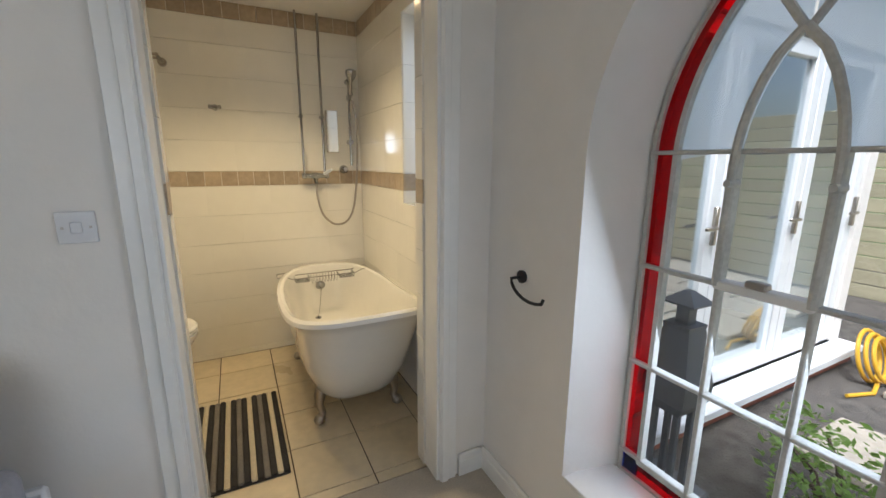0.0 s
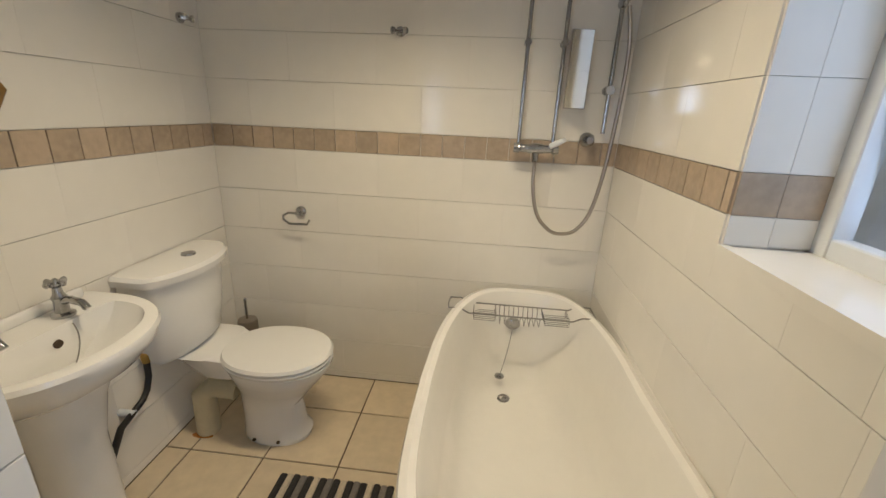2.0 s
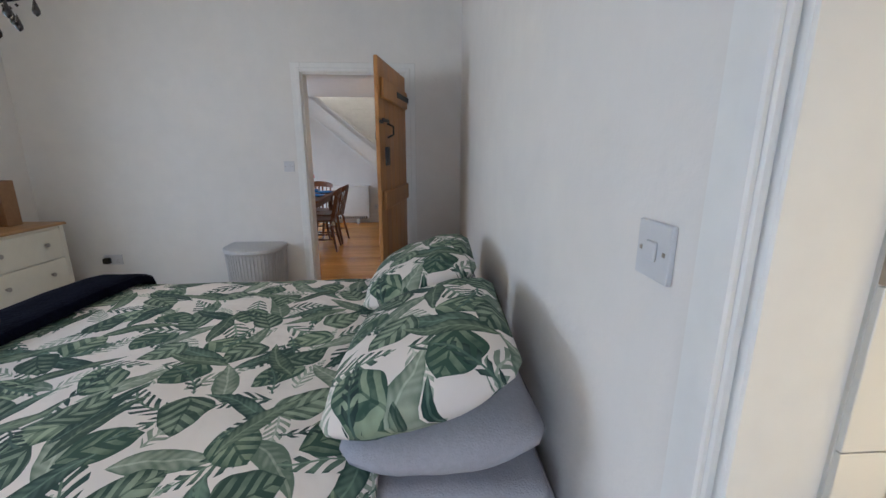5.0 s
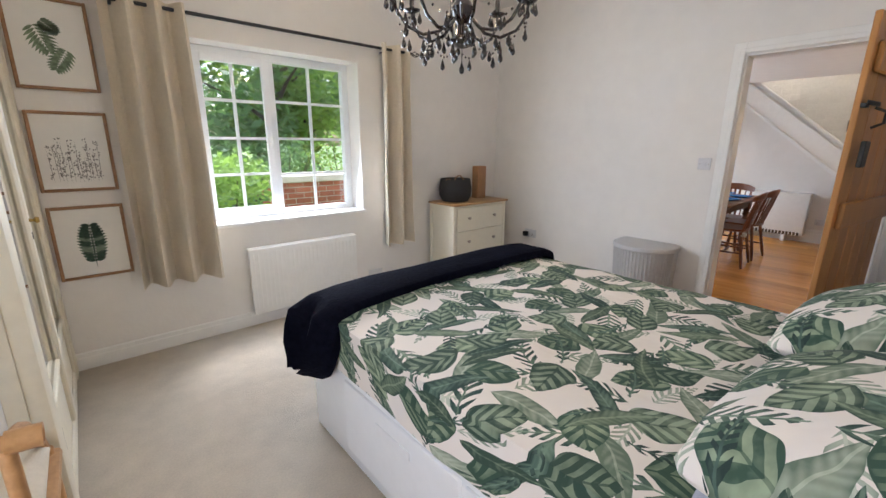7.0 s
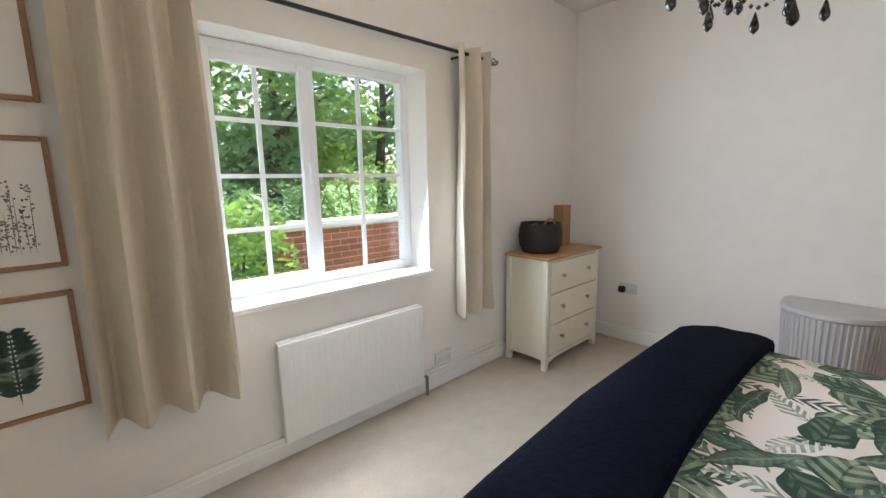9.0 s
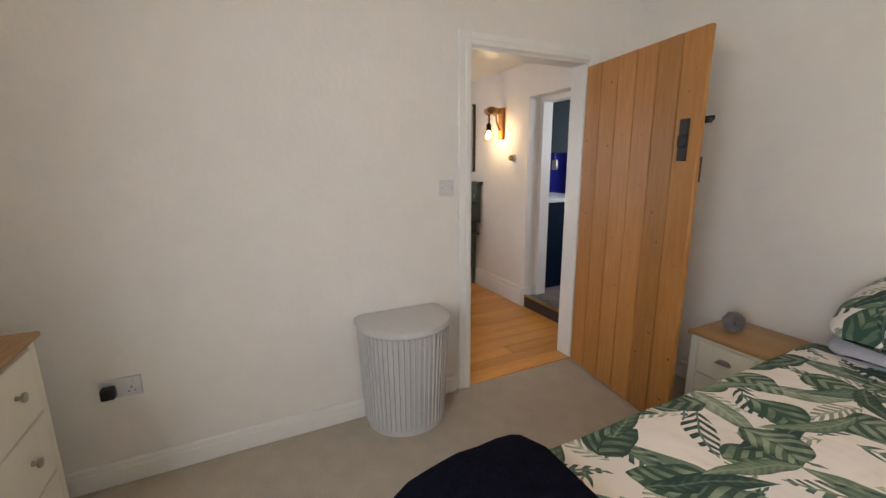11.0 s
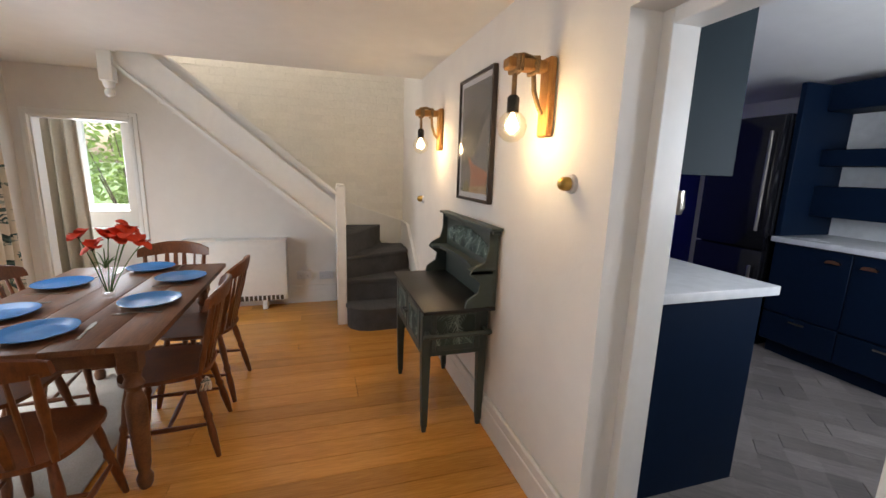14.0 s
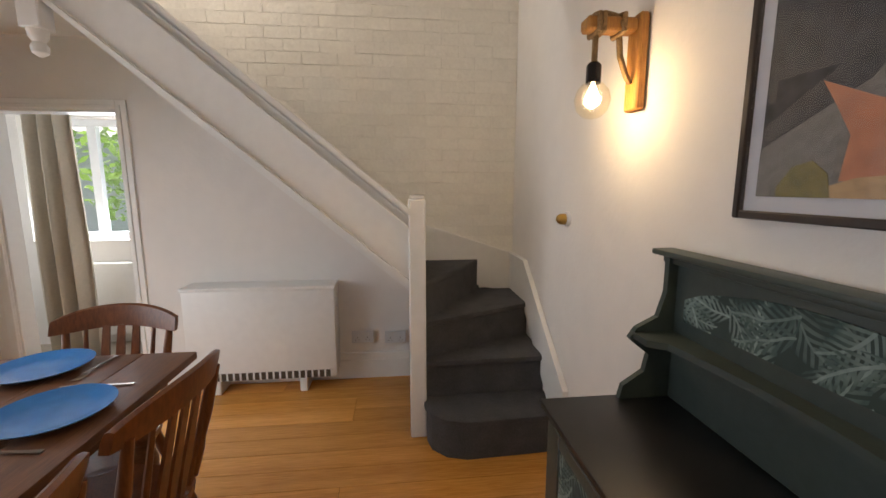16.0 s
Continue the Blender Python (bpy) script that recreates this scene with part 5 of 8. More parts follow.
socket((-1.8, -2.13, 0.19), (0, 1, 0), "white double socket above the skirting board")
socket((-3.43, -1.585, 0.45), (1, 0, 0), "white double socket beside the chest of drawers")
solid("plug", box(B(), -3.42, -3.375, -1.65, -1.6, 0.42, 0.47, 0.008, 2), PLASTICBLACK, "black plug in the wall socket", "plug")
t = thing("pipe_run", (-2.1, -2.11, 0.16), "white painted heating pipe along the skirting", "pipe")
part("pipe", tube(B(), [(-1.6, -2.1, 0.14), (-2.38, -2.1, 0.14)], 0.009, 8), GLOSS, t)


def bed():
    t = thing("bed", (-1.33, 0.35, 0), "white storage bed frame with a grey mattress", "bed")
    x0, x1, y0, y1 = -2.1, -0.565, -0.71, 1.4
    part("base", box(B(), x0, x1, y0, y1, 0.0, 0.44, 0.012, 2), WHITEBED, t)
    for y in (-0.02, 0.72):
        d = part("drawer_front", box(B(), x1 - 0.006, x1 + 0.008, y - 0.36, y + 0.36, 0.06, 0.4, 0.006), WHITEBED, t)
        part("finger_pull", box(B(), x1 + 0.006, x1 + 0.014, y - 0.11, y + 0.11, 0.3, 0.335, 0.006, 2), WHITEBED, d)
    part("mattress", box(B(), x0 + 0.02, x1 - 0.02, y0 + 0.02, y1 - 0.01, 0.44, 0.62, 0.05, 3), GREYLINEN, t)
    part("headboard", box(B(), x0, x1, y1 - 0.006, y1 + 0.03, 0.0, 0.5, 0.01), WHITEBED, t)
    return t


bed()


def duvet():
    t = thing("duvet", (-1.33, 0.2, 0.62), "duvet in a green tropical leaf print spread over the bed", "duvet")
    bm = B()
    nx, ny = 60, 64
    rows = []
    for j in range(ny + 1):
        y = -0.735 + (0.98 + 0.735) * j / ny
        row = []
        for i in range(nx + 1):
            u = -0.86 + 1.72 * i / nx
            x = -1.333 + u
            ed = abs(u) - 0.775
            z = 0.668 + 0.018 * noise.noise((x * 2.6, y * 2.6, 1.3)) + 0.007 * noise.noise((x * 7, y * 7, 4))
            z -= 0.02 * max(0, abs(u) / 0.775) ** 6
            if ed > 0:
                z -= ed * 1.7 + 0.01
                x = -1.333 + math.copysign(0.775 + ed * 0.15 + 0.008 * noise.noise((y * 6, z * 5, 0)), u)
            ey = -0.68 - y
            if ey > 0:
                z -= ey * 2.2
            row.append((x, y, z))
        rows.append(row)
    top = [[bm.verts.new(p) for p in r] for r in rows]
    low = [[bm.verts.new((p[0], p[1], p[2] - 0.03)) for p in r] for r in rows]
    for j in range(ny):
        for i in range(nx):
            bm.faces.new((top[j][i], top[j][i + 1], top[j + 1][i + 1], top[j + 1][i]))
            bm.faces.new((low[j][i], low[j + 1][i], low[j + 1][i + 1], low[j][i + 1]))
    for j in range(ny):
        bm.faces.new((top[j][0], top[j + 1][0], low[j + 1][0], low[j][0]))
        bm.faces.new((top[j][nx], low[j][nx], low[j + 1][nx], top[j + 1][nx]))
    for i in range(nx):
        bm.faces.new((top[0][i], low[0][i], low[0][i + 1], top[0][i + 1]))
        bm.faces.new((top[ny][i], top[ny][i + 1], low[ny][i + 1], low[ny][i]))
    part("cover", bm, DUVET, t)
    return t


duvet()


def pillow(at, rz, tilt, label="plump pillow in a green tropical leaf print", m=PILLOWCASE):
    t = thing("pillow", (0, 0, 0), label, "pillow", "pillows on the bed")
    bm = B()
    rings = []
    n = 18
    for j in range(n + 1):
        v = -1 + 2 * j / n
        ring = []
        for i in range(28):
            a = 2 * math.pi * i / 28
            c, s = math.cos(a), math.sin(a)
            e = (1 - abs(v) ** 2.6) ** 0.5
            x = 0.36 * math.copysign(abs(c) ** 0.7, c) * (0.75 + 0.25 * e)
            z = 0.1 * s * e * (0.85 + 0.15 * abs(s)) + 0.012 * noise.noise((x * 5, v * 3, s))
            ring.append(Vector((x, 0.25 * v, z)))
        rings.append(ring)
    loft(bm, rings)
    part("case", bm, m, t)
    t.matrix_world = pose(*at, tilt, 0, rz)
    return t


for px in (-0.95, -1.72):
    pillow((px, 1.13, 0.7), 1, 4, "plain grey pillow under the printed one", GREYLINEN)
    pillow((px + 0.01, 1.09, 0.83), -3, 20)


def throw():
    t = thing("throw_blanket", (-1.3, -0.6, 0.68), "navy fleece throw folded across the foot of the bed", "blanket")
    rings = []
    # along the bed's width: place, height, share of the fall over the foot, north and south edges
    path = [(-2.2, 0.460, 0.1, -0.44, -0.78), (-2.19, 0.590, 0.35, -0.44, -0.80), (-2.15, 0.675, 0.7, -0.44, -0.82), (-2.05, 0.705, 1, -0.44, -0.83), (-1.8, 0.712, 1, -0.45, -0.83), (-1.5, 0.708, 1, -0.46, -0.83), (-1.2, 0.712, 1, -0.46, -0.82), (-0.9, 0.710, 1, -0.45, -0.81),
            (-0.7, 0.705, 1, -0.43, -0.80), (-0.58, 0.690, 0.8, -0.41, -0.79), (-0.52, 0.645, 0.4, -0.39, -0.78), (-0.49, 0.570, 0.16, -0.38, -0.77), (-0.475, 0.490, 0.1, -0.4, -0.76), (-0.48, 0.420, 0.08, -0.46, -0.73), (-0.475, 0.370, 0.06, -0.54, -0.71)]
    fall = ((0.0, 0.0, -0.012), (0.02, 0.0, 0.004), (0.1, 0, 0.012), (0.22, 0, 0.016), (0.36, 0, 0.012), (0.5, 0, 0.014), (0.62, 0, 0.006), (0.74, 0, -0.004), (0.85, 0, -0.024), (0.94, 0, -0.055), (1, -0.01, -0.1), (1, -0.018, -0.14), (1, -0.02, -0.19), (1, -0.024, -0.23), (1, -0.026, -0.28))
    for k, (x, z, share, n0, s0) in enumerate(path):
        ring = []
        hang = k > 9
        for i, (f, dy, dz) in enumerate(fall):
            crease = 0.012 * noise.noise((x * 4, f * 5, 1.7)) + 0.01 * math.sin(f * 11 + x * 3) * (1.6 if hang else 0.35)
            drop = dz * share if dz < -0.02 else dz
            side = crease * (1.5 if hang else 0.0) + (0.02 * math.sin(f * 9) if hang else 0)
            ring.append(Vector((x + side, n0 + (s0 - n0) * f + dy * share + 0.008 * noise.noise((x * 6, i * 0.5, 4)), z + drop + (0 if hang else crease * 0.8))))
        low = [Vector((p.x - (0.03 if hang else -0.03 if k < 2 else 0), p.y + (0.022 if i > 9 and not hang else 0), p.z - (0.024 if i < 10 or hang else 0))) for i, p in enumerate(ring)]
        rings.append(ring + low[::-1])
    part("fleece", loft(B(), rings), NAVY, t)


throw()


def drawers(name, at, sx, sy, h, rows, label, handle, cols=2, turn=0):
    """A chest that faces +y, built about its base's middle."""
    t = thing(name, (0, 0, 0), label, "chest of drawers" if rows > 2 else "bedside cabinet")
    a, d = sx / 2, sy / 2
    part("carcass", box(B(), -a + 0.01, a - 0.01, -d, d - 0.012, 0.07, h - 0.02, 0.004), CHESTPAINT, t)
    for x in (-a + 0.02, a - 0.02):
        for y in (-d + 0.02, d - 0.02):
            part("leg", box(B(), x - 0.02, x + 0.02, y - 0.02, y + 0.02, 0, h - 0.022, 0.004), CHESTPAINT, t)
    part("top", box(B(), -a - 0.012, a + 0.012, -d - 0.006, d + 0.018, h - 0.02, h, 0.006, 2), OAKTOP, t)
    prism(bm := B(), [(-a + 0.04, 0.1), (-a + 0.04, 0.05), (-a + 0.12, 0.075), (a - 0.12, 0.075), (a - 0.04, 0.05), (a - 0.04, 0.1)], "y", d - 0.012, d)
    part("apron", bm, CHESTPAINT, t)
    step = (h - 0.02 - 0.12) / rows
    for r in range(rows):
        z0 = 0.105 + r * step
        dr = part("drawer", box(B(), -a + 0.045, a - 0.045, d - 0.016, d + 0.003, z0, z0 + step - 0.008, 0.003), CHESTPAINT, t)
        for x in ((-sx * 0.24, sx * 0.24) if cols == 2 else (0,)):
            z = z0 + step * 0.52
            if handle == "knob":
                bm = turned(B(), (x, d + 0.003, z), (x, d + 0.03, z), [(0, 0.008), (0.4, 0.006), (0.6, 0.015), (0.9, 0.016), (1, 0.008)], 14)
            else:
                bm = B()
                loft(bm, [[Vector((x + 0.035 * math.cos(math.pi * i / 10), d + 0.003 + q * 0.022, z + 0.022 * math.sin(math.pi * i / 10) * (1 - 0.3 * q))) for i in range(11)] for q in (0.0, 0.5, 1.0)], True, True)
            part("handle", bm, STEEL, dr, "steel " + ("knob" if handle == "knob" else "cup handle"))
    t.matrix_world = pose(*at, 0, 0, turn)
    return t


drawers("chest_of_drawers", (-2.795, -1.905, 0), 0.74, 0.36, 0.83, 3, "cream chest of drawers with an oak top", "knob")
drawers("bedside_cabinet", (-2.46, 1.23, 0), 0.36, 0.36, 0.5, 2, "cream bedside cabinet with an oak top beside the bed", "cup", 1, 180)
bm = B()
for i in range(420):
    a, b2 = random.uniform(0, 6.283), math.acos(random.uniform(-1, 1))
    d = Vector((math.sin(b2) * math.cos(a), math.sin(b2) * math.sin(a), math.cos(b2)))
    tube(bm, [Vector((-2.52, 1.2, 0.555)) + d * 0.015, Vector((-2.52, 1.2, 0.555)) + d * random.uniform(0.046, 0.056)], 0.003, 4, 0.004)
solid("pompom", bm, GREYPOM, "grey woollen pompom ball on the bedside cabinet", "ornament")

t = thing("basket", (-2.62, -1.92, 0.83), "black woven basket bag on the chest of drawers", "basket")
part("body", lathe(B(), (-2.62, -1.92, 0.83), [(0.11, 0), (0.13, 0.006), (0.156, 0.06), (0.162, 0.13), (0.15, 0.2), (0.146, 0.222), (0.136, 0.218), (0.145, 0.13), (0.11, 0.02)], 28), WICKER, t)
part("strap", tube(B(), arc((-2.52, -1.83, 1.04), (-2.62, -1.785, 1.02), (0.02, 0.02, 0.06)), 0.006, 8), KRAFT, t, "tan leather strap")
part("tag", box(B(), -2.53, -2.47, -1.89, -1.885, 1.045, 1.055, 0.001), KRAFT, t)
solid("box_file", box(B(), -3.07, -2.95, -2.02, -1.93, 0.83, 1.16, 0.004), KRAFT, "upright brown board box on the chest of drawers", "box")

t = thing("laundry_hamper", (-3.25, -0.33, 0), "pale grey ribbed half-round laundry hamper with lid", "laundry hamper")
def half_round(z, w, d, k=18):
    return [Vector((-3.42, -0.33 - w, z)), Vector((-3.42 + d * 0.35, -0.33 - w, z))] + [Vector((-3.42 + d * (0.35 + 0.65 * math.sin(math.pi * i / k)), -0.33 - w * math.cos(math.pi * i / k), z)) for i in range(1, k)] + [Vector((-3.42 + d * 0.35, -0.33 + w, z)), Vector((-3.42, -0.33 + w, z))]
part("body", loft(B(), [half_round(0, 0.21, 0.29), half_round(0.555, 0.232, 0.32)]), HAMPER, t)
for p, q in list(zip(half_round(0.03, 0.212, 0.292, 26), half_round(0.545, 0.234, 0.322, 26)))[1:-1]:
    part("rib", tube(B(), [p, q], 0.006, 6), HAMPER, t)
part("lid", loft(B(), [half_round(0.55, 0.24, 0.33), half_round(0.56, 0.246, 0.338), half_round(0.585, 0.243, 0.335), half_round(0.597, 0.21, 0.3)]), HAMPER, t)


def radiator():
    t = thing("radiator", (-1.13, -2.13, 0.1), "white panel radiator under the window", "radiator")
    x0, x1, z0, z1 = -1.58, -0.69, 0.1, 0.61
    part("panel", box(B(), x0, x1, -2.085, -2.06, z0, z1, 0.008, 2), GLOSS, t)
    for i in range(26):
        x = x0 + 0.03 + i * (x1 - x0 - 0.06) / 25
        part("rib", box(B(), x - 0.006, x + 0.006, -2.062, -2.0585, z0 + 0.04, z1 - 0.04, 0.003), GLOSS, t)
    part("top_grille", box(B(), x0 + 0.005, x1 - 0.005, -2.12, -2.085, z1 - 0.016, z1 + 0.004, 0.003), GLOSS, t)
    for x in (x0 + 0.15, x1 - 0.15):
        part("bracket", box(B(), x - 0.02, x + 0.02, -2.13, -2.085, z0 + 0.05, z1 - 0.05), STEEL, t)
    part("valve", tube(B(), [(x0 - 0.03, -2.075, 0.0), (x0 - 0.03, -2.075, 0.13), (x0, -2.075, 0.14)], 0.011, 10), CHROME, t)


radiator()


def garden_window():
    w = tagged(new("window_bedroom"), "white plastic two-light window with Georgian bars", "window", kind="structure")
    w.location = (-1.09, -2.33, 0.81)
    y0, y1 = -2.37, -2.31
    part("window_frame", frame_box(B(), "y", y0, y1, -1.7, -0.48, 0.8, 2.02, 0.055), UPVC, w)
    part("mullion", box(B(), -1.075, -1.02, y0, y1, 0.855, 1.965, 0.004), UPVC, w)
    part("casement", frame_box(B(), "y", y1 - 0.02, y1 + 0.012, -1.035, -0.53, 0.845, 1.975, 0.052), UPVC, w)
    for x0, x1, z0, z1 in ((-1.645, -1.075, 0.855, 1.965), (-1.02, -0.55, 0.875, 1.94)):
        g = part("pane", box(B(), x0, x1, -2.345, -2.339, z0, z1), GLASS, w)
        g.visible_shadow = False
        for i in (1, 2, 3):
            z = z0 + (z1 - z0) * i / 4
            part("glazing_bar", box(B(), x0, x1, -2.352, -2.332, z - 0.01, z + 0.01), UPVC, w)
        part("glazing_bar", box(B(), (x0 + x1) / 2 - 0.01, (x0 + x1) / 2 + 0.01, -2.353, -2.331, z0, z1), UPVC, w)
    part("handle", box(box(B(), -1.03, -1.0, -2.3, -2.29, 1.33, 1.42, 0.004), -1.02, -1.008, -2.29, -2.275, 1.36, 1.47, 0.004), UPVC, w)
    part("window_sill", box(B(), -1.72, -0.46, -2.31, -2.105, 0.785, 0.812, 0.006, 2), GLOSS, w)


garden_window()
t = thing("curtain_pole", (-1.08, -2.05, 2.14), "black iron curtain pole with cage finials", "curtain pole")
part("pole", tube(B(), [(-2.19, -2.05, 2.14), (0.03, -2.05, 2.14)], 0.011, 12), BLACKIRON, t)
for x in (-1.92, -0.12):
    part("bracket", tube(B(), [(x, -2.13, 2.12), (x, -2.06, 2.12), (x, -2.05, 2.135)], 0.008, 8), BLACKIRON, t)
for x, s in ((-2.19, -1), (0.03, 1)):
    bm = B()
    for k in range(4):
        a = k * math.pi / 2
        tube(bm, [(x + s * 0.09 * f, -2.05 + 0.022 * math.sin(math.pi * f) * math.cos(a + 3 * f), 2.14 + 0.022 * math.sin(math.pi * f) * math.sin(a + 3 * f)) for f in [i / 8 for i in range(9)]], 0.003, 6)
    part("cage_finial", bm, BLACKIRON, t)
for u0, u1, folds, ph in ((-0.47, -0.06, 3, 0.9), (-2.14, -1.86, 2, 2.2)):
    t = thing("curtain", ((u0 + u1) / 2, -2.05, 0.47), "cream linen eyelet curtain drawn open", "curtain", "bedroom curtains")
    part("drape", cloth(B(), u0, u1, 0.475, 2.175, -2.035, folds, 0.062, "x", 0.1, 0.006, ph), LINEN, t)


def botanical(z0, z1, kind):
    t = thing("framed_print", (0.16, -2.13, z0), {"monstera": "framed print of two green cheese-plant leaves", "reeds": "framed print of grey-green meadow grasses", "cactus": "framed print of one broad dark green leaf"}[kind], "picture", "three botanical prints")
    x0, x1 = -0.015, 0.33
    part("frame", frame_box(B(), "y", -2.13, -2.108, x0, x1, z0, z1, 0.017, 0.003), PICFRAME, t)
    part("paper", box(B(), x0 + 0.015, x1 - 0.015, -2.128, -2.116, z0 + 0.015, z1 - 0.015), PAPER, t)
    cx, cz = (x0 + x1) / 2, (z0 + z1) / 2
    Y = -2.1155

    def blade(bm, x, z, ang, ln, wd, notch=0):
        pts = []
        for i in range(17):
            f = i / 16
            w = wd * max(0.0, math.sin(math.pi * f ** 0.8)) * (1 - (0.35 if notch and i % 2 else 0))
            pts.append((f * ln, w))
        out = pts + [(a, -b) for a, b in pts[-2:0:-1]]
        c, s = math.cos(ang), math.sin(ang)
        vs = [bm.verts.new((x + a * c - b * s, Y, z + a * s + b * c)) for a, b in out]
        f = bm.faces.new(vs)
        g = bmesh.ops.extrude_face_region(bm, geom=[f])["geom"]
        bmesh.ops.translate(bm, verts=[v for v in g if isinstance(v, bmesh.types.BMVert)], vec=(0, 0.0008, 0))
    bm = B()
    if kind == "monstera":
        pale = B()
        for lx, lz, r, b2, turn in ((0.04, 0.03, 0.07, bm, 250), (-0.03, -0.07, 0.062, bm, 300), (0.0, 0.09, 0.04, pale, 220)):
            # split leaf: lobes in pairs along the rib
            a = math.radians(turn)
            for i in range(9):
                f = i / 8
                px, pz = cx + lx + math.cos(a) * r * 1.7 * (f - 0.5), cz + lz + math.sin(a) * r * 1.7 * (f - 0.5)
                for side in (-1, 1):
                    blade(b2, px, pz, a + side * (1.25 - 0.6 * f), r * (0.3 + 0.75 * math.sin(math.pi * (0.2 + 0.72 * f)) ** 0.8), 0.0075)
        part("leaf_drawing", bm, MIDINK, t)
        part("pale_leaf_drawing", pale, PALEINK, t)
    elif kind == "reeds":
        rr = random.Random(5)
        for i in range(13):
            x = cx + (i - 6) * 0.017 + rr.uniform(-0.005, 0.005)
            hh = rr.uniform(0.14, 0.27)
            blade(bm, x, z0 + 0.05, math.pi / 2 + rr.uniform(-0.05, 0.05), hh, 0.0012)
            for q in range(22):
                f = rr.uniform(0.1, 1)
                blade(bm, x + rr.uniform(-0.008, 0.008), z0 + 0.05 + hh * f, rr.uniform(0, 3.14), rr.uniform(0.006, 0.013), 0.003)
        part("grass_drawing", bm, GREYINK, t)
    else:
        pale = B()
        for i in range(13):
            zz = cz - 0.115 + i * 0.0175
            ln = 0.072 * math.sin(math.pi * (i + 3.0) / 17) ** 0.6 + 0.004
            for s in (0, math.pi):
                blade(pale if i in (3, 4, 7) else bm, cx, zz, s + (0.3 if s == 0 else -0.3), ln, 0.0125)
        blade(bm, cx, cz - 0.16, math.pi / 2, 0.28, 0.004)
        part("leaf_drawing", bm, LEAFINK, t)
        part("pale_leaf_drawing", pale, PALEINK, t)


botanical(1.645, 2.105, "monstera")
botanical(1.095, 1.535, "reeds")
botanical(0.575, 1.01, "cactus")


def chandelier():
    cx, cy = -1.2, -0.36
    t = thing("chandelier", (cx, cy, 1.7), "black crystal chandelier with lit candle bulbs", "chandelier")
    part("column", lathe(B(), (cx, cy, 1.78), [(0.01, 0), (0.05, 0.012), (0.06, 0.03), (0.035, 0.05), (0.022, 0.09), (0.04, 0.12), (0.05, 0.16), (0.025, 0.2), (0.015, 0.3), (0.03, 0.34), (0.01, 0.38)], 20), JET, t)
    part("chain", tube(B(), [(cx, cy, 2.15), (cx, cy, 2.72)], 0.007, 8), BLACKIRON, t)
    part("ceiling_rose", lathe(B(), (cx, cy, 2.69), [(0.02, 0), (0.06, 0.03), (0.065, 0.06)], 20), BLACKIRON, t)
    part("lowest_drop", lathe(B(), (cx, cy, 1.675), [(0.002, 0), (0.011, 0.008), (0.012, 0.018), (0.006, 0.036), (0.002, 0.05)], 12), JET, t)
    tube(bm := B(), [(cx, cy, 1.72), (cx, cy, 1.79)], 0.002, 6)
    part("drop_wire", bm, JET, t)
    n = 8
    bead = lathe(B(), (0, 0, 0), [(0.001, -0.006), (0.006, 0), (0.001, 0.006)], 6)
    bead_me = bpy.data.meshes.new("bead")
    bead.to_mesh(bead_me)
    bead.free()
    bead_me.materials.append(JET)
    drop = lathe(B(), (0, 0, 0), [(0.001, -0.052), (0.01, -0.043), (0.011, -0.034), (0.005, -0.012), (0.001, 0)], 10)
    finish(drop, True)
    drop_me = bpy.data.meshes.new("crystal_drop")
    drop.to_mesh(drop_me)
    drop.free()
    drop_me.materials.append(JET)

    def hang(nm, me, at, par):
        o = new(nm, me)
        o.parent = par
        o.location = Vector(at) - t.location
    for k in range(n):
        a = 2 * math.pi * k / n + 0.2
        d = Vector((math.cos(a), math.sin(a), 0))
        c = Vector((cx, cy, 0))
        pts = [c + d * r + Vector((0, 0, z)) for r, z in ((0.04, 1.9), (0.1, 1.845), (0.17, 1.83), (0.24, 1.86), (0.285, 1.92), (0.29, 1.965))]
        arm = part("arm", tube(B(), pts, 0.007, 8), JET, t)
        p = pts[-1]
        part("drip_pan", lathe(B(), p, [(0.012, 0), (0.038, 0.012), (0.04, 0.016), (0.012, 0.02)], 14), JET, arm)
        part("candle_tube", lathe(B(), p, [(0.011, 0.016), (0.011, 0.1), (0.006, 0.102)], 10), BLACKIRON, arm)
        part("bulb", lathe(B(), p, [(0.006, 0.1), (0.014, 0.118), (0.013, 0.135), (0.003, 0.16)], 12), CANDLEGLOW, arm)
        for j in range(5):
            aa = a + 2 * math.pi * (j - 2) / 5
            hang("crystal_drop", drop_me, p + Vector((0.036 * math.cos(aa), 0.036 * math.sin(aa), 0.006)), t)
        for j, q in enumerate((0.1, 0.17, 0.23)):
            z = 1.82 if j == 0 else 1.81
            hang("crystal_drop", drop_me, c + d * q + Vector((0, 0, z)), t)
        d2 = Vector((math.cos(a + math.pi / n), math.sin(a + math.pi / n), 0))
        hang("crystal_drop", drop_me, c + d2 * 0.17 + Vector((0, 0, 1.765)), t)
        hang("crystal_drop", drop_me, c + d2 * 0.27 + Vector((0, 0, 1.845)), t)
        # swags of beads between the arms
        e = Vector((math.cos(a + 2 * math.pi / n), math.sin(a + 2 * math.pi / n), 0))
        for i in range(1, 8):
            f = i / 8
            w = (d * 0.29).lerp(e * 0.29, f)
            hang("bead", bead_me, c + w + Vector((0, 0, 1.95 - 0.1 * math.sin(math.pi * f))), t)
            w = (d * 0.17).lerp(e * 0.17, f)
            hang("bead", bead_me, c + w + Vector((0, 0, 1.83 - 0.06 * math.sin(math.pi * f))), t)


chandelier()


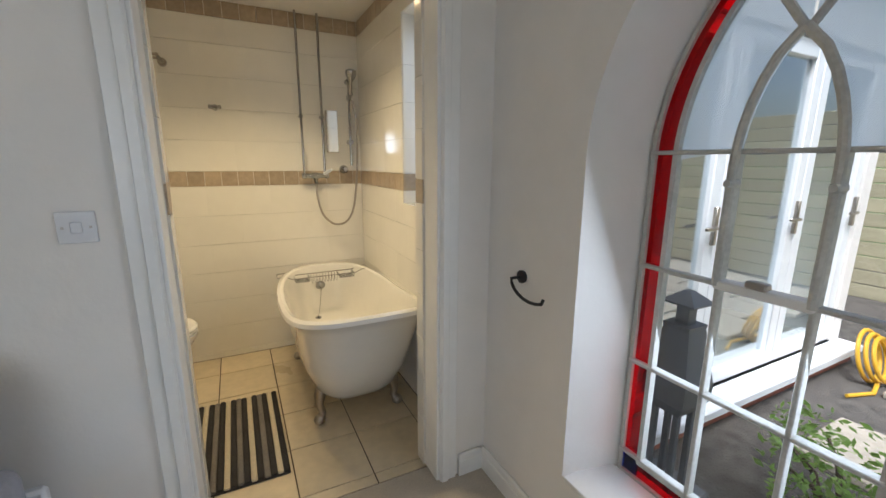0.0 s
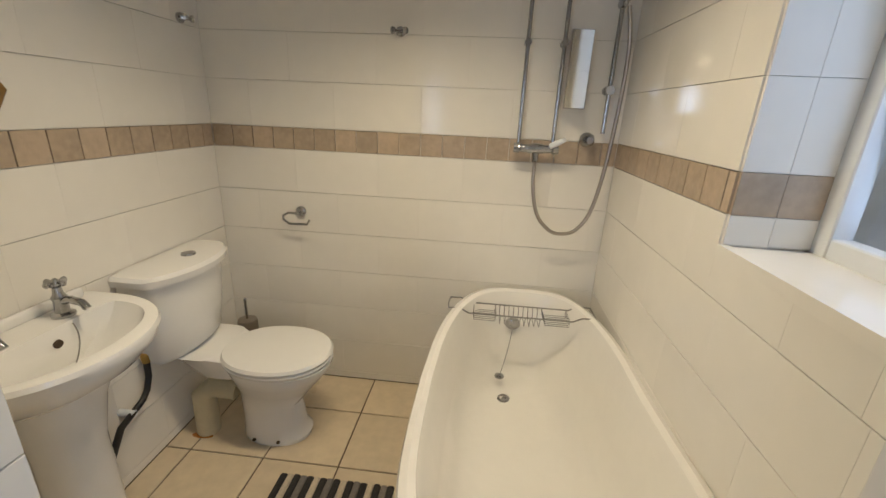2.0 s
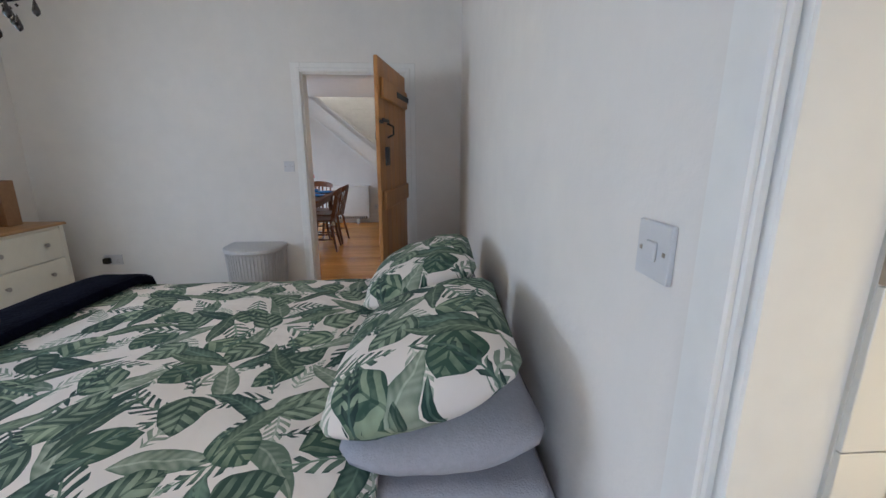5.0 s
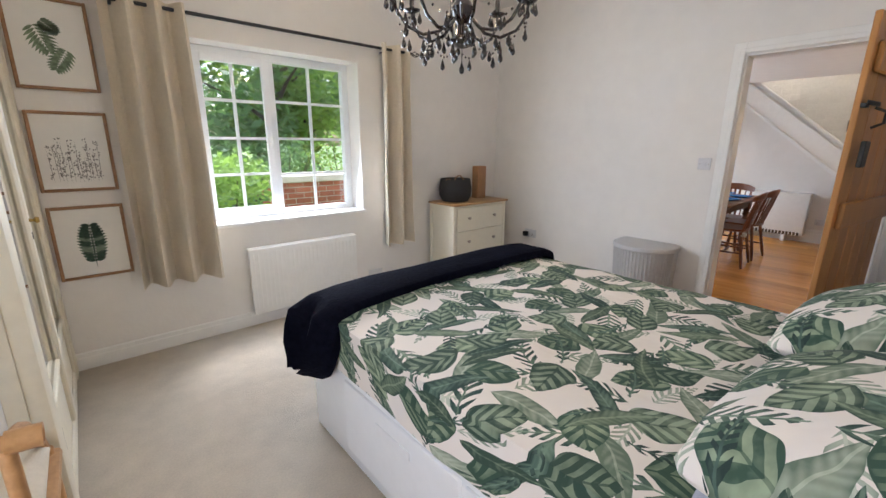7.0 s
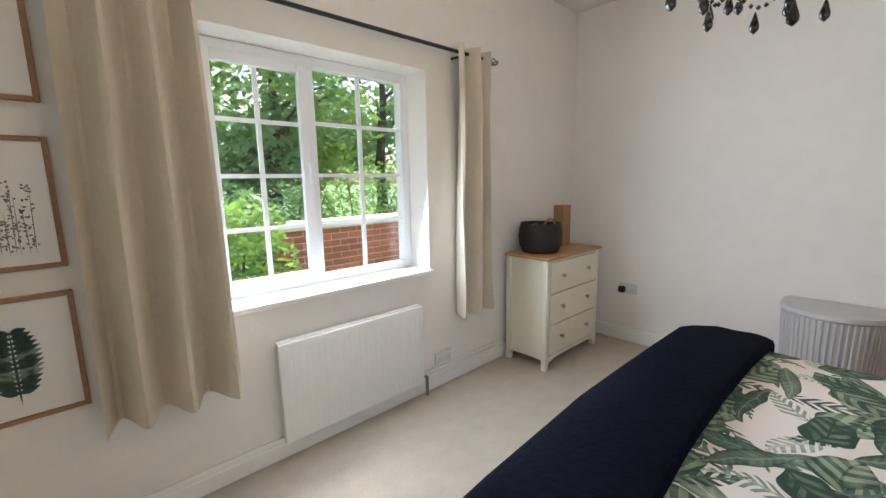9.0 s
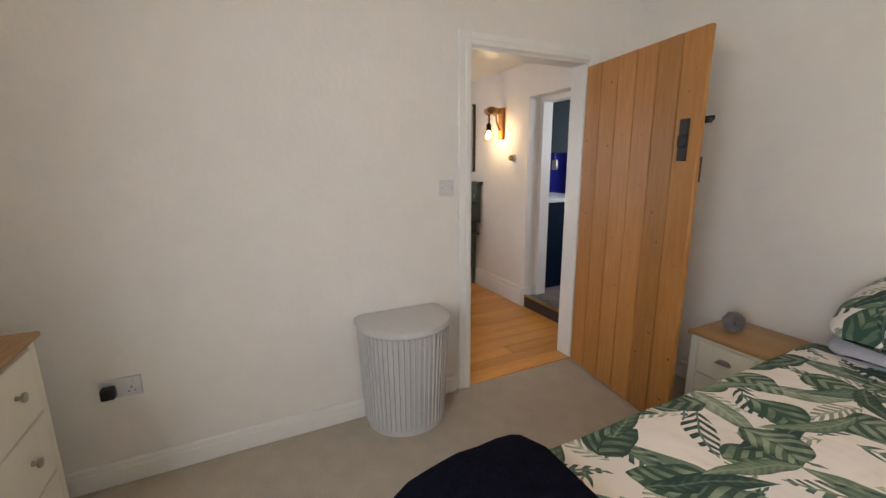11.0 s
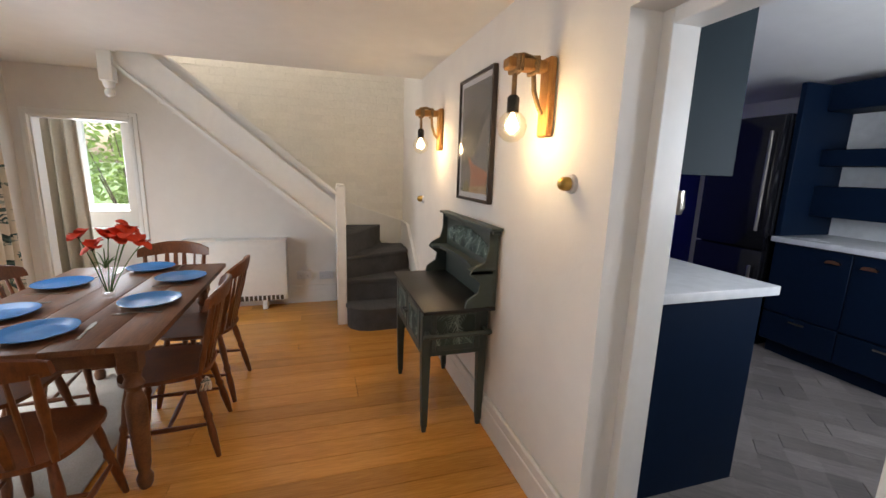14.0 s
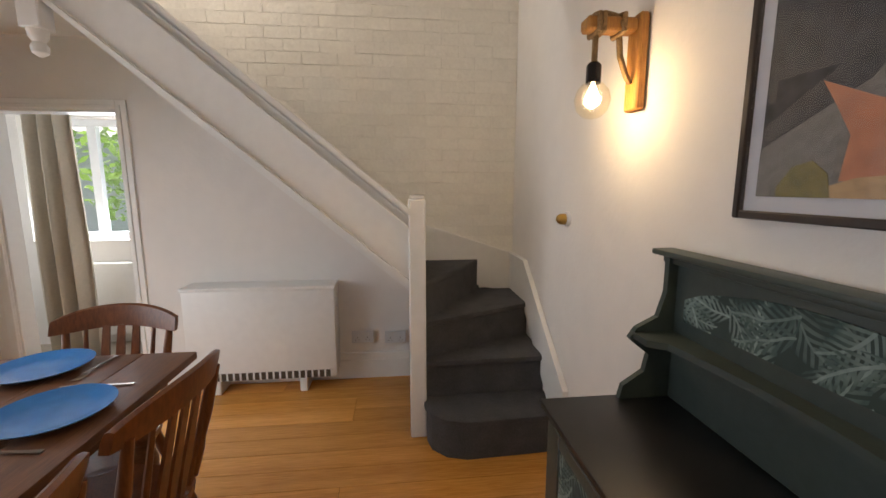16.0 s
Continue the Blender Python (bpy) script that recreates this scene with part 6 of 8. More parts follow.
def cupboard():
    """A built-in cupboard in the corner with a mirrored panel door."""
    t = thing("built_in_cupboard", (0.65, -1.36, 0), "tall cream built-in cupboard with a worn mirrored door", "cupboard")
    part("side_wall", box(B(), 0.36, 0.93, -0.68, -0.62, 0, 2.75), PLASTER, t)
    for x, w in ((0.385, 0.05), (0.5, 0.028)):
        part("side_moulding", box(B(), x, x + w, -0.62, -0.606, 0, 2.75, 0.006, 2), CREAM, t)
    part("corner_post", box(B(), 0.335, 0.4, -0.74, -0.615, 0, 2.3, 0.01, 2), CREAM, t)
    part("far_post", box(B(), 0.345, 0.4, -2.13, -1.98, 0, 2.3, 0.008), CREAM, t)
    part("head_board", box(B(), 0.345, 0.4, -1.98, -0.74, 2.14, 2.75, 0.008), CREAM, t)
    door = part("door", frame_box(B(), "x", 0.35, 0.385, -1.97, -0.75, 0.03, 2.13, 0.07, 0.006), CREAM, t)
    part("centre_stile", box(B(), 0.342, 0.38, -1.4, -1.32, 0.1, 2.06, 0.008), CREAM, door)
    for y0, y1 in ((-1.9, -1.4), (-1.32, -0.82)):
        part("mirror_panel", box(B(), 0.366, 0.372, y0, y1, 0.42, 2.06), MIRROR, door)
        part("beading", frame_box(B(), "x", 0.346, 0.366, y0, y1, 0.42, 2.06, 0.018, 0.006), CREAM, door)
        part("lower_panel", box(B(), 0.36, 0.372, y0, y1, 0.1, 0.42, 0.006), CREAM, door)
    for z in (0.3, 1.05, 1.9):
        part("hinge", box(B(), 0.338, 0.348, -0.765, -0.742, z, z + 0.09, 0.002), BLACKIRON, door)
    part("knob", turned(B(), (0.342, -1.36, 1.05), (0.31, -1.36, 1.05), [(0, 0.008), (0.4, 0.006), (0.7, 0.015), (1, 0.01)], 12), BRASS, door)
    part("keyhole", box(B(), 0.34, 0.343, -1.366, -1.354, 0.97, 1.0), BLACKIRON, door)


cupboard()


def rattan_chair():
    t = thing("rattan_chair", (0.62, -0.3, 0), "rattan chair with a curved back rail beside the cupboard", "chair")
    for x, y, h in ((0.36, -0.11, 0.75), (0.86, -0.11, 0.75), (0.36, -0.55, 0.45), (0.86, -0.55, 0.45)):
        part("leg", tube(B(), [(x, y, 0), (x, y, h)], 0.016, 10), RATTAN, t)
    part("back_rail", tube(B(), arc((0.3, -0.11, 0.74), (0.9, -0.11, 0.74), (0, 0.03, 0.03)), 0.018, 10), RATTAN, t)
    part("lower_rail", tube(B(), arc((0.36, -0.11, 0.58), (0.86, -0.11, 0.58), (0, 0.03, 0.01)), 0.012, 8), RATTAN, t)
    part("wrapped_joint", tube(B(), [(0.3, -0.11, 0.74), (0.36, -0.11, 0.745)], 0.026, 10), RATTAN, t)
    part("seat", box(B(), 0.33, 0.89, -0.58, -0.1, 0.4, 0.43, 0.012, 2), RATTAN, t)
    part("cushion", box(B(), 0.35, 0.87, -0.56, -0.14, 0.43, 0.5, 0.03, 3), LINEN, t)
    part("side_brace", tube(B(), arc((0.36, -0.11, 0.72), (0.36, -0.55, 0.44), (0, 0, 0.08)), 0.012, 8), RATTAN, t)


rattan_chair()


def gothic_window():
    w = tagged(new("window_gothic"), "iron pointed-arch window with red border glass", "window", kind="structure")
    w.location = (1.15, 0.52, 0.33)
    X0, X1 = 1.135, 1.16
    lo, hi, sp = GY0, GY1, GS
    mid = (lo + hi) / 2

    def outline(inset, k=16, base=GZ0 + 0.0):
        half = (hi - lo) / 2 - inset
        pts = [(mid + half, base + inset), (mid + half, sp)]
        top = 2 * (hi - lo) / 2 * 0.84
        zs = [sp + (top - inset * 1.2) * i / k for i in range(1, k)]
        right = [(mid + max(0.0, arch_half(z, lo, hi, sp) - inset), z) for z in zs]
        right = [p for p in right if p[0] > mid + 0.004]
        apex = (mid, right[-1][1] + 0.02)
        pts += right + [apex]
        pts += [(2 * mid - y, z) for y, z in reversed(right)] + [(mid - half, sp), (mid - half, base + inset)]
        return pts

    def band(i0, i1, x0, x1, m, nm, lab=""):
        a, b = outline(i0), outline(i1)
        n = min(len(a), len(b))
        a = a[:n // 2] + a[-(n - n // 2):]
        b = b[:n // 2] + b[-(n - n // 2):]
        bm = B()
        loft(bm, [[Vector((x, *p)) for p in q] for x, q in ((x0, a), (x1, a), (x1, b), (x0, b), (x0, a))], False, False)
        return part(nm, bm, m, w, lab, smooth=False)
    band(0.0, 0.014, X0, X1 + 0.01, OLDPAINT, "window_frame")
    band(0.07, 0.085, X0, X1, OLDPAINT, "border_bar")
    red = band(0.014, 0.07, 1.147, 1.15, REDGLASS, "red_pane", "ruby red border glass")
    red.visible_shadow = False
    inner = outline(0.085)
    g = part("pane", prism(B(), inner, "x", 1.146, 1.15), GLASS, w, smooth=False)
    g.visible_shadow = False
    for z in (0.42, 0.76, 1.09, 1.44):
        h = arch_half(z, lo, hi, sp)
        part("glazing_bar", box(B(), X0 - 0.006, X1, mid - h, mid + h, z - 0.006, z + 0.006, 0.003), OLDPAINT, w)
    for s in (-1, 1):
        part("glazing_bar", box(B(), X0 - 0.006, X1, mid + s * 0.105 - 0.0065, mid + s * 0.105 + 0.0065, GZ0, 1.44, 0.003), OLDPAINT, w)
        pts = []
        for i in range(13):
            z = 1.09 + (1.705 - 1.09) * i / 12
            hw = 0.105 if z < 1.4 else 0.105 * max(0.0, 1 - ((z - 1.4) / 0.305) ** 2) ** 0.75
            pts.append((X0 - 0.012, mid + s * hw, z))
        part("casement_arch", tube(B(), pts, 0.011, 8), OLDPAINT, w)
        part("stop", turned(B(), (X0 - 0.03, mid + s * 0.105, 1.36), (X0 + 0.01, mid + s * 0.105, 1.36), [(0, 0.009), (0.4, 0.014), (1, 0.014)], 10), OLDPAINT, w)
        # tracery curving from the inner arch to the sides
        part("tracery", tube(B(), [(X0, mid + s * (0.003 + 0.16 * f), 1.7 + 0.24 * f) for f in [i / 5 for i in range(6)]], 0.01, 8), OLDPAINT, w)
        edge = [(mid + s * max(0.003, p[1] * s - mid * s), p[2]) for p in pts if p[2] > 1.42]
        rim = [(mid + s * max(0.004, arch_half(z, lo, hi, sp) - 0.086), z) for z in [1.42 + 0.03 * i for i in range(30)] if arch_half(z, lo, hi, sp) > 0.092]
        fp = part("frosted_pane", prism(B(), edge + [(mid + s * 0.003, rim[-1][1])] + rim[::-1], "x", 1.151, 1.154), FROST, w, "obscured white glass", smooth=False)
        fp.visible_shadow = False
    part("casement_sill", box(B(), X0 - 0.02, X1, mid - 0.11, mid + 0.11, 1.08, 1.105, 0.004), GLOSS, w)
    part("fastener", box(B(), X0 - 0.03, X0, mid - 0.02, mid + 0.03, 1.105, 1.125, 0.005), STEEL, w)
    for y in (lo + 0.04, hi - 0.04):
        part("corner_pane", box(B(), 1.14, 1.145, y - 0.03, y + 0.03, GZ0 + 0.02, GZ0 + 0.085), BLUEGLASS, w, "cobalt blue corner glass")
    part("window_sill", box(B(), 0.925, 1.135, GY0 - 0.05, GY1 + 0.05, GZ0 - 0.015, GZ0 + 0.008, 0.006, 2), GLOSS, w)


gothic_window()


# ---- dining room things ----
def dining_chair():
    """Faces +y, about its base's middle."""
    t = thing("dining_chair", (0, 0, 0), "chestnut wooden farmhouse chair with a slatted back", "chair", "chairs round the table")
    bm = B()
    rings = []
    for z, f in ((0.42, 0.93), (0.428, 1.0), (0.448, 1.0), (0.455, 0.95)):
        rings.append([Vector((p.x * (1 + 0.08 * p.y / 0.2), p.y, z - (0.008 if z > 0.45 else 0))) for p in oval(0, 0, z, 0.21 * f, 0.2 * f, 3.4, 28)])
    loft(bm, rings)
    part("seat", bm, CHAIRWOOD, t)
    prof = [(0, 0.012), (0.12, 0.016), (0.3, 0.019), (0.45, 0.015), (0.5, 0.021), (0.55, 0.015), (0.75, 0.02), (1, 0.014)]
    feet = {}
    for sx in (-1, 1):
        for sy in (-1, 1):
            foot, top = Vector((sx * 0.205, sy * 0.2 - (0.02 if sy < 0 else 0), 0)), Vector((sx * 0.14, sy * 0.14, 0.43))
            feet[sx, sy] = (foot, top)
            part("leg", turned(B(), foot, top, prof), CHAIRWOOD, t)
    mid = {}
    for sx in (-1, 1):
        p, q = feet[sx, -1][0].lerp(feet[sx, -1][1], 0.4), feet[sx, 1][0].lerp(feet[sx, 1][1], 0.4)
        mid[sx] = p.lerp(q, 0.5)
        part("stretcher", turned(B(), p, q, [(0, 0.008), (0.5, 0.013), (1, 0.008)], 10), CHAIRWOOD, t)
    part("stretcher", turned(B(), mid[-1], mid[1], [(0, 0.008), (0.5, 0.013), (1, 0.008)], 10), CHAIRWOOD, t)
    for sx in (-1, 1):
        part("back_post", turned(B(), (sx * 0.165, -0.16, 0.44), (sx * 0.19, -0.245, 0.8), [(0, 0.012), (0.25, 0.016), (0.35, 0.012), (0.6, 0.017), (1, 0.012)], 10), CHAIRWOOD, t)
        part("spindle", turned(B(), (sx * 0.11, -0.175, 0.44), (sx * 0.125, -0.258, 0.8), [(0, 0.007), (0.5, 0.01), (1, 0.007)], 8), CHAIRWOOD, t)
    for x in (-0.055, 0.0, 0.055):
        bm = B()
        loft(bm, [[Vector((x + a * w, -0.18 - 0.085 * f + b * 0.005, 0.44 + 0.36 * f)) for a, b in ((-1, -1), (1, -1), (1, 1), (-1, 1))] for f, w in ((0, 0.011), (0.35, 0.02), (0.6, 0.016), (1, 0.012))])
        part("slat", bm, CHAIRWOOD, t)
    rings = []
    for i in range(17):
        u = -1 + 2 * i / 16
        y, z, h = -0.285 + 0.06 * u * u, 0.838 - 0.03 * u * u, 0.043 - 0.016 * u ** 4
        rings.append([Vector((u * 0.225, y + a * 0.012 - b * 0.01, z + b * h)) for a, b in ((-1, -1), (1, -1), (1.2, 0), (1, 0.85), (0.2, 1), (-0.8, 0.9), (-1.1, 0))])
    part("top_rail", loft(B(), rings), CHAIRWOOD, t)
    return t


first_chair = dining_chair()
for x, y, rz in ((-6.17, -0.3, 176), (-6.52, -0.58, -88), (-6.07, -0.98, 4), (-5.56, -0.98, -4), (-5.08, -0.62, 92)):
    copy_thing(first_chair, pose(x, y, 0, 0, 0, rz))
first_chair.matrix_world = pose(-5.63, -0.31, 0, 0, 0, 183)
bm = B()
for k in range(3):
    tube(bm, arc((-5.47 + 0.03 * k, -0.12, 0.42), (-5.42, -0.09 - 0.02 * k, 0.38), (0.01, 0.01, 0.02)), 0.008, 6)
solid("cushion_tie", bm, LEAFCURTAIN, "green and white cushion tie knotted on the chair", "cushion tie")


def dining_table():
    x0, x1, y0, y1, h = -6.6, -5.15, -1.13, -0.22, 0.745
    t = thing("dining_table", ((x0 + x1) / 2, (y0 + y1) / 2, 0), "dark oak farmhouse table with turned legs", "table")
    n = 5
    for i in range(n):
        a, b = y0 + (y1 - y0) * i / n, y0 + (y1 - y0) * (i + 1) / n
        part("top_board", box(B(), x0, x1, a + 0.0006, b - 0.0006, h - 0.028, h, 0.004, 2), TABLEWOOD, t)
    fx, fy = 0.13, 0.11
    for a, b, c, d in ((x0 + fx, x1 - fx, y0 + fy, y0 + fy + 0.022), (x0 + fx, x1 - fx, y1 - fy - 0.022, y1 - fy), (x0 + fx, x0 + fx + 0.022, y0 + fy + 0.022, y1 - fy - 0.022), (x1 - fx - 0.022, x1 - fx, y0 + fy + 0.022, y1 - fy - 0.022)):
        part("apron", box(B(), a, b, c, d, h - 0.14, h - 0.028, 0.003), TABLEWOOD, t)
    for x in (x0 + fx + 0.02, x1 - fx - 0.02):
        for y in (y0 + fy + 0.02, y1 - fy - 0.02):
            bm = box(B(), x - 0.04, x + 0.04, y - 0.04, y + 0.04, h - 0.17, h - 0.028, 0.004)
            lathe(bm, (x, y, 0), [(0.022, 0), (0.03, 0.02), (0.034, 0.05), (0.022, 0.08), (0.03, 0.12), (0.04, 0.3), (0.042, 0.42), (0.026, 0.48), (0.042, 0.51), (0.03, 0.54), (0.04, 0.58)], 20)
            part("leg", bm, TABLEWOOD, t)


dining_table()
TT = 0.745
PL = [(-5.71, -0.42, 90), (-6.18, -0.41, 90), (-6.46, -0.65, 180), (-6.14, -0.95, 270), (-5.63, -0.94, 270), (-5.37, -0.68, 0)]
plate = thing("dinner_plate", (0, 0, 0), "round blue glazed dinner plate laid on the table", "plate", "six place settings")
part("dish", lathe(B(), (0, 0, 0), [(0.07, 0), (0.08, 0.004), (0.1, 0.008), (0.136, 0.02), (0.138, 0.023), (0.132, 0.0225), (0.1, 0.012), (0.085, 0.0085), (0.03, 0.008)], 36), BLUEGLAZE, plate)
knife = thing("table_knife", (0, 0, 0), "steel table knife beside a blue plate", "knife", "six place settings")
bm = B()
loft(bm, [[Vector((x + a * w, b, c * 0.0016 + 0.002)) for a, c in ((-1, -1), (1, -1), (1, 1), (-1, 1))] for b, w, x in ((-0.1, 0.006, 0), (-0.02, 0.005, 0), (0.0, 0.005, 0), (0.02, 0.009, 0.002), (0.08, 0.009, 0.002), (0.11, 0.002, 0.004))])
part("blade", bm, STEEL, knife)
fork = thing("table_fork", (0, 0, 0), "steel table fork beside a blue plate", "fork", "six place settings")
bm = B()
loft(bm, [[Vector((a * w, b, c * 0.0016 + z)) for a, c in ((-1, -1), (1, -1), (1, 1), (-1, 1))] for b, w, z in ((-0.1, 0.007, 0.002), (-0.03, 0.004, 0.006), (0.03, 0.004, 0.008), (0.05, 0.011, 0.005))])
part("handle", bm, STEEL, fork)
for i in range(4):
    bm = tube(B(), [(-0.009 + i * 0.006, 0.048, 0.005), (-0.009 + i * 0.006, 0.075, 0.003), (-0.009 + i * 0.006, 0.1, 0.006)], 0.0014, 5)
    part("tine", bm, STEEL, fork)
rnd2 = random.Random(11)
for k, (x, y, rz) in enumerate(PL):
    out = Vector((math.sin(radians(rz)), 0, 0))
    m0 = pose(x, y, TT, 0, 0, rz + 90)
    for ob, dx in ((plate, 0.0), (fork, -0.165), (knife, 0.165)):
        m = m0 @ pose(dx, -0.02, 0, 0, 0, rnd2.uniform(-8, 8))
        if k == 0:
            ob["m"] = [v for r in m for v in r]
        else:
            copy_thing(ob, m)
for ob in (plate, fork, knife):
    v = list(ob["m"])
    del ob["m"]
    ob.matrix_world = Matrix((v[0:4], v[4:8], v[8:12], v[12:16]))


def vase():
    cx, cy = -5.891, -0.651
    t = thing("flower_vase", (cx, cy, TT), "clear glass vase with red poppies", "vase")
    part("glass", lathe(B(), (cx, cy, TT), [(0.03, 0), (0.034, 0.004), (0.035, 0.06), (0.03, 0.125), (0.034, 0.15), (0.031, 0.15), (0.027, 0.125), (0.031, 0.02), (0.02, 0.015)], 24), GLASS, t)
    rr = random.Random(3)
    for k, (dx, dy, dz) in enumerate(((0.0, -0.1, 0.31), (0.03, -0.035, 0.25), (-0.03, 0.015, 0.3), (0.02, 0.09, 0.3), (0.04, 0.13, 0.32), (0.0, 0.17, 0.27), (-0.03, 0.11, 0.34))):
        top = Vector((cx + dx, cy + dy, TT + dz))
        part("stem", tube(B(), arc((cx + dx * 0.1, cy + dy * 0.1, TT + 0.02), top, (0, 0, 0.02)), 0.0028, 6), STEM, t)
        bm = B()
        side = Vector((dx + 0.02, dy, 0)).normalized()
        lean = Vector((0, 0, -0.04))
        for i in range(7):
            a = i * 0.9 + rr.random()
            n = Vector((math.cos(a), math.sin(a), 0.0))
            s = Vector((-n.y, n.x, 0))
            rings = []
            for f in (0.0, 0.35, 0.7, 1.0):
                p = top + n * 0.049 * f + lean * f * n.dot(side) + Vector((0, 0, 0.026 * math.sin(f * 2.5) + 0.008 * rr.random()))
                w = 0.034 * math.sin(0.35 + f * 2.3)
                rings.append([p - s * w + Vector((0, 0, 0.005)), p, p + s * w + Vector((0, 0, 0.005)), p + Vector((0, 0, 0.0016))])
            loft(bm, rings)
        fl = part("poppy", bm, POPPY, t, "red poppy flower")
        part("poppy_centre", lathe(B(), top, [(0.004, 0), (0.01, 0.008), (0.006, 0.018)], 8), DARKGROUT, fl)
    for i in range(9):
        a = rr.uniform(0, 6.28)
        p = Vector((cx, cy, TT + 0.15))
        q = p + Vector((math.cos(a) * 0.06, math.sin(a) * 0.06, rr.uniform(0.02, 0.12)))
        part("leaf", tube(B(), arc(p, q, (0, 0, 0.02)), 0.004, 5, 0.001), STEM, t)


vase()


def washstand():
    x0, x1, y0, y1, h = -6.12, -5.26, 0.93, 1.325, 0.75
    t = thing("washstand", ((x0 + x1) / 2, 1.15, 0), "grey-green painted washstand with palm print panels and black top", "washstand")
    part("top", box(B(), x0, x1, y0, y1, h - 0.02, h, 0.005, 2), BLACKTOP, t)
    a, b, c, d = x0 + 0.03, x1 - 0.09, y0 + 0.02, y1 - 0.005
    part("body", box(B(), a, b, c, d, 0.46, h - 0.02, 0.004), GREENPAINT, t)
    for x in (a + 0.022, b - 0.022):
        for y in (c + 0.022, d - 0.022):
            bm = B()
            loft(bm, [[Vector((x + u * w, y + v * w, z)) for u, v in ((-1, -1), (1, -1), (1, 1), (-1, 1))] for z, w in ((0, 0.011), (0.03, 0.013), (0.035, 0.016), (0.44, 0.024), (0.7, 0.024))])
            part("leg", bm, GREENPAINT, t, smooth=False)
    for i in range(2):
        u0 = a + 0.05 + i * (b - a - 0.08) / 2
        u1 = u0 + (b - a - 0.12) / 2
        dr = part("door", frame_box(B(), "y", c - 0.008, c, u0, u1, 0.49, h - 0.04, 0.04, 0.003), GREENPAINT, t)
        part("panel", box(B(), u0 + 0.04, u1 - 0.04, c - 0.004, c, 0.53, h - 0.08), PALMTILE, dr, "palm print panel")
        part("knob", turned(B(), (u1 - 0.02 if i == 0 else u0 + 0.02, c - 0.008, 0.61), (u1 - 0.02 if i == 0 else u0 + 0.02, c - 0.028, 0.61), [(0, 0.005), (0.5, 0.005), (0.7, 0.011), (1, 0.008)], 10), BLACKIRON, dr)
    e = part("end_frame", frame_box(B(), "x", b, b + 0.008, c + 0.045, d - 0.045, 0.49, h - 0.03, 0.03, 0.003), GREENPAINT, t)
    part("end_panel", box(B(), b, b + 0.004, c + 0.075, d - 0.075, 0.52, h - 0.06), PALMTILE, e, "palm print panel")
    part("towel_rail", turned(B(), (b + 0.06, c - 0.01, 0.6), (b + 0.06, d + 0.0, 0.6), [(0, 0.012), (0.05, 0.018), (0.1, 0.012), (0.5, 0.013), (0.9, 0.012), (0.95, 0.018), (1, 0.012)], 12), GREENPAINT, t)
    for y in (c + 0.02, d - 0.03):
        part("rail_arm", box(B(), b, b + 0.07, y - 0.012, y + 0.012, 0.585, 0.615, 0.006), GREENPAINT, t)
    # upstand with a shelf, scrolled ends and a moulded cornice
    zb, zt = h, 1.16
    part("back_board", box(B(), x0 + 0.01, x1 - 0.01, y1 - 0.022, y1 + 0.002, zb, zt, 0.003), GREENPAINT, t)
    part("cornice", box(box(B(), x0 - 0.04, x1 + 0.03, y1 - 0.06, y1 + 0.008, zt, zt + 0.016, 0.004, 2), x0 - 0.015, x1 + 0.01, y1 - 0.04, y1 + 0.006, zt - 0.02, zt, 0.004, 2), GREENPAINT, t)
    part("splash_panel", prism(B(), [(x0 + 0.07, 0.99), (x1 - 0.07, 0.99)] + [(x1 - 0.07 - (x1 - x0 - 0.14) * i / 14, 1.05 + 0.07 * max(0.0, math.sin(math.pi * i / 14)) ** 0.7) for i in range(15)], "y", y1 - 0.027, y1 - 0.02), PALMTILE, t, "palm print panel")
    part("shelf", prism(B(), [(x0 + 0.01, y1 - 0.02), (x1 - 0.01, y1 - 0.02), (x1 - 0.01, y1 - 0.14), (x1 - 0.09, y1 - 0.14)] + [(x1 - 0.12 - (x1 - x0 - 0.24) * i / 12, y1 - 0.1 + 0.03 * math.sin(math.pi * i / 12)) for i in range(13)] + [(x0 + 0.09, y1 - 0.14), (x0 + 0.01, y1 - 0.14)], "z", 0.93, 0.948), GREENPAINT, t)
    for x in (x0 + 0.01, x1 - 0.028):
        prof = [(y1 - 0.02, zb), (y1 - 0.17, zb), (y1 - 0.16, zb + 0.04), (y1 - 0.1, zb + 0.08), (y1 - 0.09, zb + 0.13), (y1 - 0.14, zb + 0.17), (y1 - 0.15, 0.93), (y1 - 0.13, 0.96), (y1 - 0.07, 0.99), (y1 - 0.05, 1.06), (y1 - 0.05, zt), (y1 - 0.02, zt)]
        part("scroll_end", prism(B(), prof, "x", x, x + 0.018), GREENPAINT, t, smooth=False)


washstand()


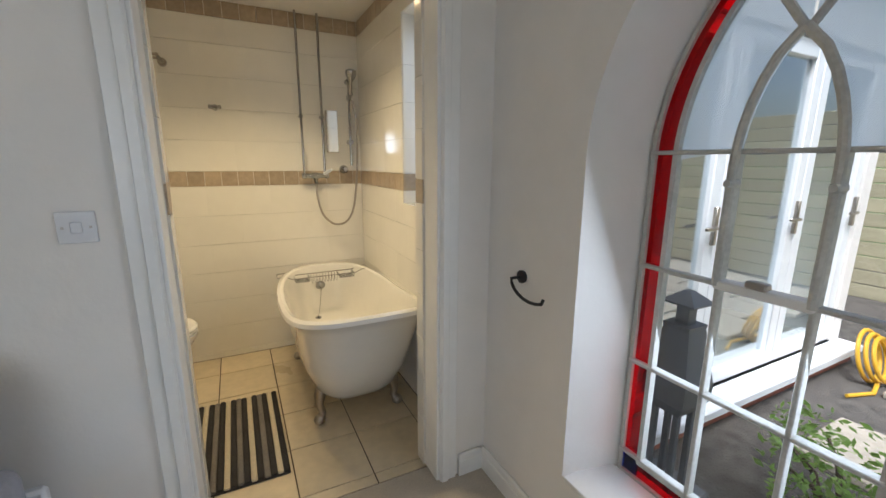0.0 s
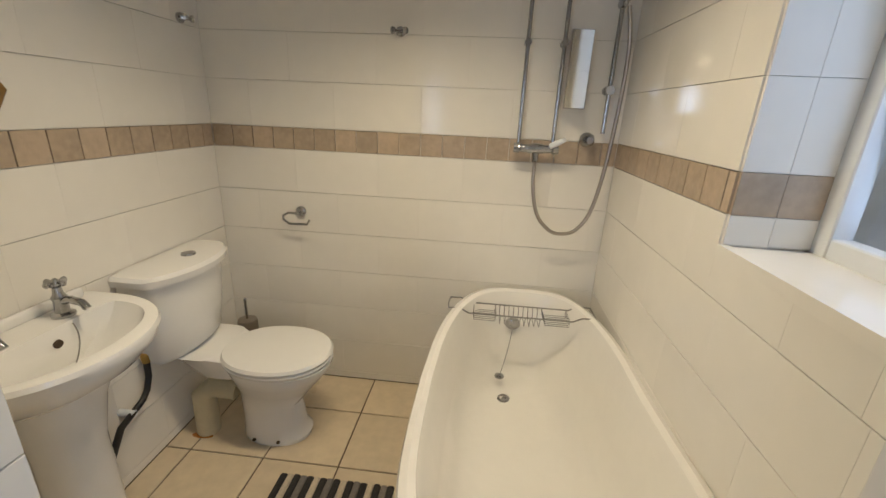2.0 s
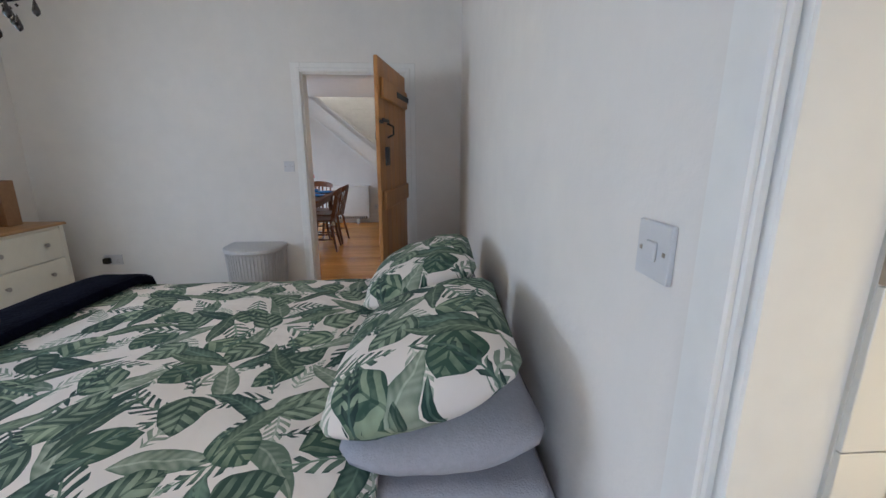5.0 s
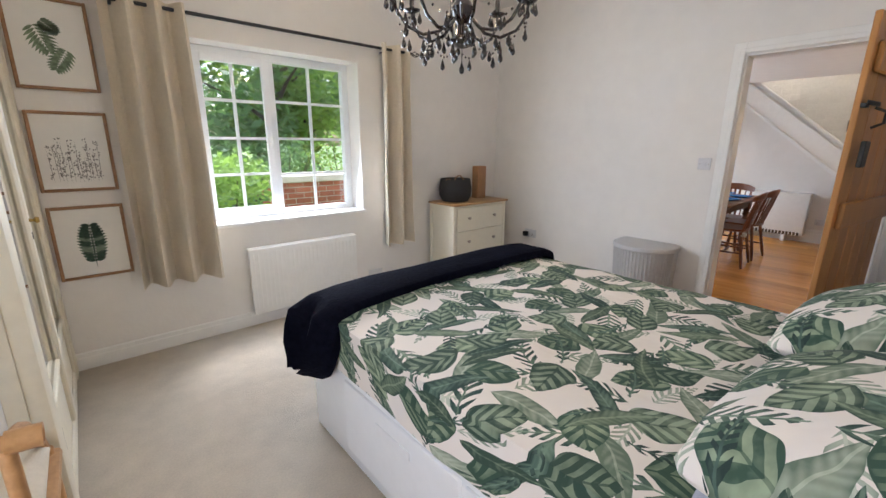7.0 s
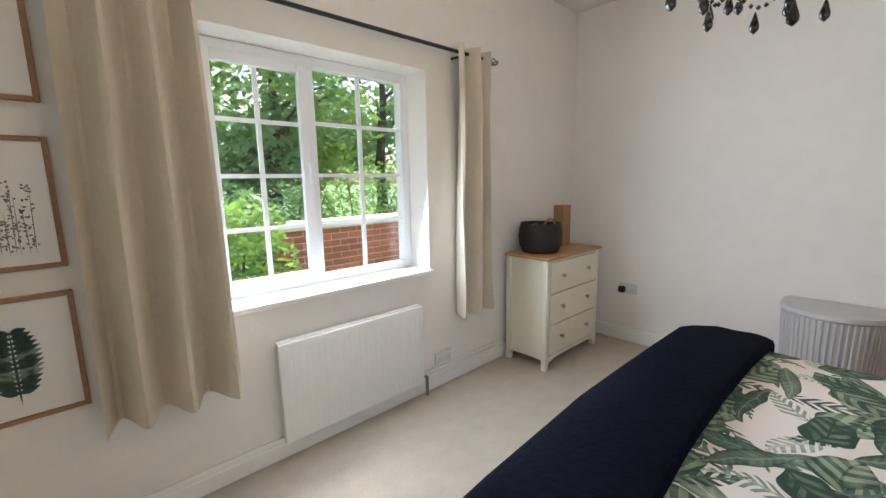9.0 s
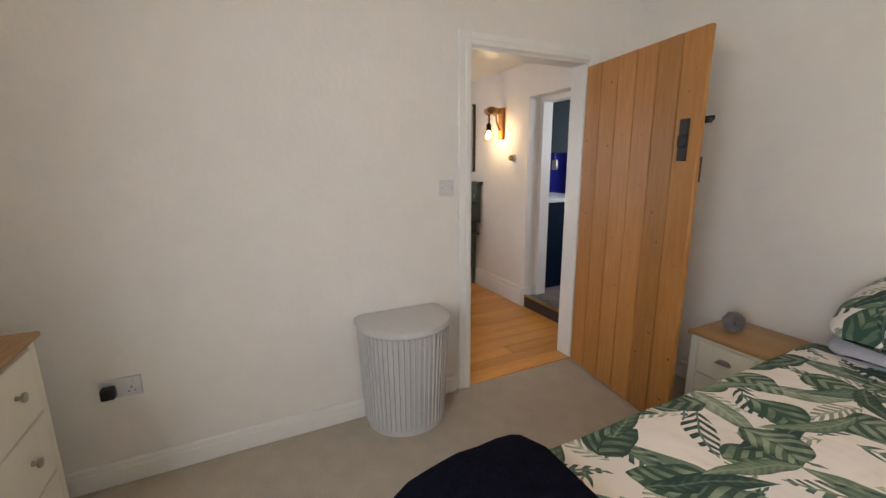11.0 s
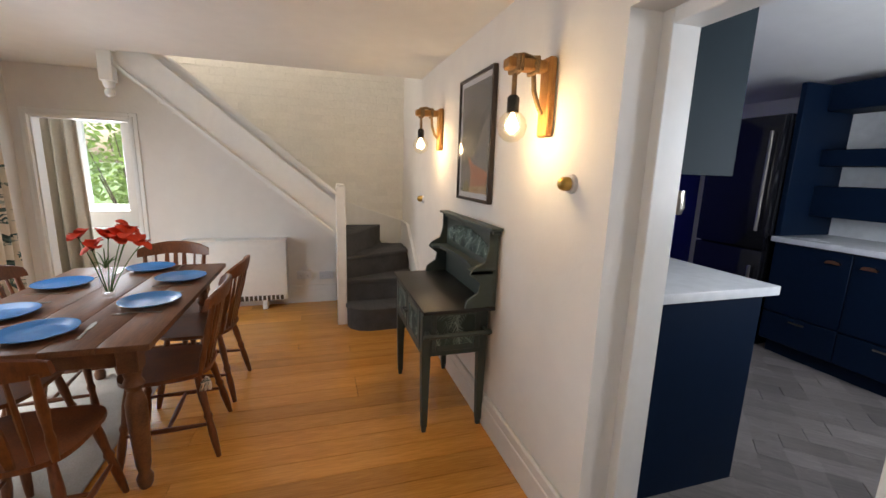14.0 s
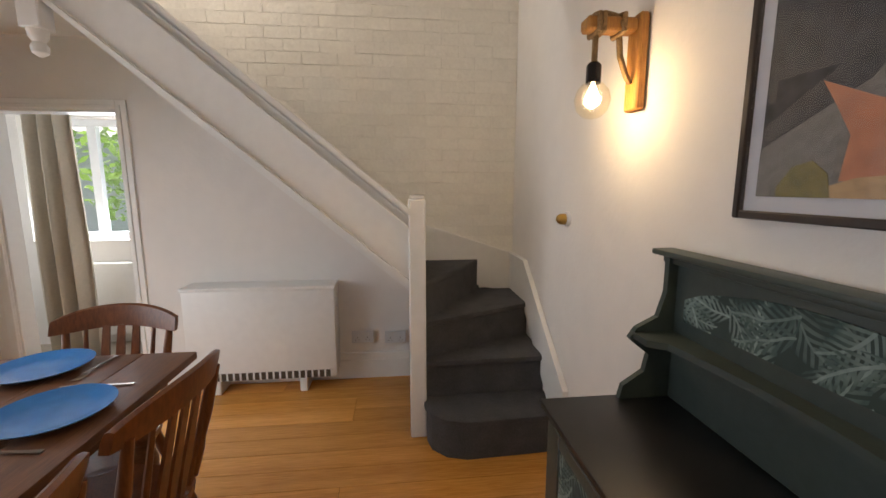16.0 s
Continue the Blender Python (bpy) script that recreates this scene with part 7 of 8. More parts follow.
def wall_lamp(x):
    y, z = 1.34, 1.92
    t = thing("wall_lamp", (x, y, z - 0.32), "rustic pine wall lamp with a rope-hung glowing globe bulb", "wall lamp", "dining wall lamps")
    part("back_plate", box(B(), x - 0.038, x + 0.038, y - 0.036, y - 0.002, z - 0.32, z - 0.02, 0.007), LAMPWOOD, t)
    part("arm", box(B(), x - 0.03, x + 0.03, y - 0.205, y - 0.036, z - 0.078, z - 0.036, 0.007), LAMPWOOD, t)
    # rope: wound over the arm, one end to the bulb, the other back to the post
    part("rope", tube(B(), [(x, y - 0.04, z - 0.23), (x + 0.012, y - 0.062, z - 0.21), (x + 0.006, y - 0.082, z - 0.15), (x, y - 0.085, z - 0.085), (x + 0.034, y - 0.09, z - 0.06), (x, y - 0.1, z - 0.026), (x, y - 0.13, z - 0.02), (x, y - 0.165, z - 0.026), (x - 0.036, y - 0.168, z - 0.056), (x, y - 0.165, z - 0.088), (x, y - 0.165, z - 0.17)], 0.0095, 8), ROPE, t)
    for yy in (y - 0.155, y - 0.17, y - 0.088):
        part("rope_turn", tube(B(), [(x - 0.036, yy, z - 0.082), (x - 0.036, yy, z - 0.032), (x, yy, z - 0.026), (x + 0.036, yy, z - 0.032), (x + 0.036, yy, z - 0.082), (x, yy, z - 0.086), (x - 0.036, yy, z - 0.082)], 0.0085, 8), ROPE, t)
    part("socket", lathe(B(), (x, y - 0.165, z - 0.235), [(0.024, 0), (0.024, 0.055), (0.016, 0.065)], 16), BLACKGLOSS, t)
    zc = z - 0.288
    gl = part("globe", lathe(B(), (x, y - 0.165, zc), [(0.004, -0.06), (0.027, -0.054), (0.049, -0.034), (0.058, 0.0), (0.051, 0.03), (0.032, 0.052), (0.022, 0.06)], 24), BULBGLASS, t)
    gl.visible_shadow = False
    part("filament", lathe(B(), (x, y - 0.165, zc - 0.025), [(0.004, 0), (0.024, 0.014), (0.026, 0.03), (0.014, 0.055), (0.006, 0.075)], 14), BULBGLOW, t)
    return t


wall_lamp(-4.885)
wall_lamp(-6.4)


def dial(at):
    t = thing("round_switch", at, "round brass dolly switch on a white block", "light switch")
    x, y, z = at
    part("block", turned(B(), (x, y, z), (x, y - 0.018, z), [(0, 0.036), (0.8, 0.034), (1, 0.026)], 20), PLATE, t)
    part("dome", turned(B(), (x, y - 0.018, z), (x, y - 0.06, z), [(0, 0.026), (0.5, 0.026), (0.8, 0.02), (1, 0.008)], 18), BRASS, t)


dial((-4.69, 1.34, 1.42))
dial((-6.93, 1.34, 1.2))


def painting():
    x0, x1, z0, z1, y = -5.94, -5.41, 1.28, 2.0, 1.34
    t = thing("framed_painting", ((x0 + x1) / 2, y, z0), "dark abstract mountain painting in a dark frame", "picture")
    part("frame", frame_box(B(), "y", y - 0.03, y - 0.002, x0, x1, z0, z1, 0.018, 0.003), DARKFRAME, t)
    part("mount", box(B(), x0 + 0.016, x1 - 0.016, y - 0.016, y - 0.004, z0 + 0.016, z1 - 0.016), PALEMOUNT, t)
    a, b, c, d = x0 + 0.05, x1 - 0.05, z0 + 0.05, z1 - 0.05
    art = part("canvas", box(B(), a, b, y - 0.0175, y - 0.016, c, d), DARKART, t)
    part("mist", prism(B(), [(a, d), (b, d), (b, d - 0.14), (a + 0.3, d - 0.2), (a + 0.18, d - 0.12), (a, d - 0.2)], "y", y - 0.019, y - 0.0175), MIDART, art)
    part("slope", prism(B(), [(a, c), (b, c), (b, c + 0.44), (b - 0.06, c + 0.4), (a + 0.2, c + 0.2), (a, c + 0.1)], "y", y - 0.019, y - 0.0175), GREYINK, art)
    part("ridge", prism(B(), [(a + 0.17, c + 0.03), (b, c + 0.05), (b, c + 0.12), (b - 0.08, c + 0.14), (a + 0.22, c + 0.165), (a + 0.12, c + 0.215), (a + 0.15, c + 0.165), (a + 0.18, c + 0.11)], "y", y - 0.0205, y - 0.019), ORANGEART, art)
    part("sand", prism(B(), [(a + 0.08, c), (b, c), (b, c + 0.052), (a + 0.2, c + 0.036)], "y", y - 0.0215, y - 0.019), SANDART, art)
    part("scrub", prism(B(), [(a + 0.05, c), (a + 0.16, c), (a + 0.15, c + 0.045), (a + 0.12, c + 0.07), (a + 0.08, c + 0.06), (a + 0.05, c + 0.02)], "y", y - 0.022, y - 0.0205), OLIVEART, art)
    g = part("glass", box(B(), x0 + 0.017, x1 - 0.017, y - 0.026, y - 0.024, z0 + 0.017, z1 - 0.017), GLASS, t)


painting()


def heater():
    x0, x1, y0, y1 = -7.88, -7.7, -0.83, 0.11
    t = thing("storage_heater", (-7.79, -0.36, 0), "white wall storage heater on stub feet", "heater")
    part("case", box(B(), x0, x1, y0, y1, 0.1, 0.715, 0.01, 2), GLOSS, t)
    part("lid", box(B(), x0, x1 + 0.008, y0 - 0.006, y1 + 0.006, 0.7, 0.722, 0.004), GLOSS, t)
    part("grille", box(B(), x1 - 0.004, x1 + 0.002, y0 + 0.03, y1 - 0.03, 0.1, 0.15), DARKGROUT, t)
    for i in range(22):
        y = y0 + 0.035 + i * (y1 - y0 - 0.07) / 21
        part("grille_fin", box(B(), x1, x1 + 0.006, y - 0.006, y + 0.006, 0.1, 0.15, 0.001), GLOSS, t)
    for y in (y0 + 0.17, y1 - 0.22):
        part("foot", box(B(), x0 + 0.02, x1 - 0.005, y - 0.025, y + 0.025, 0, 0.1, 0.006), GLOSS, t)


heater()
socket((-7.86, 0.27, 0.31), (1, 0, 0), "white double socket under the stairs")
socket((-7.86, 0.5, 0.3), (1, 0, 0), "white double socket under the stairs")


def stairs():
    t = tagged(new("staircase"), "winding staircase with grey carpet and white strings", "staircase", kind="structure")
    t.location = (-7.3, 0.9, 0)
    R = 0.212
    # bullnose first step
    pts = [(-7.19, 1.335), (-6.92, 1.335), (-6.9, 0.86), (-6.93, 0.76), (-7.0, 0.69), (-7.08, 0.67), (-7.19, 0.67)]
    st = part("step", prism(B(), pts, "z", 0, R - 0.02), GREYCARPET, t)
    mx, my = -7.05, 1.0
    nose = [(mx + (x - mx) * 1.06, min(1.338, my + (y - my) * 1.04)) for x, y in pts]
    bm = B()
    loft(bm, [[Vector((x, y, z)) for x, y in q] for z, q in ((R - 0.035, pts), (R - 0.028, nose), (R - 0.006, nose), (R, pts))])
    part("nosing", bm, GREYCARPET, st)

    def rake(y):
        return 1.2 + (0.6 - y) * 0.83

    def tread(poly, k):
        s = part("step", prism(B(), poly, "z", R * (k - 1) - 0.01, R * k - 0.012), GREYCARPET, t)
        cx, cy = sum(p[0] for p in poly) / len(poly), sum(p[1] for p in poly) / len(poly)
        big = [(x + (0.018 if x > cx else 0), y) for x, y in poly]
        bm = B()
        loft(bm, [[Vector((x, y, z)) for x, y in q] for z, q in ((R * k - 0.04, poly), (R * k - 0.03, big), (R * k - 0.006, big), (R * k, poly))])
        part("nosing", bm, GREYCARPET, s)
    tread([(-7.88, 0.67), (-7.16, 0.67), (-7.17, 1.336), (-7.88, 1.336)], 2)
    tread([(-7.88, 0.67), (-7.19, 0.67), (-7.5, 1.336), (-7.88, 1.336)], 3)
    tread([(-7.88, 0.67), (-7.22, 0.67), (-7.3, 0.74), (-7.88, 1.1)], 4)
    for i in range(9):
        y = 0.66 - 0.255 * i
        z = R * (5 + i) - 0.02
        if z < 2.3:
            part("step", prism(B(), [(y, z), (y - 0.27, z), (y - 0.27, rake(y - 0.27) - 0.28), (y, rake(y) - 0.295)], "x", -7.845, -7.205), GREYCARPET, t, smooth=False)
    # newel, outer string with moulded capping, wall string
    part("newel_post", box(box(B(), -7.2, -7.11, 0.585, 0.67, 0, 1.29, 0.006), -7.192, -7.118, 0.593, 0.662, 1.29, 1.312, 0.01, 2), GLOSS, t)

    lo, hi = 0.6, -0.98
    part("outer_string", prism(B(), [(lo, rake(lo) - 0.4), (lo, rake(lo)), (hi, rake(hi)), (hi, rake(hi) - 0.37)], "x", -7.2, -7.15), GLOSS, t, smooth=False)
    # the lowest bead, at -0.365, is added to draw a shadow line
    for d, w, x in ((0.0, 0.034, -7.105), (-0.03, 0.014, -7.132), (-0.085, 0.024, -7.122), (-0.365, 0.026, -7.13)):
        part("string_moulding", prism(B(), [(lo, rake(lo) + d), (lo, rake(lo) + d + w), (hi, rake(hi) + d + w), (hi, rake(hi) + d)], "x", -7.19 if d == 0 else -7.15, x), GLOSS, t, smooth=False)
    part("soffit", prism(B(), [(lo, rake(lo) - 0.34), (lo, rake(lo) - 0.31), (hi, rake(hi) - 0.26), (hi, rake(hi) - 0.29)], "x", -7.87, -7.2), PLASTER, t, smooth=False)
    part("hanging_newel", box(B(), -7.2, -7.11, -1.07, -0.98, 2.03, 2.26, 0.006), GLOSS, t)
    part("pendant", lathe(B(), (-7.155, -1.025, 1.92), [(0.01, 0), (0.03, 0.015), (0.034, 0.04), (0.022, 0.06), (0.036, 0.08), (0.04, 0.112)], 16), GLOSS, t)
    part("wall_string", prism(B(), [(-6.84, 0.12), (-6.84, 0.34), (-7.52, 0.86), (-7.868, 0.86), (-7.868, 0.6), (-7.52, 0.6), (-6.95, 0.12)], "y", 1.318, 1.338), GLOSS, t, smooth=False)
    part("wall_string_cap", prism(B(), [(-6.83, 0.34), (-6.83, 0.375), (-7.52, 0.895), (-7.868, 0.895), (-7.868, 0.86), (-7.52, 0.86)], "y", 1.308, 1.336), GLOSS, t, smooth=False)
    part("wall_string", prism(B(), [(1.316, 0.6), (1.316, 0.86), (0.6, 1.1), (-0.9, 2.35), (-0.9, 2.1), (0.6, 0.8)], "x", -7.868, -7.848), GLOSS, t, smooth=False)
    part("wall_string_cap", prism(B(), [(1.316, 0.86), (1.316, 0.895), (0.6, 1.135), (-0.9, 2.385), (-0.9, 2.35), (0.6, 1.1)], "x", -7.868, -7.84), GLOSS, t, smooth=False)


stairs()


def glazed_doors():
    w = tagged(new("door_garden"), "white plastic glazed garden doors", "door", kind="structure")
    w.location = (-6.1, -2.15, 0)
    for x0, x1 in ((-7.05, -6.13), (-6.12, -5.2)):
        lf = part("door_leaf", frame_box(B(), "y", -2.17, -2.11, x0, x1, 0.02, 1.99, 0.1, 0.005), UPVC, w)
        g = part("pane", box(B(), x0 + 0.09, x1 - 0.09, -2.145, -2.139, 0.11, 1.9), GLASS, lf)
        g.visible_shadow = False
        part("gasket", frame_box(B(), "y", -2.136, -2.109, x0 + 0.094, x1 - 0.094, 0.114, 1.896, 0.008, 0.001), PLASTICBLACK, lf)
        part("door_handle", box(B(), (x1 if x0 < -6.5 else x0 + 0.06) - 0.05, (x1 if x0 < -6.5 else x0 + 0.06) - 0.02, -2.11, -2.08, 0.95, 1.15, 0.006), UPVC, lf)


glazed_doors()
t = thing("curtain_pole", (-6.2, -1.96, 2.1), "dark metal curtain pole over the garden doors", "curtain pole")
part("pole", tube(B(), [(-7.3, -1.96, 2.1), (-5.0, -1.96, 2.1)], 0.013, 10), STEEL, t)
part("finial", turned(B(), (-7.3, -1.96, 2.1), (-7.36, -1.96, 2.1), [(0, 0.013), (0.3, 0.02), (0.8, 0.02), (1, 0.008)], 12), STEEL, t)
part("bracket", tube(B(), [(-7.25, -2.05, 2.08), (-7.25, -1.96, 2.085)], 0.01, 8), STEEL, t)
t = thing("curtain", (-7.33, -1.96, 0.04), "cream curtain with a dark green leaf print", "curtain")
part("drape", cloth(B(), -7.48, -7.18, 0.03, 2.13, -1.95, 4, 0.04, "x", 0.12, 0.006, 0.7), LEAFCURTAIN, t)
solid("rug", box(B(), -6.95, -4.85, -1.75, -0.6, 0.0005, 0.012, 0.005), WHITERUG, "pale woven rug under the dining table", "rug")


# ---- kitchen, seen through its doorway ----
KZ = 0.112


def base_unit(nm, x0, x1, y0, y1, label, doors, face):
    t = thing(nm, ((x0 + x1) / 2, (y0 + y1) / 2, KZ), label, "cabinet")
    part("carcass", box(B(), x0, x1, y0, y1, KZ + 0.1, KZ + 0.88, 0.003), NAVYUNIT, t)
    part("plinth", box(B(), x0 + 0.03, x1 - 0.03, y0 + 0.04, y1 - 0.03, KZ, KZ + 0.1), NAVYUNIT, t)
    if face == "-y":
        w = (x1 - x0) / doors
        for i in range(doors):
            a = x0 + i * w
            d = part("door", box(B(), a + 0.003, a + w - 0.003, y0 - 0.02, y0, KZ + 0.34, KZ + 0.87, 0.003), NAVYUNIT, t)
            bm = B()
            cx = a + w * (0.8 if i % 2 == 0 else 0.2)
            loft(bm, [[Vector((cx + 0.045 * math.cos(math.pi * k / 8), y0 - 0.02 - 0.024 * q, KZ + 0.79 + 0.025 * math.sin(math.pi * k / 8))) for k in range(9)] for q in (0, 1)])
            part("cup_handle", bm, COPPER, d, "copper cup handle")
            dr = part("drawer", box(B(), a + 0.003, a + w - 0.003, y0 - 0.02, y0, KZ + 0.11, KZ + 0.33, 0.003), NAVYUNIT, t)
            part("drawer_pull", box(B(), a + w * 0.4, a + w * 0.6, y0 - 0.03, y0 - 0.02, KZ + 0.29, KZ + 0.3), STEEL, dr)
    else:
        part("end_panel", box(B(), x1 - 0.004, x1 + 0.016, y0, y1 + 0.01, KZ, KZ + 0.88, 0.002), NAVYUNIT, t)
    return t


base_unit("base_unit", -5.4, -4.56, 1.575, 2.2, "navy base unit with a plain end panel", 2, "x")
base_unit("base_unit", -5.6, -4.6, 3.83, 4.44, "navy base unit with copper cup handles", 2, "-y")
base_unit("base_unit", -4.6, -3.6, 3.83, 4.44, "navy base unit with copper cup handles", 2, "-y")
solid("worktop", box(B(), -5.4, -4.5, 1.574, 2.24, KZ + 0.88, KZ + 0.92, 0.005, 2), MARBLE, "white marbled worktop on navy units", "worktop")
solid("worktop", box(B(), -5.62, -3.4, 3.79, 4.445, KZ + 0.88, KZ + 0.92, 0.005, 2), MARBLE, "white marbled worktop on navy units", "worktop")
t = thing("wall_unit", (-4.95, 1.8, 1.48), "grey-teal wall cabinet over the worktop", "cabinet")
part("carcass", box(B(), -5.4, -4.55, 1.574, 1.9, 1.47, 2.16, 0.003), TEALUNIT, t)
part("door", box(B(), -5.4, -4.55, 1.902, 1.92, 1.47, 2.16, 0.003), TEALUNIT, t)
part("end_panel", box(B(), -4.55, -4.532, 1.574, 1.92, 1.465, 2.16, 0.002), TEALUNIT, t)
t = thing("fridge_freezer", (-5.95, 4.1, KZ), "tall black fridge freezer with bar handles", "fridge")
part("body", box(B(), -6.25, -5.65, 3.82, 4.44, KZ, 1.95, 0.01, 2), BLACKGLOSS, t)
for z0, z1 in ((KZ + 0.03, 0.9), (0.91, 1.94)):
    d = part("door", box(B(), -6.25, -5.65, 3.76, 3.818, z0, z1, 0.012, 2), BLACKGLOSS, t)
    part("bar_handle", tube(B(), [(-5.7, 3.72, z0 + 0.15), (-5.7, 3.72, z1 - 0.12)], 0.012, 8), STEEL, d)
t = thing("tall_unit", (-5.35, 4.1, KZ + 0.92), "dark navy dresser with open shelves on the worktop", "cabinet")
part("side_panel", box(B(), -5.64, -5.6, 3.85, 4.445, KZ + 0.92, 2.16, 0.003), NAVYUNIT, t)
part("back_panel", box(B(), -5.6, -3.4, 4.4, 4.418, KZ + 0.92, 2.16), MARBLE, t, "pale tiled splashback")
for z0, z1 in ((1.19, 1.42), (1.57, 1.69)):
    part("shelf", box(B(), -5.6, -3.4, 4.12, 4.4, z0, z1, 0.004), NAVYUNIT, t)
part("cornice", box(B(), -5.6, -3.4, 4.1, 4.4, 1.97, 2.16, 0.006), NAVYUNIT, t)
for x in (-5.02, -4.4, -3.8):
    part("stile", box(B(), x - 0.05, x + 0.05, 4.1, 4.12, 1.19, 1.97, 0.003), NAVYUNIT, t)
t = thing("bottle_opener", (-5.2, 1.97, 1.35), "small steel utensil hanging under the cabinet", "utensil")
part("hook", tube(B(), [(-4.75, 1.9, 1.47), (-4.75, 1.9, 1.4)], 0.004, 6), STEEL, t)
part("cup", lathe(B(), (-4.75, 1.9, 1.3), [(0.025, 0), (0.035, 0.03), (0.03, 0.1)], 12), STEEL, t)

# ---- the room beyond the far door ----
far = struct("floor_far_room", box(B(), -9.1, -8.0, -3.2, -0.4, -0.12, 0), CARPET, "beige carpet of the room beyond", "floor")
struct("wall_far_room_west", wall_x(B(), -9.05, -8.8, -3.2, -0.4, 0, 2.4, [(-2.5, -1.6, 0.9, 1.92)]), PLASTER, "white wall with a window in the room beyond", "wall")
struct("wall_far_room_south", box(B(), -8.8, -8.0, -3.2, -3.05, 0, 2.4), PLASTER, "white wall of the room beyond", "wall")
struct("wall_far_room_north", wall_y(B(), -1.1, -0.95, -8.8, -8.0, 0, 2.4, []), PLASTER, "white wall of the room beyond", "wall")
struct("wall_far_room_east", box(B(), -8.1, -8.0, -3.2, -2.2, 0, 2.4), PLASTER, "white wall of the room beyond", "wall")
struct("ceiling_far_room", box(B(), -9.05, -8.0, -3.2, -0.4, 2.4, 2.5), CEIL, "white ceiling of the room beyond", "ceiling")
w = tagged(new("window_far_room"), "white plastic window in the room beyond", "window", kind="structure")
w.location = (-8.98, -2.0, 0.9)
part("window_frame", frame_box(B(), "x", -9.0, -8.95, -2.5, -1.6, 0.9, 1.92, 0.06), UPVC, w)
part("mullion", box(B(), -9.0, -8.95, -2.09, -2.02, 0.96, 1.86), UPVC, w)
g = part("pane", box(B(), -8.975, -8.97, -2.44, -1.66, 0.96, 1.86), GLASS, w)
g.visible_shadow = False
t = thing("curtain", (-8.4, -1.95, 0.0), "beige curtain hanging beyond the far door", "curtain")
part("drape", cloth(B(), -2.12, -1.82, 0.0, 1.95, -8.4, 3, 0.05, "y", 0.1, 0.006, 0.2), LINEN, t)
t = thing("radiator", (-8.72, -1.8, 0.1), "white panel radiator below the far window", "radiator")
part("panel", box(B(), -8.79, -8.7, -2.1, -1.3, 0.1, 0.72, 0.01, 2), GLOSS, t)


# ---- outdoors ----
struct("ground", box(B(), -400, 400, -400, 400, -0.5, -0.3), GRASS, "lawn and garden ground", "ground")


def leaf_cloud(bm, blobs, count, size, seed):
    """Many small leaves scattered through uneven clumps (x, y, z, radius)."""
    r = random.Random(seed)
    total = sum(b[3] ** 2 for b in blobs)
    for bx, by, bz, br in blobs:
        for _ in range(int(count * br * br / total)):
            d = Vector((r.gauss(0, 1), r.gauss(0, 1), r.gauss(0, 1))).normalized() * br * (0.55 + 0.5 * r.random())
            c = Vector((bx, by, bz)) + d
            u = Vector((r.uniform(-1, 1), r.uniform(-1, 1), r.uniform(-0.6, 0.6))).normalized()
            v = u.cross(Vector((r.uniform(-1, 1), r.uniform(-1, 1), r.uniform(-1, 1)))).normalized()
            s = size * r.uniform(0.6, 1.3)
            q = [bm.verts.new(c + u * s), bm.verts.new(c + v * s * 0.45), bm.verts.new(c - u * s), bm.verts.new(c - v * s * 0.45)]
            bm.faces.new(q)
    return bm


def leaf_part(nm, bm, m, parent):
    if parent:
        bmesh.ops.translate(bm, verts=bm.verts, vec=-root_of(parent).location)
    me = bpy.data.meshes.new(nm)
    bm.to_mesh(me)
    bm.free()
    me.materials.append(m)
    ob = new(nm, me)
    ob.parent = parent
    return ob


def tree(x, y, h, spread, m, seed, label):
    r = random.Random(seed)
    t = thing("tree", (x, y, -0.3), label, "tree", "trees beyond the garden")
    bm = B()
    tube(bm, [(x, y, -0.4), (x + 0.1, y, h * 0.25), (x - 0.05, y + 0.1, h * 0.5), (x, y, h * 0.8)], 0.2, 10, 0.05)
    for k in range(7):
        a = k * 0.9 + r.random()
        z = h * (0.3 + 0.07 * k)
        tube(bm, [(x, y, z), (x + math.cos(a) * spread * 0.4, y + math.sin(a) * spread * 0.4, z + h * 0.1), (x + math.cos(a) * spread * 0.8, y + math.sin(a) * spread * 0.8, z + h * 0.16)], 0.07, 7, 0.015)
    part("trunk", bm, BARK, t)
    blobs = [(x + r.uniform(-1, 1) * spread, y + r.uniform(-1, 1) * spread, h * r.uniform(0.28, 1.0), spread * r.uniform(0.28, 0.5)) for _ in range(22)]
    leaf_part("crown", leaf_cloud(B(), blobs, 6000, 0.13, seed), m, t)


for k, (x, y, h, s, m) in enumerate(((-1.0, -11, 6.5, 2.4, LEAF2), (-4.0, -10.5, 6.0, 2.2, LEAF1), (2.0, -10, 6.5, 2.4, LEAF2), (-7.5, -11, 7.5, 2.6, LEAF2), (4.5, -12, 8, 2.8, LEAF1), (-5.8, -13, 4.2, 2.2, LEAF2), (-15, -3, 6, 2.4, LEAF1), (-16, 0, 6, 2.4, LEAF2), (0.5, -14.5, 8, 3, LEAF1), (-10.5, -12, 7, 2.6, LEAF1))):
    tree(x, y, h, s, m, 20 + k, "broad garden tree with dense green leaves")


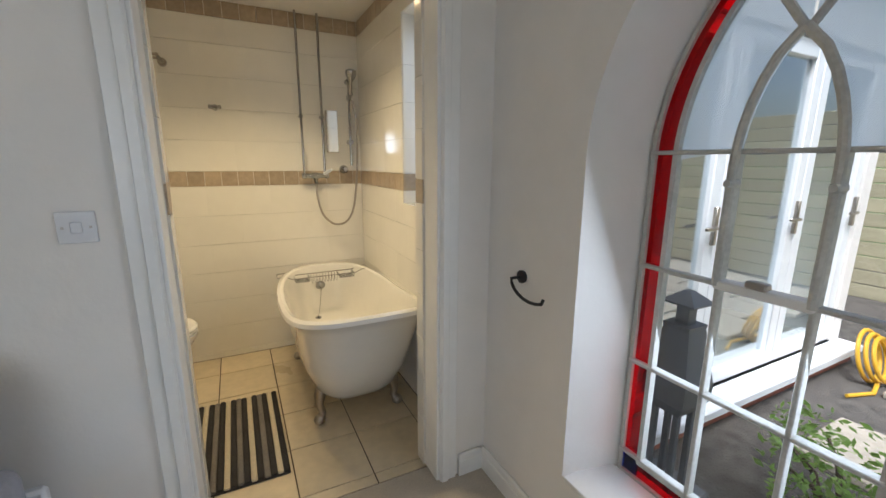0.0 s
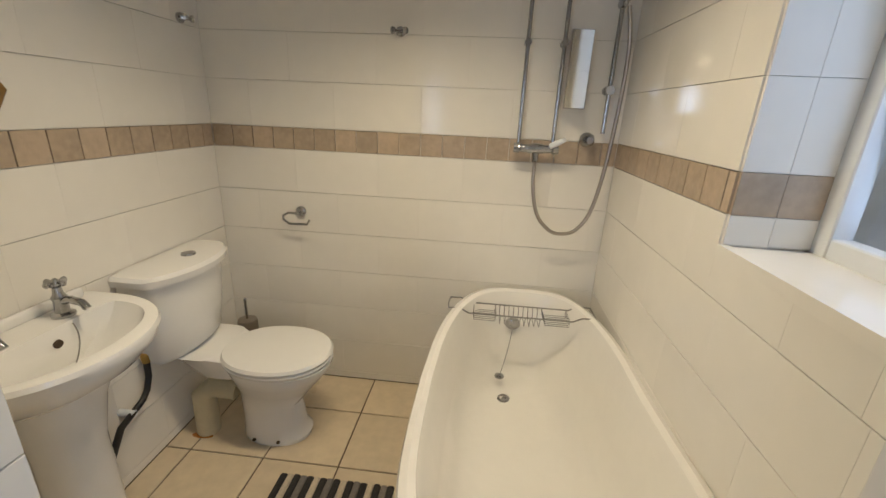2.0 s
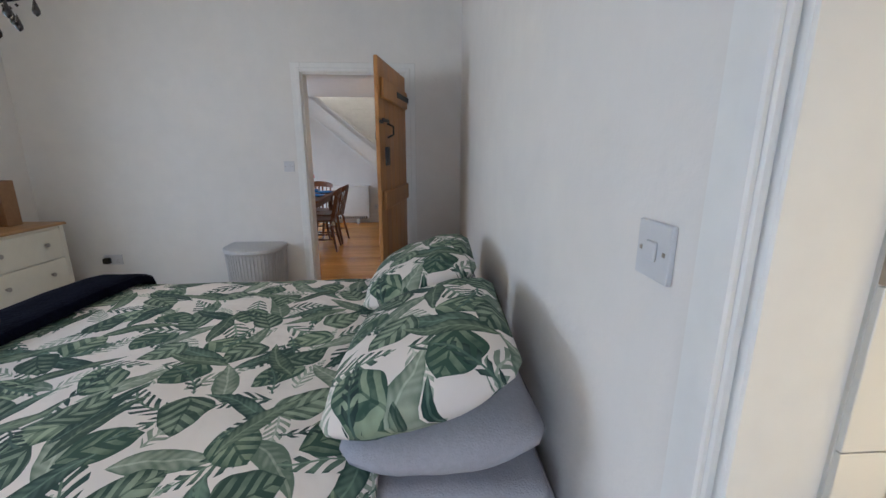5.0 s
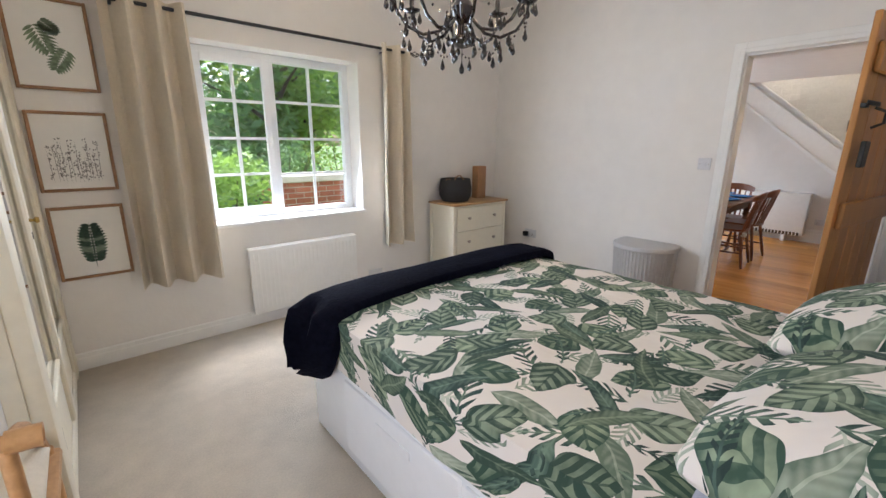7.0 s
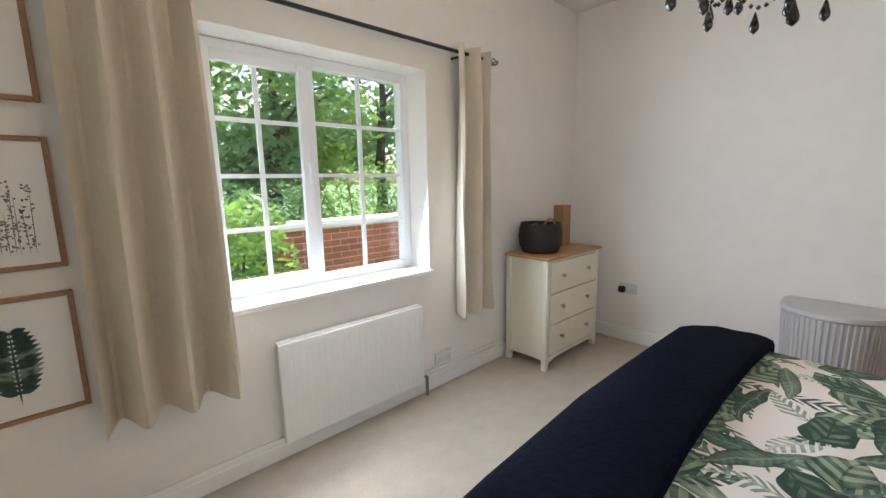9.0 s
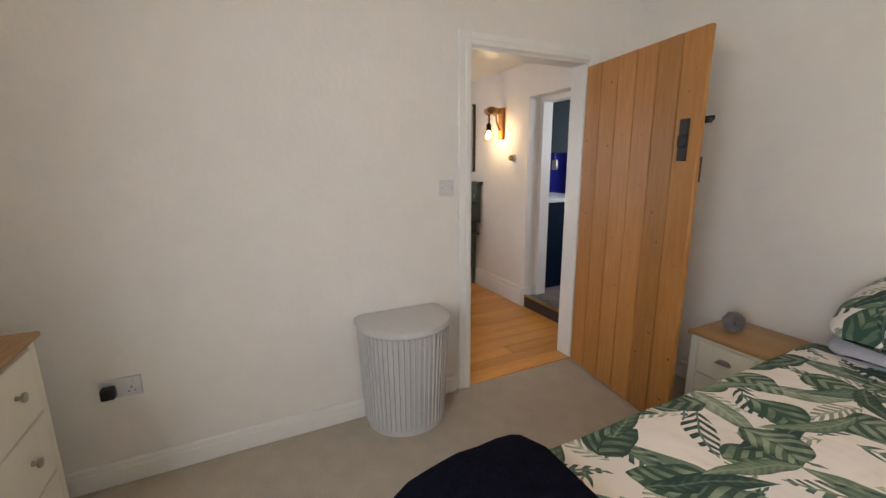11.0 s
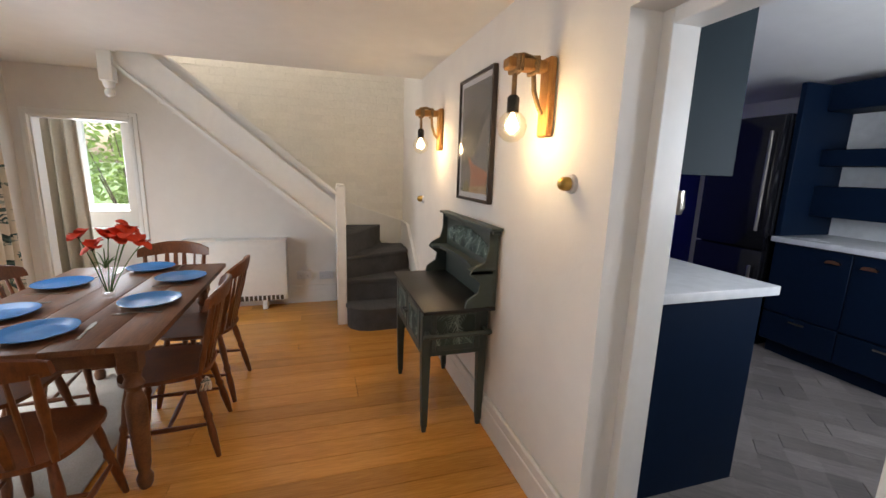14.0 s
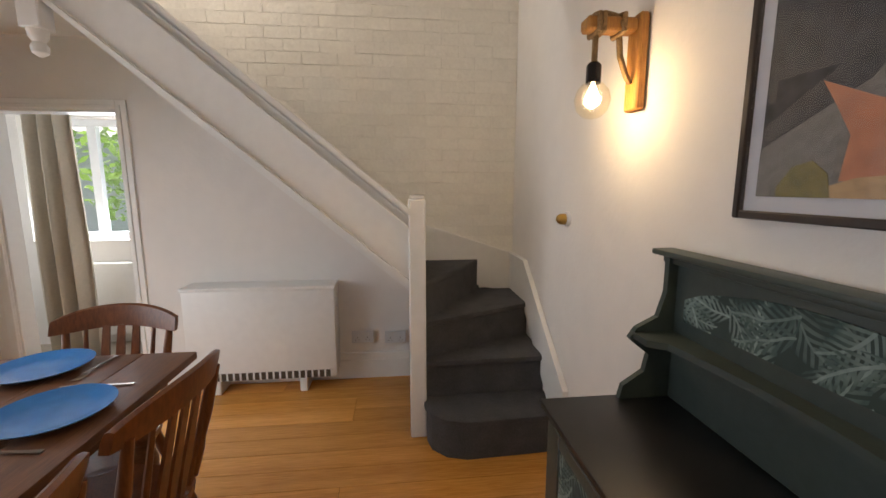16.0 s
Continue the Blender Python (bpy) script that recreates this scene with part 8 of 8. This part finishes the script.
def bush(x, y, r0, h, m, seed, label, count=2600, leaf=0.05):
    r = random.Random(seed)
    t = thing("bush", (x, y, -0.3), label, "bush", "bushes under the window")
    bm = B()
    for k in range(8):
        a = k * 0.8
        tube(bm, [(x, y, -0.35), (x + math.cos(a) * r0 * 0.4, y + math.sin(a) * r0 * 0.4, h * 0.4), (x + math.cos(a) * r0 * 0.7, y + math.sin(a) * r0 * 0.7, h * 0.8)], 0.02, 5, 0.006)
    part("stems", bm, BARK, t)
    blobs = [(x + r.uniform(-1, 1) * r0 * 0.8, y + r.uniform(-1, 1) * r0 * 0.8, h * r.uniform(0.15, 0.85), r0 * r.uniform(0.3, 0.5)) for _ in range(18)]
    leaf_part("foliage", leaf_cloud(B(), blobs, count, leaf, seed), m, t)


for k, (x, y, r0, h, m) in enumerate(((-0.3, -4.2, 0.7, 1.25, LEAF1), (-1.15, -4.4, 0.65, 1.2, LEAF1), (0.6, -4.5, 0.8, 1.3, LEAF1), (-2.4, -6.2, 0.9, 1.5, LEAF2), (-3.8, -6.4, 1.0, 1.7, LEAF1), (-5.2, -6.6, 1.0, 1.6, LEAF2), (-0.2, -6.8, 1.1, 1.9, LEAF2))):
    bush(x, y, r0, h, m, 50 + k, "leafy green shrub in the garden")

for k, (x, y, r0, h, m) in enumerate(((-11.2, -2.3, 1.1, 2.3, LEAF1), (-11.8, -0.9, 1.1, 1.9, LEAF2))):
    bush(x, y, r0, h, m, 60 + k, "tall leafy hedge shrub beyond the far window", 3000, 0.07)
struct("pavement_patio", box(B(), -15.0, -5.3, -5.2, -2.25, -0.3, -0.08), PATIO, "pale concrete patio outside the garden doors", "patio")
struct("wall_patio", box(box(B(), -15.0, -5.4, -5.35, -5.2, -0.3, 2.3), -15.03, -5.37, -5.38, -5.17, 2.3, 2.36, 0.01), RENDERED, "pale rendered boundary wall beyond the patio", "wall")

gw = thing("garden_wall", (-3.2, -4.6, -0.3), "low red brick garden wall with pale coping", "wall")
part("core", box(B(), -5.2, -1.75, -4.74, -4.52, -0.3, 0.86), MORTAR, gw)
part("coping", box(B(), -5.25, -1.7, -4.8, -4.46, 0.86, 0.95, 0.01), CAPSTONE, gw)
zz, k = 0.3, 0
while zz < 0.84:
    x = -5.2 + (0.11 if k % 2 else 0)
    while x < -1.8:
        piece("brick", (0.215, 0.012, 0.065), (x + 0.11, -4.516, zz), REDBRICK, gw, 0.004)
        x += 0.226
    if k < 7:
        piece("brick", (0.012, 0.2, 0.065), (-1.746, -4.63, zz), REDBRICK, gw, 0.004)
    zz += 0.076
    k += 1

# courtyard outside the pointed window
struct("pavement_court", box(B(), 1.25, 9.0, -4.0, 6.0, -0.3, -0.16), SOIL, "dark gravel bed of the courtyard", "gravel")
court = struct("pavement_slabs", box(B(), 2.6, 6.2, -3.0, 1.0, -0.17, -0.155), SOIL, "sandstone paving of the courtyard", "paving")
for i in range(6):
    for j in range(6):
        piece("paving_slab", (0.58, 0.62, 0.05), (2.9 + i * 0.6, -2.6 + j * 0.64 - 0.2 * (i % 2), -0.13), PAVING, court, 0.008)
gh = thing("garden_room", (2.9, 2.4, -0.16), "white garden building with glazed double doors", "building")
part("wall", wall_y(B(), 1.36, 1.5, 1.5, 4.35, -0.16, 2.5, [(1.62, 4.21, 0.0, 2.15)]), PLASTER, gh)
part("brick_plinth", box(B(), 1.5, 4.35, 1.26, 1.36, -0.16, -0.06, 0.004), REDBRICK, gh)
part("step", box(B(), 1.5, 4.35, 1.2, 1.4, -0.06, 0.0, 0.008), UPVC, gh)
part("back_wall", box(B(), 1.5, 4.35, 3.5, 3.6, -0.16, 2.5), PLASTER, gh)
part("end_wall", box(B(), 4.25, 4.35, 1.5, 3.5, -0.16, 2.5), PLASTER, gh)
part("roof", box(B(), 1.45, 4.45, 1.3, 3.7, 2.5, 2.6, 0.01), CAPSTONE, gh)
part("floor", box(B(), 1.5, 4.25, 1.5, 3.5, -0.16, 0.0), PAVING, gh)
for x0, x1 in ((1.63, 2.45), (2.45, 3.35), (3.35, 4.2)):
    lf = part("door_leaf", frame_box(B(), "y", 1.38, 1.45, x0, x1, 0.0, 2.14, 0.1, 0.006), UPVC, gh)
    pn = part("pane", box(B(), x0 + 0.095, x1 - 0.095, 1.41, 1.416, 0.095, 2.045), DOORGLASS, lf)
    pn.visible_shadow = False
    part("door_handle", box(box(B(), x1 - 0.06, x1 - 0.035, 1.355, 1.38, 0.95, 1.17, 0.004), x1 - 0.16, x1 - 0.035, 1.335, 1.355, 1.04, 1.06, 0.004), STEEL, lf)
fence = thing("fence", (6.6, 0.4, -0.16), "weathered horizontal-board garden fence", "fence")
for k in range(13):
    part("board", box(B(), 6.58, 6.62, -4.0, 4.0, -0.16 + k * 0.17, -0.0 + k * 0.17, 0.006), FENCE, fence)
for y in (-2.9, -1.2, 0.5, 2.1, 3.6):
    part("post", box(B(), 6.62, 6.72, y, y + 0.1, -0.16, 2.0), FENCE, fence)
hs = thing("garden_hose", (4.05, 1.05, -0.15), "coiled yellow garden hose beside the doors", "hose")
for k in range(3):
    pts = [(4.05 + (0.15 + 0.015 * k) * math.cos(a), 1.0 + 0.04 * k + 0.05 * math.sin(a), 0.03 + (0.15 + 0.015 * k) * math.sin(a)) for a in [2 * math.pi * i / 24 for i in range(25)]]
    part("coil", tube(B(), pts, 0.014, 8), HOSE, hs)
part("tail", tube(B(), [(4.05, 1.0, -0.12), (3.8, 0.95, -0.14), (3.6, 1.02, -0.14)], 0.014, 8), HOSE, hs)


def chiminea():
    x, y, z = 1.72, 1.05, -0.16
    t = thing("chiminea", (x, y, z), "grey iron chiminea with a tapered flue and cap", "chiminea")
    for k in range(4):
        a = math.pi / 4 + k * math.pi / 2
        part("leg", box(B(), x + 0.075 * math.cos(a) - 0.014, x + 0.075 * math.cos(a) + 0.014, y + 0.075 * math.sin(a) - 0.014, y + 0.075 * math.sin(a) + 0.014, z, z + 0.5, 0.004), CLAYGREY, t)
    def sq(h, w):
        return [Vector((x + u * w * 0.7, y + v * w * 0.7, z + h)) for u, v in ((-1, -1), (1, -1), (1, 1), (-1, 1))]
    part("firebox", loft(B(), [sq(0.46, 0.09), sq(0.52, 0.14), sq(0.6, 0.145), sq(0.86, 0.085), sq(0.88, 0.09), sq(0.88, 0.07)]), CLAYGREY, t, smooth=False)
    part("flue", box(B(), x - 0.03, x + 0.03, y - 0.03, y + 0.03, z + 0.86, z + 0.99, 0.004), CLAYGREY, t)
    part("cap", loft(B(), [sq(0.97, 0.1), sq(0.98, 0.105), sq(1.03, 0.02)]), CLAYGREY, t, smooth=False)
    part("base_tray", box(B(), x - 0.14, x + 0.14, y - 0.14, y + 0.14, z, z + 0.05, 0.01), CLAYGREY, t)


chiminea()
bush(2.15, 0.5, 0.4, 0.22, LEAF1, 71, "low green plant in the gravel bed", 1500, 0.022)
bush(2.1, -0.3, 0.4, 0.4, LEAF1, 72, "low green plant in the gravel bed", 1500, 0.022)
